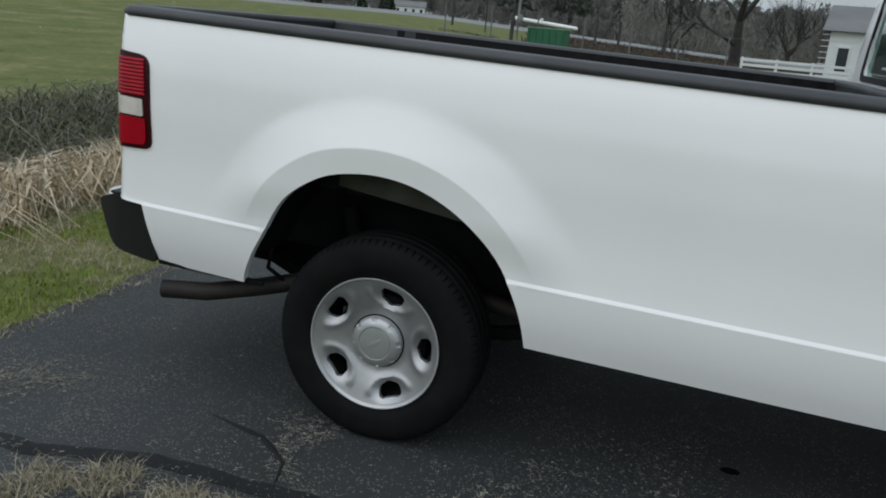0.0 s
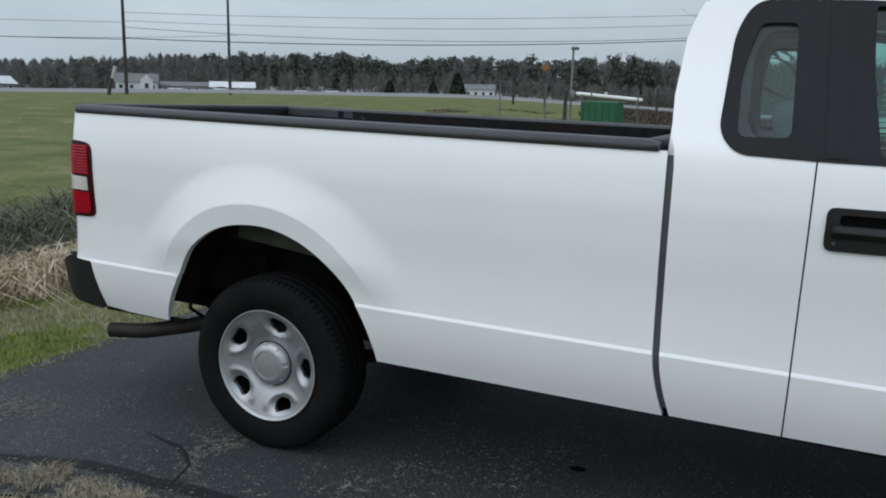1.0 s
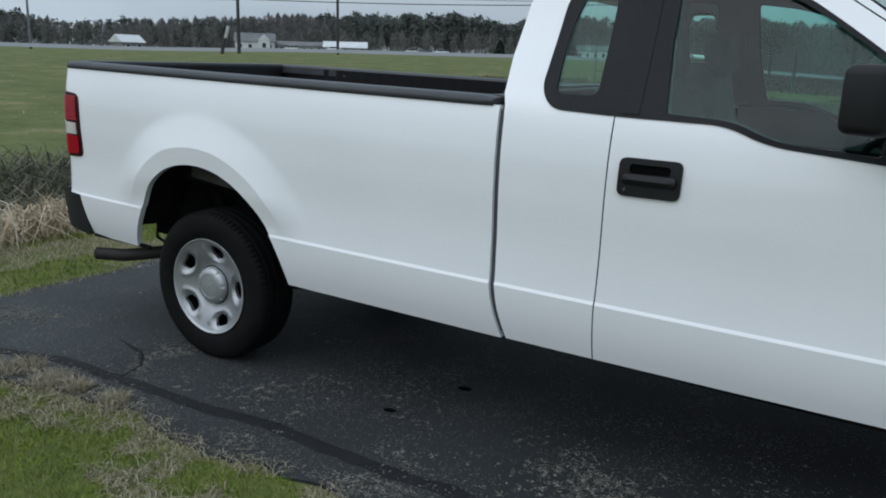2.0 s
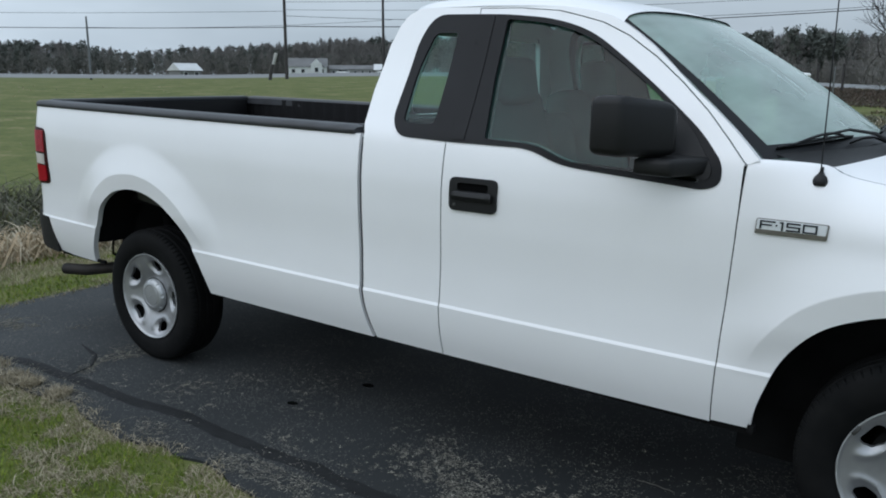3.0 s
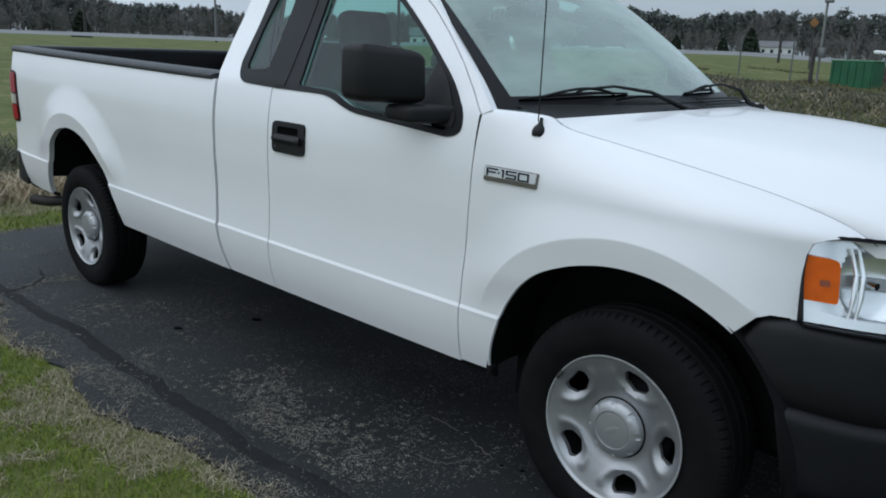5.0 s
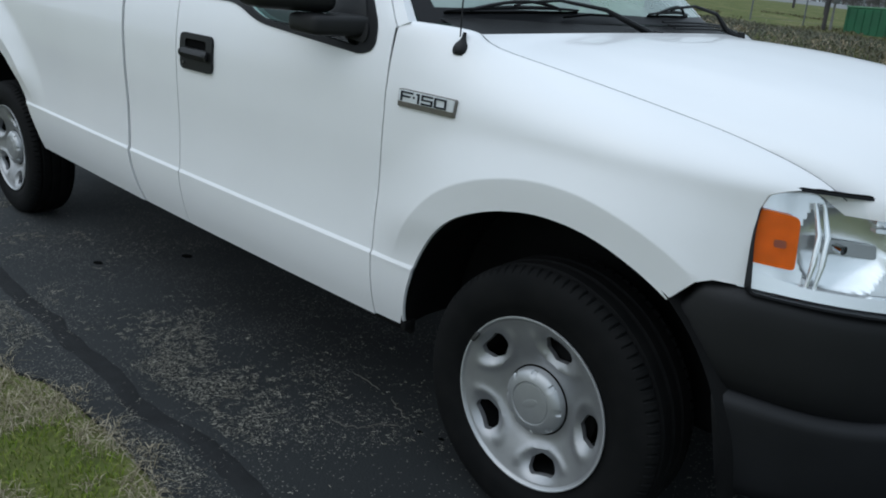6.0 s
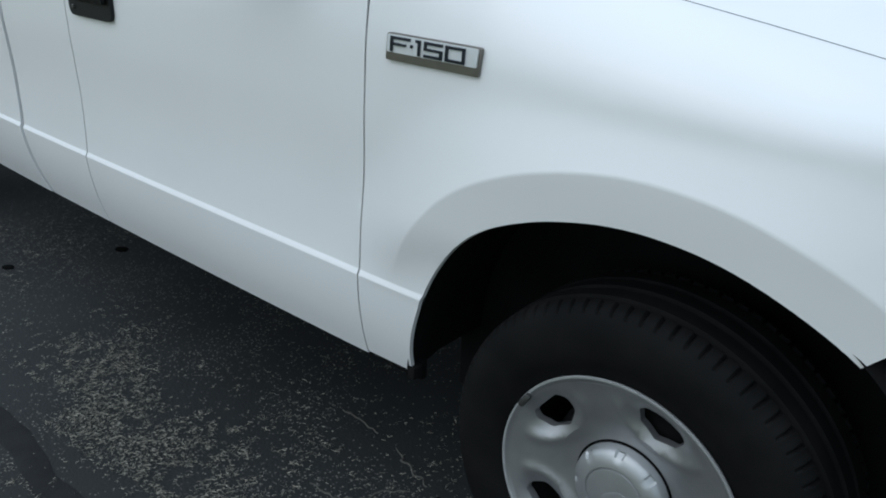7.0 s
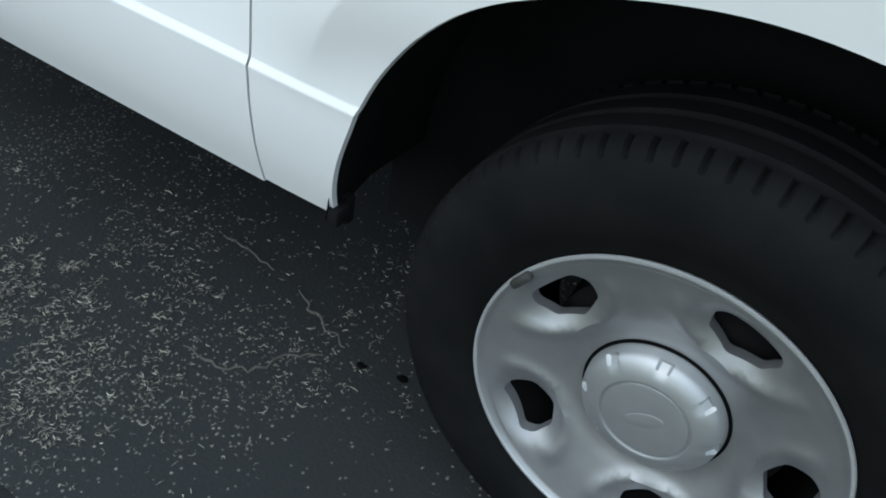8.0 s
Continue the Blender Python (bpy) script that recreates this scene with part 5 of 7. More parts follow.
# ---- wheels ----
def wheel(axle, s, turn):
    """A steel wheel with five windows, a domed cap and a road tyre; its outer side looks to s."""
    hub = new("wheel")
    tagged(hub, "silver five-window steel wheel with a black road tyre")
    hub.parent = truck
    hub.matrix_local = Matrix.Translation((axle[0], s * 0.792, axle[1])) @ pose(0, 0, 0, 0, -turn, 0) @ (Matrix() if s < 0 else pose(0, 0, 0, 0, 0, 180))
    # tyre: outer side at y = -0.118, tread blocks at the shoulders
    half_w = 0.118
    side = [(0.222, -0.086), (0.230, -0.100), (0.238, -0.106), (0.252, -0.1095), (0.256, -0.1125), (0.280, -0.1185), (0.305, -0.1195), (0.320, -0.1180), (0.331, -0.1152), (0.341, -0.1112), (0.350, -0.1060), (0.358, -0.0985), (0.3635, -0.0900), (0.3665, -0.0780)]
    mid = [(0.3595, -0.0705), (0.3595, -0.0655), (0.3685, -0.0625), (0.3690, -0.030), (0.3610, -0.026), (0.3610, -0.019), (0.3695, -0.015)]
    prof = side + mid
    prof = prof + [(r, -y) for r, y in prof[::-1]]
    n = len(prof)
    def lugs(k, i, r, y):
        kk = k if k < n / 2 else n - 1 - k
        if 10 <= kk <= 13:
            cut = (i % 6 == 0)
            if cut:
                return r - (0.0070 if kk > 11 else 0.0045 if kk == 11 else 0.0020), y
            return r + 0.0006 * ((i * 7) % 3), y
        return r, y
    part("tyre", lathe(prof, 504, lugs), TYRE, hub, "black road tyre", angle=28)
    # disc with five windows
    def window(a):
        pts = [(-0.036, 0.160, 0.006), (0.0, 0.1440, 0.006), (0.036, 0.160, 0.006), (0.0455, 0.188, 0.008), (0.035, 0.2035, 0.007), (-0.035, 0.2035, 0.007), (-0.0455, 0.188, 0.008)]
        ca, sa = math.cos(radians(a)), math.sin(radians(a))
        return [(y * ca - x * sa, y * sa + x * ca) for x, y in rounded(pts, 4)]
    holes = [window(72 * k) for k in range(5)]
    outer = arc(0, 0, 0.2225, 0, 360, 120)[:-1]
    inner = arc(0, 0, 0.085, 0, 360, 60)[:-1]
    dish = spline((0.08, 0.098, 0.112, 0.135, 0.165, 0.19, 0.205, 0.214, 0.2225), (-0.0660, -0.0672, -0.0700, -0.0790, -0.0893, -0.0968, -0.1010, -0.1035, -0.106))
    def disc(x, z):
        r, a = math.hypot(x, z), math.degrees(math.atan2(z, x))
        da = (a + 36) % 72 - 36
        tx, ry = r * math.sin(radians(da)), r * math.cos(radians(da)) - 0.178
        q = math.hypot(tx / 0.058, ry / 0.038)
        y = dish(r)
        # the metal dips into each window behind a raised brow on the hub side
        y += 0.016 * math.exp(-(q / 0.92) ** 4) - 0.0048 * math.exp(-((q - 1.30) / 0.22) ** 2) * step(0.012, -0.012, ry)
        return (x, y, z)
    polar = [(r * math.cos(radians(a)), r * math.sin(radians(a))) for r in (0.092, 0.1, 0.108, 0.116, 0.124, 0.132, 0.14, 0.148, 0.156, 0.164, 0.172, 0.18, 0.188, 0.196, 0.204, 0.209, 0.214, 0.2185) for a in np.arange(0, 360, 2.4)]
    flat = cdt_points(outer, [inner] + holes, polar, 0.0045)
    rim = part("rim", skin(flat, disc, (0, 0.016, 0)), RIM, hub, "silver painted steel rim")
    part("rim_flange", lathe([(0.2215, -0.1055), (0.2245, -0.1060), (0.2280, -0.1085), (0.2315, -0.1115)], 120), RIM, rim)
    part("rim_lip", lathe([(0.2315, -0.1115), (0.2330, -0.1130), (0.2360, -0.1132), (0.2370, -0.1100), (0.2340, -0.104), (0.226, -0.085), (0.222, 0.0), (0.218, 0.09)], 120), RIMLIP, rim)
    part("brake_drum", lathe([(0.0001, -0.045), (0.150, -0.045), (0.165, -0.035), (0.168, 0.06)], 48), UNDER, hub)
    part("barrel", lathe([(0.221, -0.088), (0.214, -0.05), (0.205, 0.05), (0.21, 0.09)], 64), UNDER, hub)
    # cap: domed, with notches round its shoulder
    cp = [(0.0001, -0.1010), (0.050, -0.1010), (0.0545, -0.1003), (0.0556, -0.0980), (0.0572, -0.0980), (0.0584, -0.1006), (0.0600, -0.1012), (0.065, -0.1005), (0.072, -0.0985), (0.080, -0.0950), (0.0865, -0.0900), (0.0900, -0.0840), (0.0915, -0.0760), (0.0930, -0.0650)]
    def notch(k, i, r, y):
        if k in (9, 10) and (i % 18) in (0, 1, 2, 3):
            return r - 0.0008, y + (0.0075 if k == 10 else 0.0022)
        return r, y
    cap_ = part("hub_cap", lathe(cp, 144, notch), CAP, hub, "satin silver domed hub cap", angle=25)
    part("cap_ring", lathe([(0.0925, -0.0690), (0.0945, -0.0697), (0.0970, -0.0677)], 64), SEAM, cap_)
    ov = lathe([(0.0001, -0.0005), (0.86, -0.0005), (0.95, -0.0002), (1.0, 0.0008)], 40)
    ov.transform(Matrix.Translation((0, -0.1010, 0)) @ pose(0, 0, 0, 0, -32, 0) @ Matrix.Diagonal((0.027, 1, 0.0115, 1)))
    part("cap_oval", ov, CAP, cap_)
    return hub


def cdt_points(outer, holes, points, clear):
    """Like cdt, but on the points given."""
    from mathutils import geometry
    g = np.array(points, float)
    loops = [list(outer)] + [dens(h, 0.005) for h in holes]
    keep = within(g, loops[0])
    for lp in loops[1:]:
        keep &= ~within(g, lp)
    b = np.concatenate([np.array(lp) for lp in loops])
    g = g[keep]
    g = g[((g[:, None] - b[None]) ** 2).sum(-1).min(1) > clear**2 * 0.3]
    edges, n = [], 0
    for lp in loops:
        edges += [(n + k, n + (k + 1) % len(lp)) for k in range(len(lp))]
        n += len(lp)
    v, _, f, *_ = geometry.delaunay_2d_cdt([Vector(p) for p in np.concatenate([b, g])], edges, [], 0, 1e-7)
    v = np.array([tuple(p) for p in v])
    mid = np.array([v[list(t)].mean(0) for t in f])
    ok = within(mid, loops[0])
    for lp in loops[1:]:
        ok &= ~within(mid, lp)
    return v, [t for t, k in zip(f, ok) if k]


wheel(REAR, -1, 4)
w_front = wheel(FRONT, -1, 0)
wheel(REAR, 1, 30)
wheel(FRONT, 1, 50)
bm = slab((0.034, 0.012, 0.012), bevel=0.004)
bm.transform(Matrix.Translation((-0.194, -0.116, 0.122)) @ pose(0, 0, 0, 0, -58, 0))
part("balance_weight", bm, STEEL, w_front, "grey clip-on balance weight")


# ---- ground ----
BASE = Vector((2.5, -4.0, 1.5))
road_el = spline((-60, -30, -5, 1, 9, 14, 23, 38, 52, 66, 100, 150), (-1.2, -1.1, -1.0, -0.80, -0.42, -0.15, 0.22, 0.22, 0.03, 0.08, 0.1, 0.0))


def bear(b, d, z=None):
    """The place at a bearing (degrees to the left of +y) and distance from the middle of the walk."""
    x, y = BASE.x - d * math.sin(radians(b)), BASE.y + d * math.cos(radians(b))
    return Vector((x, y, ground_z(x, y) if z is None else z))


def soft(a, b, x):
    """step() for arrays."""
    t = np.clip((x - a) / (b - a), 0.0, 1.0)
    return t * t * (3 - 2 * t)


EL_B = np.arange(-180, 181, 1.0)
EL_T = np.tan(np.radians([road_el(b) for b in EL_B]))


def ground_zs(x, y):
    """The ground's height: level round the truck, a ditch with two arms, a slight rise to the road and beyond."""
    dx, dy = x - BASE.x, y - BASE.y
    d = np.hypot(dx, dy)
    e = np.interp(np.degrees(np.arctan2(-dx, dy)), EL_B, EL_T)
    far = BASE.z + np.minimum(d, 300) * (e + math.tan(radians(0.2)) * soft(75, 260, d))
    z = np.where(d < 75, (BASE.z + 75 * e) * soft(8, 75, d), far)
    a = np.exp(-(((x + 5.0 + 0.10 * y) / 1.15) ** 2)) * soft(24, 20, y)
    b = 1.35 * np.exp(-(((y - 22.0 + 0.12 * x) / 2.4) ** 2)) * soft(-12, -6, x)
    return z - 0.42 * np.maximum(a, b) * (d < 60) - 0.012


def ground_z(x, y):
    return float(ground_zs(np.array(x, float), np.array(y, float)))


def build_ground():
    rings = np.array([0.0] + list(np.arange(0.5, 28, 0.5)) + [28 * 1.09**k for k in range(1, 48)])
    n = 200
    a = 2 * np.pi * np.arange(n) / n
    x = (rings[:, None] * np.cos(a) - 1.0).ravel()
    y = (rings[:, None] * np.sin(a) + 3.0).ravel()
    z = ground_zs(x, y)
    rough = (np.hypot(x, y) < 30) & ~((x > -2) & (x < 9.6) & (y > -1.8) & (y < 1.7))
    z[rough] += 0.008 * clump(x[rough], y[rough], 1.3, 0) - 0.004
    k, i = np.meshgrid(np.arange(len(rings) - 1), np.arange(n), indexing="ij")
    j = (i + 1) % n
    fs = np.stack([k * n + i, k * n + j, (k + 1) * n + j, (k + 1) * n + i], -1).reshape(-1, 4)
    me = bpy.data.meshes.new("ground")
    me.from_pydata(np.stack([x, y, z], -1), [], fs.tolist())
    me.shade_smooth()
    me.materials.append(SOIL)
    tagged(new("ground", me), "rough green field and lawn with a shallow ditch", "ground", kind="structure")


def clump(x, y, f, seed):
    """A smooth noise for places, one or many."""
    if np.ndim(x) == 0:
        return noise.noise((x * f, y * f, seed))
    return np.array([noise.noise((a, b, seed)) for a, b in zip((x * f).tolist(), (y * f).tolist())])


build_ground()
edge = [(-1.78, 1.35), (-1.84, 0.24), (-1.79, -0.10), (-1.80, -0.45), (-1.83, -0.82), (-1.72, -1.28), (-1.66, -1.80), (-1.20, -1.76), (-0.69, -1.655), (-0.39, -1.575), (0.19, -1.50), (0.40, -1.57), (0.74, -1.63), (0.91, -1.55), (1.36, -1.575), (1.76, -1.655), (2.10, -1.55), (2.52, -1.51), (2.91, -1.55), (3.4, -1.60), (4.2, -1.56), (6.0, -1.62), (9.5, -1.6), (9.5, 1.5), (5.0, 1.45), (1.5, 1.5)]
rag = dens(edge, 0.05)
rag = [(x + 0.03 * noise.noise((x * 6, y * 6, 3)) + 0.018 * noise.noise((x * 21, y * 21, 5)), y + 0.03 * noise.noise((x * 6, y * 6, 7)) + 0.018 * noise.noise((x * 21, y * 21, 9))) for x, y in rag]
drive = skin(cdt(rag, [], 0.16), lambda x, y: (x, y, 0.0 + 0.0025 * noise.noise((x * 2, y * 2, 1))), (0, 0, -0.05))
tagged(link("driveway", drive, ASPHALT, None, "", True, 35), "worn dark asphalt driveway with pale aggregate", "driveway", kind="structure")


def ribbon(points, width, height, seed, wob=0.25):
    """A strip laid on the ground along points, ragged and slightly crowned."""
    pts = []
    for a, b in zip(points, points[1:]):
        a, b = Vector(a), Vector(b)
        n = max(2, int((b - a).length / 0.03))
        pts += [a.lerp(b, k / n) for k in range(n)]
    bm = bmesh.new()
    prev = None
    for k, p in enumerate(pts):
        d = (pts[min(k + 1, len(pts) - 1)] - pts[max(0, k - 1)]).normalized()
        side = Vector((-d.y, d.x))
        c = p + side * 0.25 * width * noise.noise((p.x * 3, p.y * 3, seed))
        fade = min(1, k / 6, (len(pts) - 1 - k) / 6)
        wl_ = width * fade * (0.5 + wob * noise.noise((p.x * 9, p.y * 9, seed + 1))) + 0.0008
        wr_ = width * fade * (0.5 + wob * noise.noise((p.x * 9, p.y * 9, seed + 2))) + 0.0008
        row = [bm.verts.new((*(c + side * wl_), 0.0005)), bm.verts.new((*(c + side * wl_ * 0.6), height)), bm.verts.new((*(c - side * wr_ * 0.6), height)), bm.verts.new((*(c - side * wr_), 0.0005))]
        if prev:
            for i in range(3):
                bm.faces.new((prev[i], prev[i + 1], row[i + 1], row[i]))
        prev = row
    bmesh.ops.recalc_face_normals(bm, faces=bm.faces[:])
    return bm


seal = ribbon([(-1.55, -1.42), (-0.98, -1.45), (-0.58, -1.335), (-0.14, -1.325), (0.34, -1.335), (0.75, -1.30), (1.23, -1.345), (1.6, -1.335), (2.44, -1.375), (2.80, -1.345), (3.6, -1.39), (5.2, -1.37)], 0.072, 0.0026, 11, 0.20)
tagged(link("tar_seal", seal, TAR), "dark strip of tar crack sealant on the asphalt", "crack seal")
seal = ribbon([(-0.15, -1.33), (-0.20, -1.17), (-0.35, -1.05), (-0.62, -0.98)], 0.022, 0.0045, 31)
tagged(link("tar_seal", seal, TAR), "short dark branch of tar crack sealant", "crack seal")
def jag(points):
    """A line broken into short crooked steps."""
    out = []
    for a, b in zip(points, points[1:]):
        for k in range(5):
            t = k / 5
            x, y = a[0] + (b[0] - a[0]) * t, a[1] + (b[1] - a[1]) * t
            out.append((x + 0.014 * noise.noise((x * 40, y * 40, 1)), y + 0.014 * noise.noise((x * 40, y * 40, 2))))
    return out + [points[-1]]


CRACKM = mat("silted_crack", (0.085, 0.08, 0.068), 0.95, var=0.4, scale=30)
for k, pts in enumerate(jag(q) for q in ([(2.961, -0.696), (3.004, -0.728), (3.058, -0.746), (3.099, -0.754), (3.123, -0.763)], [(2.899, -0.943), (2.976, -0.942), (3.024, -0.914), (3.064, -0.84), (3.103, -0.799)], [(2.718, -0.676), (2.811, -0.68), (2.881, -0.688)])):
    tagged(link("crack", ribbon(pts, 0.0030, 0.0036, 50 + 9 * k, 0.9), CRACKM), "thin silted crack in the asphalt", "crack", "cracks in the asphalt")
for k, (x, y, r) in enumerate(((3.173, -0.778, 0.011), (3.249, -0.755, 0.012), (1.07, -0.907, 0.03), (1.22, -0.52, 0.035))):
    bm = bmesh.new()
    c = bm.verts.new((x, y, 0.0045))
    ring = [bm.verts.new((x + r * (1 + 0.3 * noise.noise((math.cos(a), math.sin(a), k))) * math.cos(a), y + r * 0.7 * math.sin(a), 0.0022)) for a in (2 * math.pi * i / 18 for i in range(18))]
    for i in range(18):
        bm.faces.new((c, ring[i], ring[(i + 1) % 18]))
    tagged(link("oil_spot", bm, SEAM), "small black oil drip on the asphalt", "stain", "oil drips")


def blades(name, material, roots, heights, widths, lean, label, category, curl=0.5, seed=1):
    """Grass: each root (x, y, z) grows one tapered, bent blade."""
    rng = np.random.default_rng(seed)
    n = len(roots)
    a, b = rng.uniform(0, 2 * np.pi, n), rng.uniform(0, 2 * np.pi, n)
    d = np.stack([np.cos(a), np.sin(a), 0 * a], -1)
    w = np.stack([np.cos(b), np.sin(b), 0 * b], -1) * widths[:, None] / 2
    le = rng.uniform(0.15, 1, n)[:, None] * lean
    up = np.array([0, 0, 1.0])
    h = heights[:, None]
    mid = roots + up * h * 0.55 + d * h * le * 0.3
    tip = roots + up * h * np.clip(1 - curl * le * 0.6, 0.1, 1) + d * h * le
    v = np.stack([roots - w, roots + w, mid - w * 0.8, mid + w * 0.8, tip], 1).reshape(-1, 3)
    k = np.arange(n)[:, None] * 5
    f = np.concatenate([k + [0, 1, 3], k + [0, 3, 2], k + [2, 3, 4]], 1).reshape(-1, 3)
    me = bpy.data.meshes.new(name)
    me.from_pydata(v, [], f.tolist())
    me.materials.append(material)
    return tagged(new(name, me), label, category, kind="stuff")


def scatter(n, box, keep, seed):
    rng = np.random.default_rng(seed)
    x, y = rng.uniform(box[0], box[1], n), rng.uniform(box[2], box[3], n)
    ok = keep(x, y)
    x, y = x[ok], y[ok]
    return np.stack([x, y, ground_zs(x, y)], -1)


EX, EY = np.array([q[0] for q in edge[6:23]]), np.array([q[1] for q in edge[6:23]])


def near_edge(x):
    return np.interp(x, EX, EY)


def lawn(x, y):
    return y < near_edge(x) + 0.02


rng = np.random.default_rng(5)
def thin(x, y, seed):
    """Dense close to the asphalt, thinner away from it."""
    out = np.maximum(np.maximum(-2.9 - y, y * 0), np.maximum(np.maximum(-2.2 - x, x - 4.6), 0))
    return np.random.default_rng(seed).uniform(0, 1, len(x)) > 0.25 + 0.75 * soft(-0.6, 0.8, out) * (out > 0) - 0.12 * (out > 0)


p = scatter(400000, (-4.0, 7.0, -4.9, -1.45), lambda x, y: thin(x, y, 8) & (lawn(x, y)) & (clump(x, y, 2.2, 1) + 0.45 * clump(x, y, 8, 5) > -0.12) & (near_edge(x) - y > 0.02 + 0.09 * (0.5 + clump(x, y, 5, 2))), 1)
blades("lawn_grass", GREEN, p, rng.uniform(0.012, 0.036, len(p)), rng.uniform(0.0022, 0.0048, len(p)), 1.3, "short winter lawn beside the driveway, green with tan patches", "grass", seed=2)
p = scatter(430000, (-4.0, 7.0, -4.9, -1.36), lambda x, y: thin(x, y, 9) & (y < near_edge(x) + 0.03 + 0.10 * clump(x, y, 6, 9)) & ((clump(x, y, 2.2, 1) + 0.45 * clump(x, y, 8, 5) < 0.0) | (near_edge(x) - y < 0.06 + 0.13 * clump(x, y, 5, 2))), 3)
blades("dead_grass", STRAW, p, rng.uniform(0.012, 0.046, len(p)), rng.uniform(0.0022, 0.005, len(p)), 2.4, "tan dead grass along the asphalt edge", "grass", seed=4)
# tufts that stand on the asphalt's ragged corner
tuft = [(-0.62, -1.50, 0.10), (-0.36, -1.52, 0.09), (-0.20, -1.50, 0.05), (-0.80, -1.60, 0.10), (0.05, -1.50, 0.06)]
pts = []
for x, y, r in tuft:
    for _ in range(420):
        a, q = rng.uniform(0, 6.28), r * math.sqrt(rng.uniform(0, 1))
        pts.append((x + q * math.cos(a), y + q * math.sin(a), -0.005))
p = np.array(pts)
blades("dead_grass_tufts", STRAW, p, rng.uniform(0.02, 0.075, len(p)), rng.uniform(0.002, 0.004, len(p)), 1.6, "pale dead grass tufts at the asphalt edge", "grass", seed=6)
# verge behind the tail
p = scatter(52000, (-4.2, -1.6, -2.8, 7.0), lambda x, y: (x < -1.74 + 0.05 * clump(x, y, 6, 1)) & (x > -3.35 - 0.10 * y + 0.3 * clump(x, y, 1.5, 4)) & (clump(x, y, 1.7, 8) + 0.4 * clump(x, y, 6, 3) > 0.06), 11)
blades("verge_grass", GREEN, p, rng.uniform(0.015, 0.045, len(p)), rng.uniform(0.004, 0.008, len(p)), 1.1, "green grass verge behind the driveway", "grass", seed=12)
p = scatter(52000, (-4.2, -1.6, -2.8, 7.0), lambda x, y: (x < -1.70 + 0.05 * clump(x, y, 6, 1)) & (x > -3.4 - 0.10 * y) & ((clump(x, y, 1.7, 8) + 0.4 * clump(x, y, 6, 3) < 0.10) | (x > -1.82)), 13)
blades("verge_straw", STRAW, p, rng.uniform(0.02, 0.06, len(p)), rng.uniform(0.003, 0.006, len(p)), 1.8, "tan dead grass mixed into the verge", "grass", seed=14)
# dead reeds on the ditch's near bank, grey brambles beyond
p = scatter(26000, (-6.4, -2.6, -3.5, 12), lambda x, y: np.abs(x + 3.85 + 0.10 * y + 0.25 * clump(x, y, 0.8, 3)) < 0.75, 21)
blades("dead_reeds", REED, p, rng.uniform(0.15, 0.55, len(p)), rng.uniform(0.008, 0.024, len(p)), 2.0, "tangled tan dead reeds on the ditch bank", "reeds", 1.0, 22)
p = scatter(40000, (-9.2, -3.4, -3.5, 15), lambda x, y: np.abs(x + 5.5 + 0.10 * y + 0.4 * clump(x, y, 0.7, 5)) < 1.25, 23)
blades("brambles", BRAMBLE, p, rng.uniform(0.15, 0.58, len(p)), rng.uniform(0.006, 0.022, len(p)), 3.0, "grey-green brambles and weeds in the ditch", "brambles", 0.9, 24)
p = scatter(500, (-7.5, -3.4, -3.5, 12), lambda x, y: np.abs(x + 4.9 + 0.10 * y) < 1.0, 25)
blades("bleached_stalks", REED, p, rng.uniform(0.25, 0.5, len(p)), rng.uniform(0.005, 0.010, len(p)), 1.3, "bleached upright stalks in the ditch", "reeds", 0.4, 26)
# the ditch beyond the truck: matted brown weeds over both banks, reeds in it
p = scatter(15000, (-12, 18, 17, 32), lambda x, y: (np.abs(y - 23.2 + 0.12 * x + 0.5 * clump(x, y, 0.4, 7)) < 3.6) & (clump(x, y, 0.7, 6) > -0.1), 31)
blades("dead_reeds", REED, p, rng.uniform(0.15, 0.42, len(p)), rng.uniform(0.012, 0.03, len(p)), 2.6, "brown dead reeds in the ditch beyond the truck", "reeds", 0.9, 32)
p = scatter(60000, (-12, 18, 16, 36), lambda x, y: np.abs(y - 24.0 + 0.12 * x + 1.2 * clump(x, y, 0.3, 7)) < 5.6, 33)
blades("brambles", BRAMBLE, p, rng.uniform(0.10, 0.34, len(p)), rng.uniform(0.015, 0.04, len(p)), 2.8, "grey weeds in the ditch beyond the truck", "brambles", 0.8, 34)
p = scatter(60000, (-16, 18, 17, 42), lambda x, y: (y > 18.5 - 0.12 * x + 0.8 * clump(x, y, 0.3, 4)) & (clump(x, y, 0.22, 12) + 0.5 * clump(x, y, 0.9, 13) > -0.20 + 0.020 * (y - 22)), 35)
blades("field_weeds", WEED, p, rng.uniform(0.06, 0.22, len(p)), rng.uniform(0.02, 0.06, len(p)), 2.4, "matted olive-brown weeds over the rough field", "weeds", 0.8, 36)
p = scatter(30000, (-13, 22, 36, 68), lambda x, y: (np.degrees(np.arctan2(2.5 - x, y + 4)) < 13.8 + 1.2 * clump(x, y, 0.2, 15)) & (np.hypot(x - 2.5, y + 4) > 42) & (np.hypot(x - 2.5, y + 4) < 70), 37)
blades("field_brush", DARKWEED, p, rng.uniform(0.15, 0.5, len(p)), rng.uniform(0.03, 0.09, len(p)), 2.2, "dark russet brush before the road", "brush", 0.6, 38)
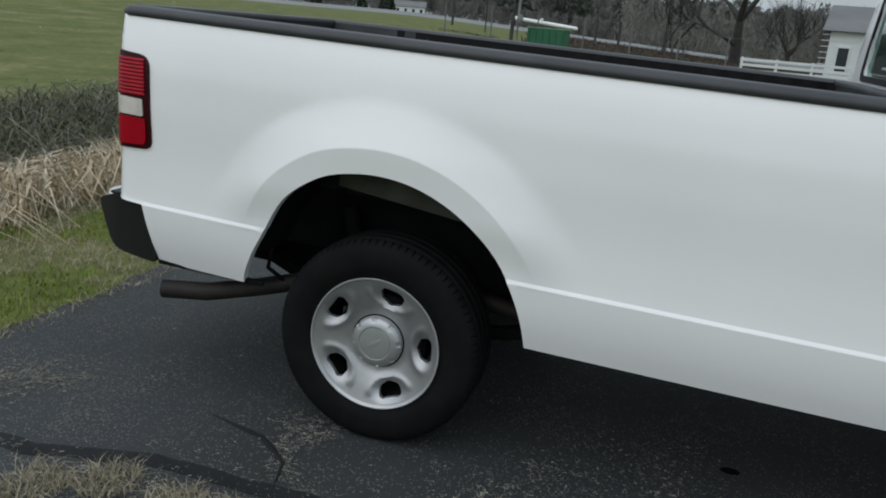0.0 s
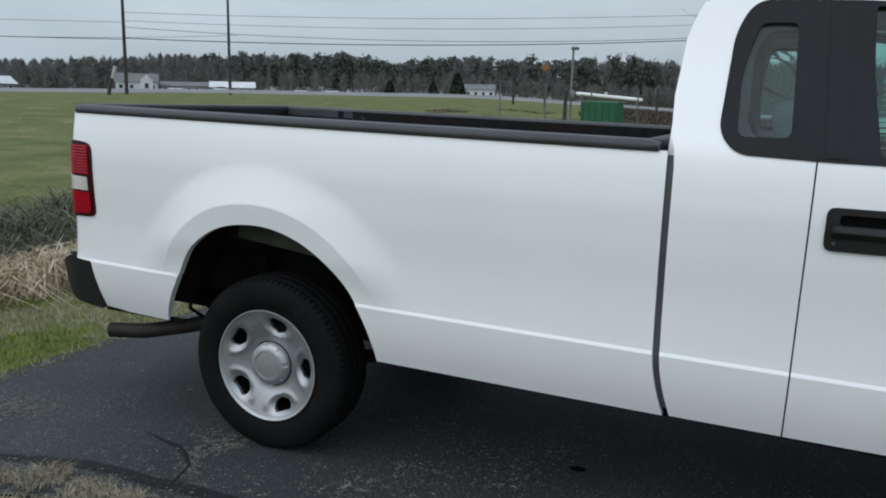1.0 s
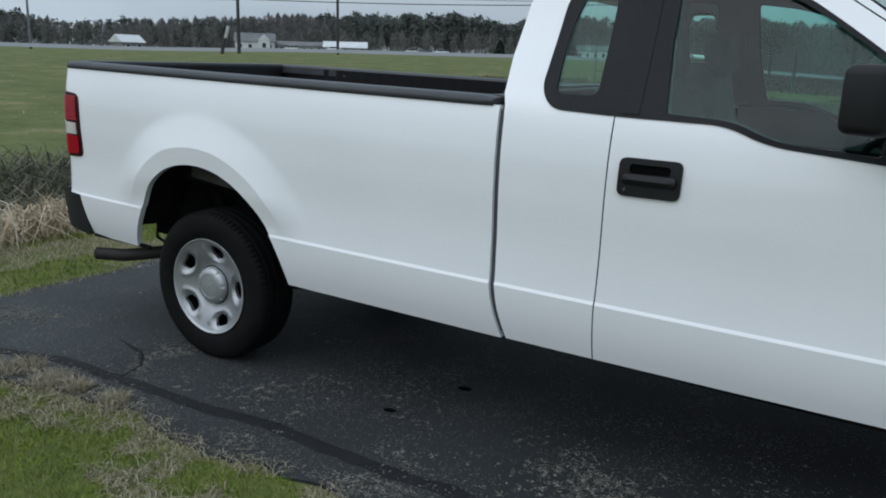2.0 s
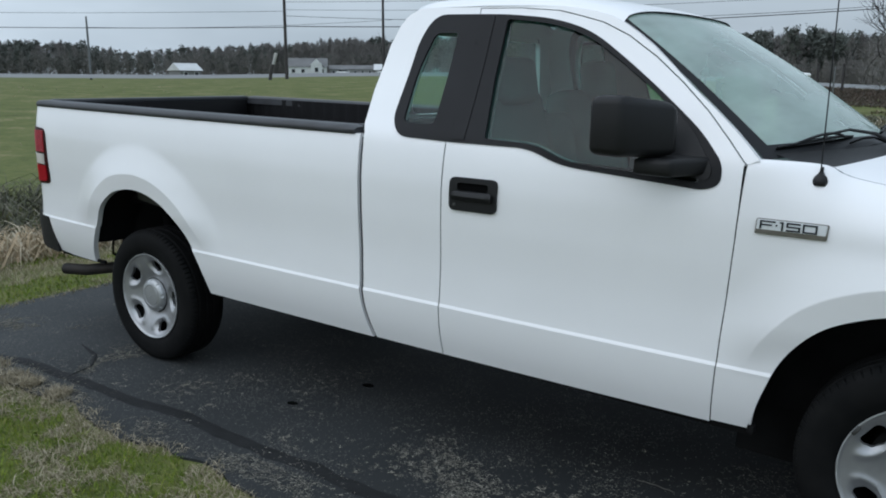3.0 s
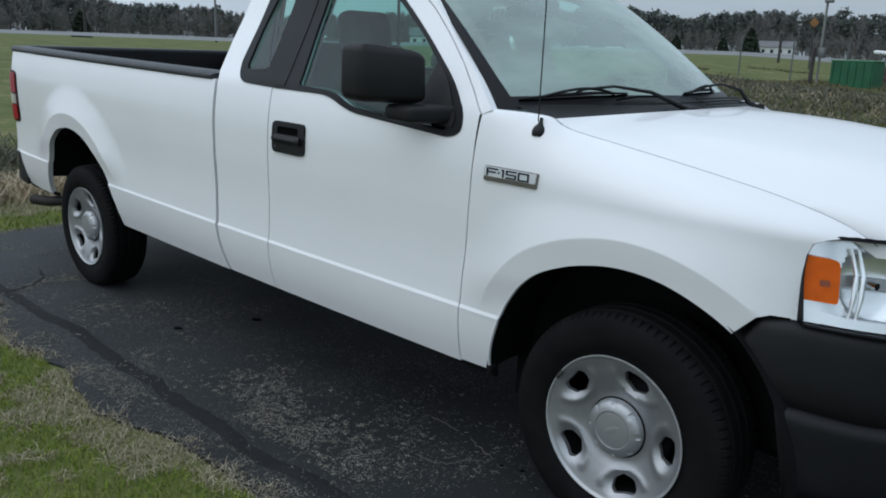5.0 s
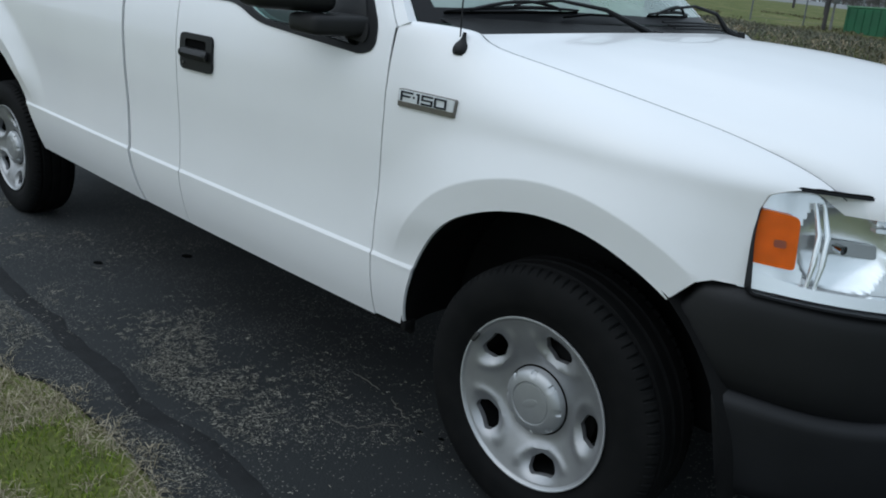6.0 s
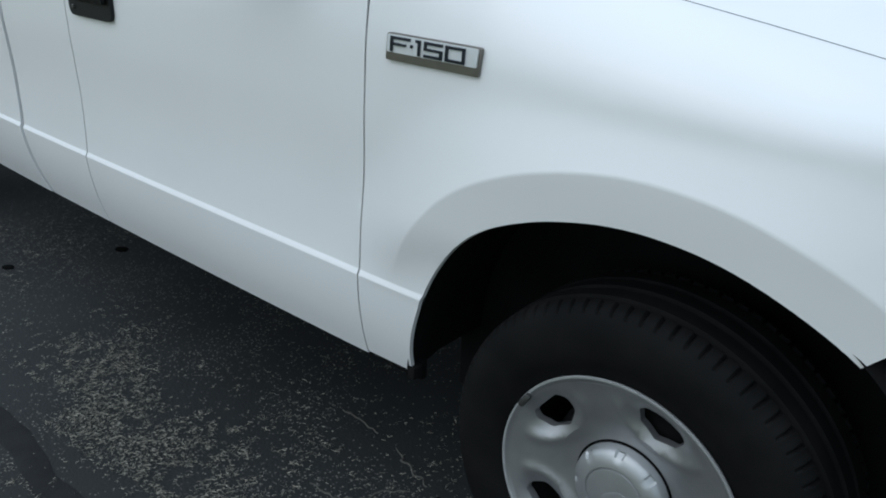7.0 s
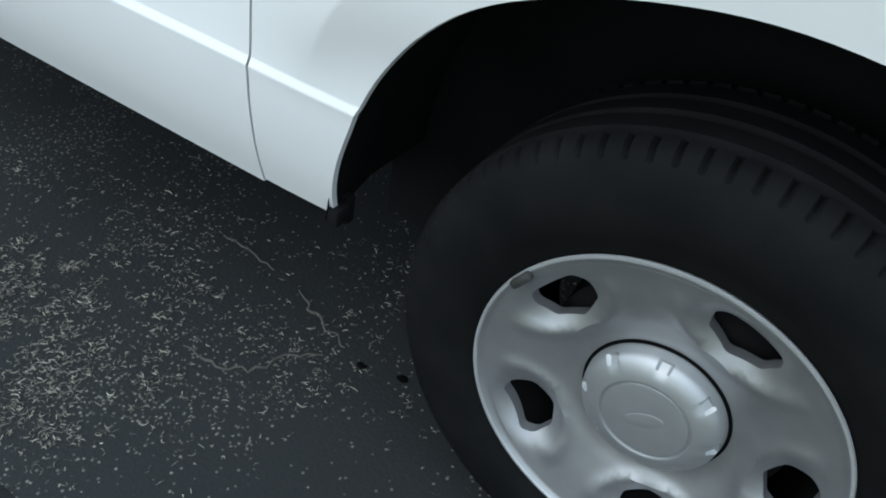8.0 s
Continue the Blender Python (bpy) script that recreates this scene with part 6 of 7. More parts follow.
# the open field
p = scatter(1200, (-46, 20, -4, 50), lambda x, y: ((x < -6.8 - 0.1 * y) | (y > 20.5)) & (clump(x, y, 0.25, 2) < 0.15) & (np.hypot(x - 2.5, y + 4) < 52), 43)
d = np.hypot(p[:, 0] - 2.5, p[:, 1] + 4)
blades("field_straw", STRAW, p, rng.uniform(0.04, 0.10, len(p)) * (0.7 + d / 60), rng.uniform(0.008, 0.014, len(p)) * (0.6 + d / 25), 1.2, "tan stalks scattered in the field", "grass", seed=44)
# grass between the truck and the far ditch
p = scatter(34000, (-4, 14, 1.4, 19.0), lambda x, y: (((y > 1.62) | (x < -1.95))) & (clump(x, y, 0.8, 8) > -0.4) & (x > -3.0 - 0.1 * y), 45)
blades("back_lawn", GREEN, p, rng.uniform(0.04, 0.09, len(p)), rng.uniform(0.006, 0.014, len(p)), 0.9, "green lawn beyond the truck", "grass", seed=46)


# litter: dry grass clippings and grit lying in patches on the asphalt
def litter(n, seed):
    rng = np.random.default_rng(seed)
    v, f = [], []
    while len(f) < n * 3:
        x, y = rng.uniform(-1.6, 4.6), rng.uniform(-1.55, -0.30)
        m = 1.15 * clump(x, y, 2.4, 40) + 0.6 * clump(x, y, 7, 41) + 0.75 * clump(x, y, 30, 42) + 0.2 * math.exp(-(((x - 2.7) / 0.5) ** 2)) + (0.18 * math.exp(-(((y + 1.12) / 0.16) ** 2)) if x > 2.2 else 0.0)
        sparse = max(0.9 if y > -0.78 else 0.55 if y > -0.92 else 0.3 if y < -1.22 else 0.0, 0.8 if x > 2.95 else 0.0)
        if m < rng.uniform(0.0 if x > 2.2 else 0.12, 0.66) or rng.uniform() < sparse or (abs(y + 1.34) < 0.07 and rng.uniform() < 0.9):
            continue
        a, ln, wd = rng.uniform(0, 6.28), rng.uniform(0.004, 0.011) + 0.010 * rng.uniform() ** 4, rng.uniform(0.0007, 0.0019)
        c, s_ = math.cos(a), math.sin(a)
        k = len(v)
        curl = rng.uniform(-0.45, 0.45) * ln
        for t, w_ in ((-0.5, 0.35), (-0.17, 1.0), (0.17, 1.0), (0.5, 0.35)):
            o = curl * (1 - 4 * t * t)
            for q, h in ((o - wd * w_ / 2, 0.0026), (o + wd * w_ / 2, 0.0026 + wd * 0.7)):
                v.append((x + t * ln * c - q * s_, y + t * ln * s_ + q * c, h))
        f += [(k + i, k + i + 2, k + i + 3, k + i + 1) for i in (0, 2, 4)]
    me = bpy.data.meshes.new("litter")
    me.from_pydata(v, [], f)
    me.materials.append(island_mat("dry_clippings", ((0.115, 0.108, 0.090), (0.28, 0.26, 0.21), (0.055, 0.053, 0.047), (0.15, 0.142, 0.117), (0.38, 0.36, 0.30), (0.080, 0.078, 0.070)), 0.9))
    tagged(new("grass_clippings", me), "dry grass clippings and grit lying on the asphalt", "litter", kind="stuff")


litter(25000, 77)


# ---- distance: road, poles, buildings, woods ----
def road():
    bm = bmesh.new()
    prev = None
    for k in range(141):
        b = -62 + 1.15 * k
        q = bear(b, 74 / max(0.30, math.cos(radians(b - 28)) ** 0.35))
        o = bear(b, 82 / max(0.30, math.cos(radians(b - 28)) ** 0.35))
        row = [bm.verts.new(q + Vector((0, 0, 0.14))), bm.verts.new(o + Vector((0, 0, 0.50)))]
        if prev:
            bm.faces.new((prev[0], row[0], row[1], prev[1]))
        prev = row
    bmesh.ops.recalc_face_normals(bm, faces=bm.faces[:])
    tagged(link("road", bm, ROADM), "pale grey country road beyond the field", "road", kind="structure")


road()


def pole(b, d, h, lean=0.0, r=0.15, arm=True, material=None):
    root = bear(b, d)
    t = thing("utility_pole", "tall weathered utility pole beside the road" if material is None else "slim pale pole beside the road", "utility pole", "poles along the road", Matrix.Translation(root))
    part("pole_shaft", tube([(0, 0, -0.5), (lean * h * 0.5, 0, h * 0.5), (lean * h, 0, h)], [r, r * 0.85, r * 0.65], 10), material or POLEW, t)
    if arm:
        m = pose(0, 0, 0, 0, 0, b + 20)
        bm = slab((2.4, 0.10, 0.12), (0, 0, h - 0.7), 0.01, 1)
        bm.transform(m)
        part("cross_arm", bm, POLEW, t)
        for q in (-1.1, -0.6, 0.6, 1.1):
            part("insulator", tube([m @ Vector((q, 0, h - 0.65)), m @ Vector((q, 0, h - 0.45))], [0.05, 0.035], 8), GALV, t)
    return root + Vector((lean * h, 0, h))


poles = [pole(65.5, 92, 9.0, 0.0, 0.16), pole(57.3, 86, 5.9, 0.0, 0.13, False, GALV), pole(44.6, 70, 9.5), pole(38.1, 84, 11.5), pole(4.5, 72, 11.0, 0.0), pole(-24, 80, 11.0)]
stub = thing("leaning_post", "short broken post leaning by the road with ivy", "post", m=Matrix.Translation(bear(45.7, 66)))
part("post_shaft", tube([(0, 0, -0.2), (0.10, 0.1, 0.8), (0.45, 0.35, 2.05)], [0.14, 0.13, 0.11], 8), POLEW, stub)
part("post_cap", tube([(0.25, 0.2, 1.2), (0.46, 0.36, 2.08)], 0.135, 8), mat("bleached_wood", (0.45, 0.45, 0.43), 0.9), stub)


def wire(a, b, sag, r=0.022):
    pts = [a.lerp(b, k / 16) - Vector((0, 0, sag * 4 * (k / 16) * (1 - k / 16))) for k in range(17)]
    tagged(link("overhead_wire", tube(pts, r, 5, False), WIREM), "thin dark overhead cable", "cable", "overhead cables")


def at_el(b, d, el):
    q = bear(b, d)
    return Vector((q.x, q.y, BASE.z + d * math.tan(radians(el))))


wire(at_el(80, 110, 3.0), at_el(44.6, 70, 3.55), 0.4, 0.03)
wire(at_el(44.6, 70, 3.62), at_el(5.5, 72, 4.35), 0.5, 0.035)
wire(at_el(5.5, 72, 4.35), at_el(-30, 80, 4.6), 0.5, 0.03)
wire(at_el(44.6, 70, 4.3), at_el(5.5, 72, 4.5), 0.7, 0.02)
wire(at_el(44.6, 70, 4.7), at_el(5.5, 72, 5.3), 0.5, 0.016)
wire(at_el(44.6, 70, 5.2), at_el(5.5, 72, 5.9), 0.4, 0.016)
wire(at_el(80, 110, 3.6), at_el(44.6, 70, 4.6), 0.4, 0.016)
wire(at_el(57.3, 86, 3.3), at_el(37.5, 84, 4.1), 0.3, 0.018)


def house(name, label, b0, b1, d, wall_h, roof_h, door=False, wall=None, rows=3, depth=7.0, roof=None):
    """A plain building with a gable roof, windows with frames, seen along the bearings b0 to b1."""
    a, c = bear(b0, d), bear(b1, d)
    w = (c - a).to_2d().length
    t = thing(name, label, "house", m=Matrix.Translation((a + c) / 2) @ pose(0, 0, 0, 0, 0, math.degrees(math.atan2((c - a).y, (c - a).x))))
    part("wall", slab((w, depth, wall_h + 0.6), (0, depth / 2, wall_h / 2 - 0.3), 0.02, 1), wall or SIDING, t)
    bm = bmesh.new()
    o = 0.35
    vs = [bm.verts.new(q) for q in ((-w / 2 - o, -o, wall_h), (w / 2 + o, -o, wall_h), (w / 2 + o, depth + o, wall_h), (-w / 2 - o, depth + o, wall_h), (-w / 2 - o, depth / 2, wall_h + roof_h), (w / 2 + o, depth / 2, wall_h + roof_h))]
    for f in ((0, 1, 5, 4), (2, 3, 4, 5), (0, 4, 3), (1, 2, 5), (0, 3, 2, 1)):
        bm.faces.new([vs[k] for k in f])
    part("roof", bm, roof or ROOFG, t, smooth=False)
    for k in range(rows):
        x = -w / 2 + w * (k + 0.5) / rows
        fr = part("window", slab((w / rows * 0.42, 0.10, wall_h * 0.48), (x, -0.03, wall_h * 0.52), 0.02, 1), SIDING, t)
        part("pane", slab((w / rows * 0.34, 0.06, wall_h * 0.40), (x, -0.06, wall_h * 0.52), 0.01, 1), WINDK, fr)
    return t


house("farmhouse", "white house with a grey gable roof across the road", 45.2, 42.6, 250, 2.5, 2.6, rows=4)
fh = bpy.data.objects["farmhouse"]
part("gable_wall", slab((3.4, 1.6, 3.2), (2.6, -0.5, 1.5), 0.02, 1), SIDING, fh)
gb_ = bmesh.new()
vs_ = [gb_.verts.new(q) for q in ((0.7, -1.4, 3.0), (4.5, -1.4, 3.0), (2.6, -1.4, 4.8), (0.7, 3.0, 3.0), (4.5, 3.0, 3.0), (2.6, 3.0, 4.8))]
for f_ in ((0, 1, 2), (0, 2, 5, 3), (1, 4, 5, 2), (3, 5, 4)):
    gb_.faces.new([vs_[k] for k in f_])
part("gable_roof", gb_, SIDING, fh, smooth=False)
part("gable_window", slab((1.0, 0.08, 1.3), (2.6, -1.34, 1.6), 0.01, 1), WINDK, fh)
house("long_building", "long low pale building with a grey roof", 42.4, 39.4, 255, 1.6, 1.3, wall=mat("grey_siding", (0.25, 0.26, 0.26), 0.8), rows=6)
house("long_building", "long low white building with a pale metal roof", 39.3, 36.4, 250, 1.3, 1.8, wall=mat("pale_siding", (0.30, 0.31, 0.31), 0.8), rows=5, roof=TINROOF)
house("roadside_shed", "small roadside shed with a bright tin roof", 52.4, 50.7, 210, 1.6, 1.8, rows=2, depth=4.5, wall=mat("shed_grey", (0.20, 0.205, 0.205), 0.8), roof=TINROOF)
shed = bpy.data.objects["roadside_shed"]
shed.matrix_world = shed.matrix_world @ pose(0, 0, 0, 0, 0, 38)
house("white_house", "pale house between the trees across the road", 22.0, 19.9, 245, 2.3, 1.7, rows=4)
# neighbouring white house beyond the truck with a rail fence
nh = house("white_house", "white clapboard house with tall windows", -4.4, -15.2, 42, 2.55, 1.3, rows=6)
for k in range(9):
    part("clapboard", slab((nh.children[0].dimensions.x * 0.998, 0.02, 0.03), (0, -0.012, 0.3 + 0.26 * k), 0, 1), SIDING, nh)


def rail_fence(b0, b1, d):
    a, c = bear(b0, d), bear(b1, d)
    w = (c - a).to_2d().length
    t = thing("rail_fence", "white wooden rail fence", "fence", m=Matrix.Translation(a) @ pose(0, 0, 0, 0, 0, math.degrees(math.atan2((c - a).y, (c - a).x))))
    for k in range(int(w / 1.5) + 2):
        part("post", slab((0.12, 0.12, 1.0), (k * 1.5, 0, 0.45), 0.01, 1), SIDING, t)
    for z in (0.38, 0.62, 0.86):
        part("rail", slab((1.5 * (int(w / 1.5) + 1), 0.05, 0.12), (0.75 * (int(w / 1.5) + 1), -0.07, z), 0.008, 1), SIDING, t)


rail_fence(0.5, -5.7, 41)


def dumpster():
    a, c = bear(14.5, 39), bear(12.1, 39)
    t = thing("dumpster", "dark green steel dumpster box by the fence", "dumpster", m=Matrix.Translation((a + c) / 2) @ pose(0, 0, 0, 0, 0, math.degrees(math.atan2((c - a).y, (c - a).x)) - 14))
    bm = slab((1.72, 1.4, 1.10), (0, 0.70, 0.50), 0.03, 1)
    part("body", bm, DUMP, t)
    part("lid", slab((1.80, 1.46, 0.06), (0, 0.71, 1.075), 0.015, 1), mat("pale_green_lid", (0.10, 0.24, 0.13), 0.5), t)
    for k in range(6):
        part("stiffener", slab((0.05, 0.05, 0.95), (-0.76 + 0.304 * k, -0.02, 0.52), 0.01, 1), DUMP, t)


dumpster()


def tank():
    a, c = at_el(14.5, 97, 0.50), at_el(10.0, 97, 0.12)
    w = (c - a).length
    t = thing("gas_tank", "long white horizontal gas tank on stands", "gas tank", m=Matrix.Translation(a) @ pose(0, 0, 0, 0, math.degrees(math.asin((a - c).z / w)), math.degrees(math.atan2((c - a).y, (c - a).x))))
    prof = [(0.0, 0.05), (0.05, 0.13), (0.14, 0.19), (0.30, 0.21)] + [(w - 0.30, 0.21), (w - 0.14, 0.19), (w - 0.05, 0.13), (w, 0.05)]
    part("shell", tube([(x, 0, 0.45) for x, r in prof], [r for x, r in prof], 20), TANK, t)
    for x in (0.7, w - 0.7):
        part("stand", slab((0.15, 0.5, 2.4), (x, 0, -0.8), 0.01, 1), GALV, t)
    part("dome", tube([(w * 0.45, 0, 0.66), (w * 0.45, 0, 0.92)], 0.18, 12), TANK, t)


tank()


def chain_fence():
    t = thing("chain_fence", "galvanised posts of a wire fence beyond the ditch", "fence", m=Matrix.Translation(bear(20, 40)))
    for k in range(11):
        q = bear(20 - 3.1 * k, 40 + 0.4 * k) - bear(20, 40)
        part("fence_post", tube([q + Vector((0, 0, -0.2)), q + Vector((0, 0, 1.75))], 0.035, 8), GALV, t)
    for z in (0.15, 1.72):
        pts = [bear(20 - 3.1 * k, 40 + 0.4 * k) - bear(20, 40) + Vector((0, 0, z)) for k in range(11)]
        part("fence_rail", tube(pts, 0.006, 6, False), GALV, t)
    return t


chain_fence()
sg = thing("road_sign", "yellow diamond road sign on a post", "road sign", m=Matrix.Translation(bear(16.8, 54)))
part("sign_post", tube([(0, 0, 0), (0, 0, 2.9)], 0.045, 8), POLEW, sg)
part("sign_plate", slab((0.40, 0.04, 0.40), (0, -0.06, 2.65), 0.02, 1, pose(0, 0, 0, 0, 45, 0)), SIGNM, sg)
lp = thing("service_pole", "pale pole with a meter box by the dumpster", "utility pole", m=Matrix.Translation(bear(15.2, 39)))
part("service_shaft", tube([(0, 0, -0.2), (0.0, 0, 1.7), (0.02, 0, 3.5)], [0.065, 0.058, 0.05], 8), mat("pale_pole_wood", (0.20, 0.20, 0.19), 0.9), lp)
part("meter_box", slab((0.24, 0.18, 0.42), (0.10, -0.11, 1.3), 0.03), GALV, lp)
part("yard_lamp", slab((0.35, 0.2, 0.14), (0.12, -0.1, 3.4), 0.04), GALV, lp)
part("short_post", tube([(-0.25, -0.1, -0.2), (-0.22, -0.1, 1.5)], 0.09, 8), POLEW, lp)
for b, d in ((18.9, 60), (7.7, 62), (9.2, 64)):
    st = thing("marker_post", "weathered wooden post in the grass", "post", "roadside posts", Matrix.Translation(bear(b, d)))
    part("post_shaft", tube([(0, 0, -0.2), (0, 0, 1.9)], 0.09, 8), POLEW, st)


# ---- trees ----
def tris(name, material, v, f, label, category, parent=None):
    me = bpy.data.meshes.new(name)
    me.from_pydata(v, [], f)
    me.materials.append(material)
    ob = new(name, me)
    if parent is None:
        tagged(ob, label, category, kind="stuff")
    else:
        ob.parent = parent
    return ob


def woods(name, material, label, places, seed, pine):
    """Many far trees in one mesh: trunks, and crowns of small clumped needles or of fine upswept twigs."""
    rng = np.random.default_rng(seed)
    vs, fs, base = [], [], 0
    for x, y, z, h in places:
        r = 0.011 * h
        a = np.array([0, 2.1, 4.2])
        trunk = np.concatenate([np.stack([x + rr * np.cos(a), y + rr * np.sin(a), np.full(3, z + zz)], -1) for zz, rr in ((-1, r), (h * 0.9, r * 0.25))])
        n = 330 if h > 9 else 150
        if pine:
            # needles gathered in lumps round an uneven crown
            m = 16
            q = rng.uniform(0.0, 1, m)
            lo = rng.uniform(0.15, 0.45)
            wide = h * rng.uniform(0.13, 0.22)
            rad, a = wide * (1.05 - 0.75 * q) * np.sqrt(rng.uniform(0.05, 1, m)), rng.uniform(0, 6.28, m)
            mid = np.stack([rad * np.cos(a), rad * np.sin(a), h * (lo + (1 - lo) * q * 0.96)], -1)
            c = mid[rng.integers(0, m, n)] + rng.normal(0, 1, (n, 3)) * np.array([0.050, 0.050, 0.030]) * h
            u, w = rng.normal(0, h * 0.020, (n, 3)), rng.normal(0, h * 0.018, (n, 3))
        else:
            # fine twigs that sweep up and out from the limbs
            q = rng.uniform(0, 1, n) ** 0.8
            a = rng.uniform(0, 6.28, n)
            wide = h * rng.uniform(0.18, 0.28)
            rad = wide * np.sin(np.pi * np.minimum(1, 0.18 + 0.82 * q)).clip(0) ** 0.6 * np.sqrt(rng.uniform(0, 1, n))
            c = np.stack([rad * np.cos(a), rad * np.sin(a), h * (0.06 + 0.90 * q) + rng.normal(0, 0.02 * h, n)], -1)
            out = np.stack([0.7 * np.cos(a) * (rad / wide), 0.7 * np.sin(a) * (rad / wide), np.ones(n)], -1) + rng.normal(0, 0.30, (n, 3))
            u = out * h * rng.uniform(0.025, 0.065, n)[:, None]
            w = rng.normal(0, h * 0.0075, (n, 3))
        c = c + np.array([x, y, z])
        leaf = np.stack([c - u - w, c - u * 0.8 + w, c + u], 1).reshape(-1, 3)
        k = base + 6 + 3 * np.arange(n)[:, None]
        fs.append(base + np.array([[0, 1, 4], [0, 4, 3], [1, 2, 5], [1, 5, 4], [2, 0, 3], [2, 3, 5]]))
        fs.append(k + [0, 1, 2])
        vs += [trunk, leaf]
        base += 6 + 3 * n
    tris(name, material, np.concatenate(vs), np.concatenate(fs).tolist(), label, "woods")


rng = np.random.default_rng(9)
ridge = spline((-45, -10, 1, 7, 12, 16.5, 18.5, 23, 27, 30, 38, 41, 45, 50, 52.5, 55, 60, 63, 67, 72, 80, 110), (2.8, 2.9, 3.0, 3.1, 3.45, 3.05, 3.15, 3.2, 2.75, 3.25, 3.0, 2.95, 2.55, 2.3, 2.25, 1.95, 2.5, 2.4, 2.75, 2.8, 2.6, 2.4))
pines, bares, brush = [], [], []
for k in range(1700):
    b = rng.uniform(-32, 84)
    d = rng.uniform(290, 350)
    q = bear(b, d)
    h = (BASE.z + d * math.tan(radians(ridge(b)))) - q.z
    piney = noise.noise((b * 0.13, 3, 0)) + 0.25 * rng.normal() + (0.35 if 8 < b < 36 else -0.05)
    (pines if piney > 0.05 else bares).append((q.x, q.y, q.z, h * (rng.uniform(0.78, 0.98) if rng.uniform() < 0.9 else rng.uniform(0.95, 1.06))))
for k in range(1000):
    b = rng.uniform(-32, 84)
    q = bear(b, rng.uniform(280, 292))
    brush.append((q.x, q.y, q.z, rng.uniform(4.0, 8.5)))
woods("far_pine_woods", PINE, "pine woods along the horizon, green greyed with painted haze", pines, 51, True)
woods("far_bare_woods", BARE, "leafless woods along the horizon, grey-brown paled with painted haze", bares, 52, False)
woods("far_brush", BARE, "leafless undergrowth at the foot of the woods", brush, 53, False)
woods("far_dark_brush", PINE, "undergrowth at the foot of the woods, green greyed with painted haze", [(x + 3, y + 14, z, h * 0.95) for x, y, z, h in brush], 54, True)


thicket = []
for k in range(130):
    b = rng.uniform(-14, 7)
    q = bear(b, rng.uniform(115, 150))
    thicket.append((q.x, q.y, q.z, rng.uniform(5.5, 9.0)))
woods("roadside_thicket", BARE, "leafless thicket beyond the road, grey paled with painted haze", thicket, 55, False)


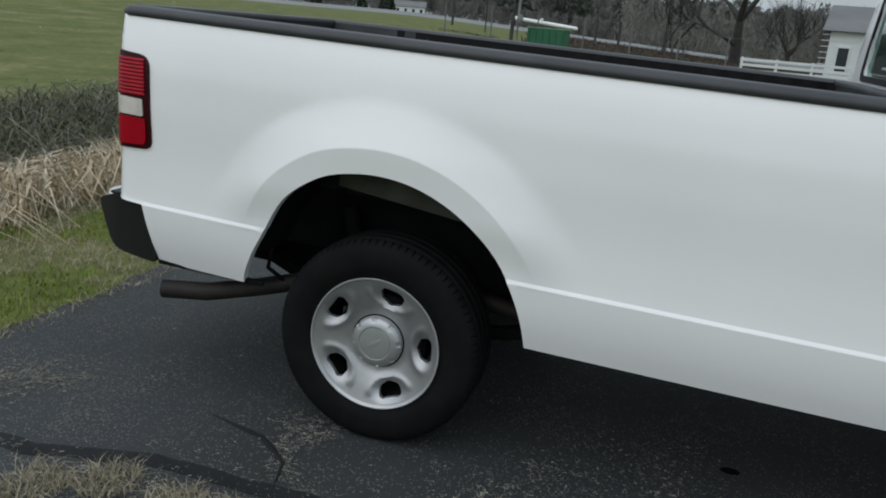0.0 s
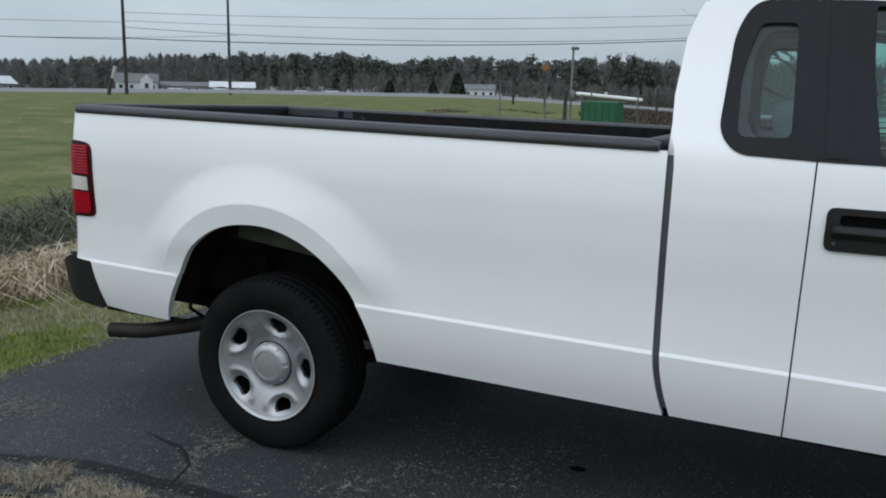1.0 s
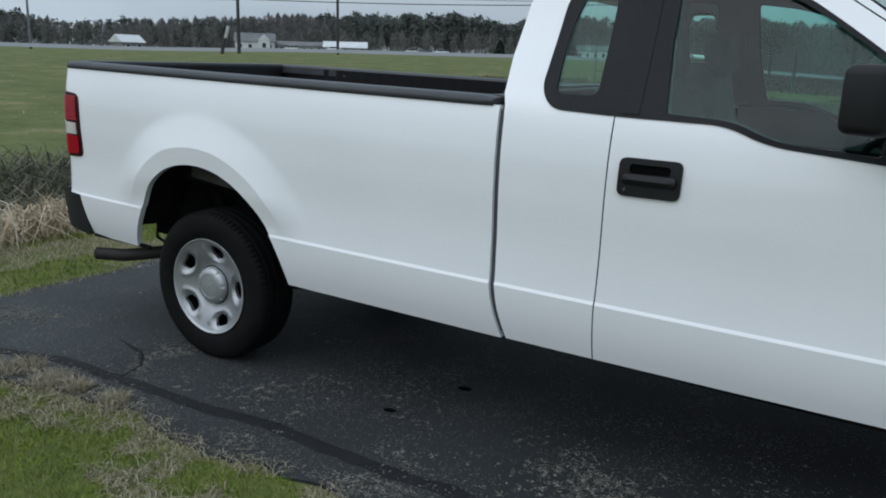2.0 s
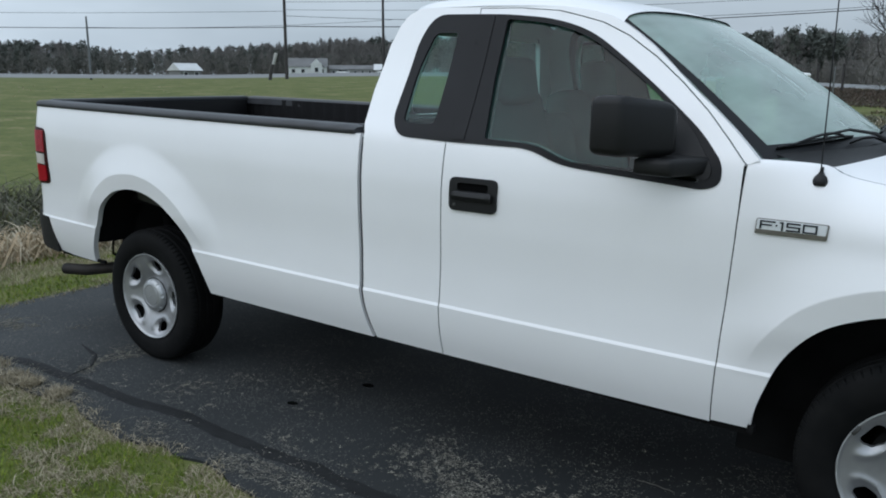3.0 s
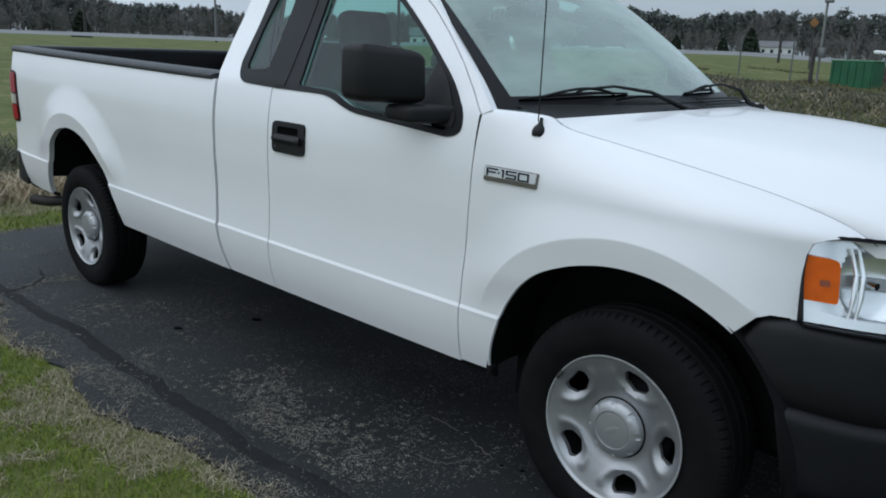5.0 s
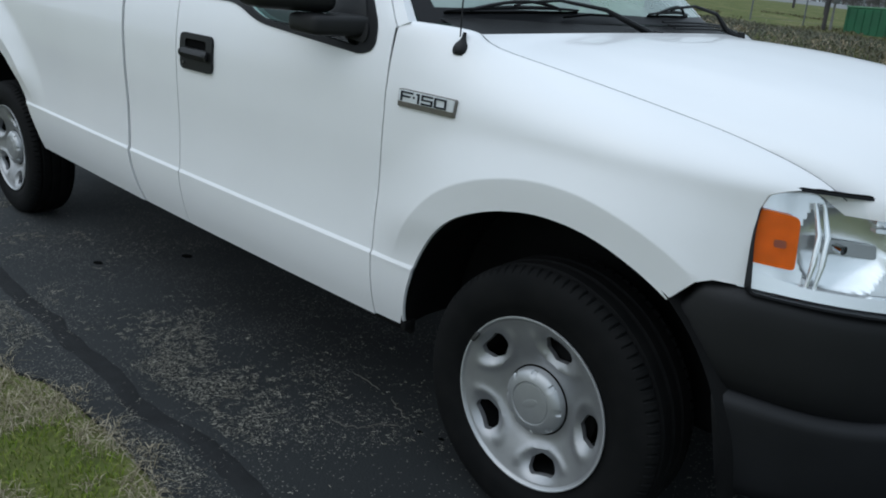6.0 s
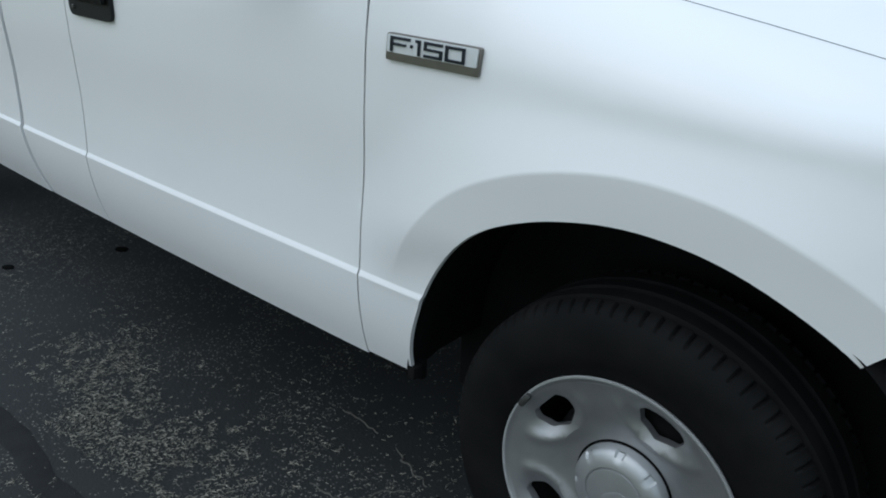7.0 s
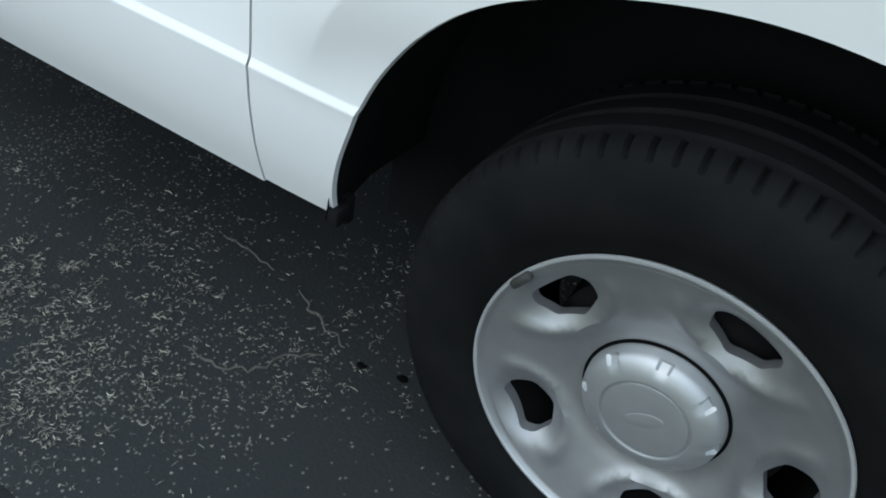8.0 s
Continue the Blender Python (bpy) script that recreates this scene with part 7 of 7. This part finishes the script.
def leafless_tree(b, d, h, seed):
    """A bare tree: trunk, limbs and twigs, forked again and again."""
    rng = np.random.default_rng(seed)
    t = thing("bare_tree", "large leafless tree with spreading limbs beyond the field", "tree", "bare trees", Matrix.Translation(bear(b, d)))
    bms = {"trunk": [], "limb": [], "twig": []}

    def grow(p, dr, ln, r, level):
        pts, q, dd = [p], p, dr
        for _ in range(4):
            dd = (dd + Vector(rng.normal(0, 0.13, 3)) + Vector((0, 0, 0.06))).normalized()
            q = q + dd * ln / 4
            pts.append(q)
        bms["trunk" if level == 0 else "limb" if level < 3 else "twig"].append((pts, [r * (1 - 0.11 * k) for k in range(5)], 8 if level < 2 else 4 if level < 4 else 3))
        if level == 5:
            return
        for k in range((6, 4, 4, 4, 3)[level]):
            at = pts[rng.integers(2, 5)] if k else pts[4]
            away = Vector(rng.normal(0, 1, 3)).normalized()
            if level == 0:
                turn = 2 * math.pi * (k + rng.uniform(-0.3, 0.3)) / 6
                nd = Vector((math.cos(turn), math.sin(turn), rng.uniform(0.35, 1.3))).normalized()
            else:
                nd = (dd * 0.75 + away * 0.75 + Vector((0, 0, 0.10))).normalized()
            grow(at, nd, ln * rng.uniform(0.6, 0.82) * (1.55 if level == 0 else 1), r * rng.uniform(0.45, 0.62), level + 1)

    grow(Vector((0, 0, -0.3)), Vector((0, 0, 1)), h * 0.17, h * 0.022, 0)
    for nm, rows in bms.items():
        v, f = [], []
        for pts, rs, sides in rows:
            k0 = len(v)
            for p_, r_ in zip(pts, rs):
                for i in range(sides):
                    a = 2 * math.pi * i / sides
                    v.append((p_.x + r_ * math.cos(a), p_.y + r_ * math.sin(a), p_.z + r_ * 0.3 * math.sin(a)))
            for j in range(4):
                for i in range(sides):
                    i2 = (i + 1) % sides
                    f.append((k0 + j * sides + i, k0 + j * sides + i2, k0 + (j + 1) * sides + i2, k0 + (j + 1) * sides + i))
        tris(nm, BARK, v, f, "", "", t)
    return t


leafless_tree(0.3, 58, 19.0, 4)
leafless_tree(-3.5, 92, 12.5, 5)
leafless_tree(-9, 96, 13, 6)


def shrub(b, d, h, seed, label="dark evergreen shrub beside the road"):
    rng = np.random.default_rng(seed)
    t = thing("evergreen", label, "shrub", "roadside evergreens", Matrix.Translation(bear(b, d)))
    part("trunk", tube([(0, 0, -0.3), (0, 0, h * 0.8)], [0.09, 0.03], 6), BARK, t)
    v, f = [], []
    for _ in range(700):
        q = rng.uniform(0, 1) ** 1.3
        rad = h * 0.42 * (1 - q) ** 0.6 * (0.55 + 0.45 * math.sqrt(rng.uniform(0, 1)))
        a = rng.uniform(0, 6.28)
        c = np.array([rad * math.cos(a), rad * math.sin(a), h * q])
        u, w = rng.normal(0, 1, 3) * h * 0.05, rng.normal(0, 1, 3) * h * 0.03
        k = len(v)
        v += [tuple(c - u), tuple(c + w), tuple(c + u), tuple(c - w)]
        f += [(k, k + 1, k + 2), (k, k + 2, k + 3)]
    tris("crown", SHRUB, v, f, "", "", t)


shrub(65.8, 96, 2.7, 1)
shrub(22.5, 232, 6.5, 2, "dark conifer by the pale house")
shrub(24.2, 240, 4.2, 3, "small dark conifer across the road")
shrub(27.2, 245, 4.5, 4, "small dark conifer across the road")
# things parked far off along the road, a few pale specks
for k, (b, d, w) in enumerate(((31.2, 240, 4.0), (33.3, 250, 3.4), (38.6, 245, 4.2), (41.5, 247, 4.0))):
    cv_ = thing("parked_car", "pale car parked far off by the buildings", "car", "far parked cars", Matrix.Translation(bear(b, d)))
    part("body", slab((w, 1.7, 0.75), (0, 0, 0.6), 0.15, 2), SIDING, cv_)
    part("cabin", slab((w * 0.55, 1.5, 0.55), (0, 0, 1.2), 0.2, 2), WINDK, cv_)
    for q in (-0.3, 0.3):
        part("wheel", tube([(w * q, -0.88, 0.32), (w * q, -0.70, 0.32)], 0.32, 14), TYRE, cv_)
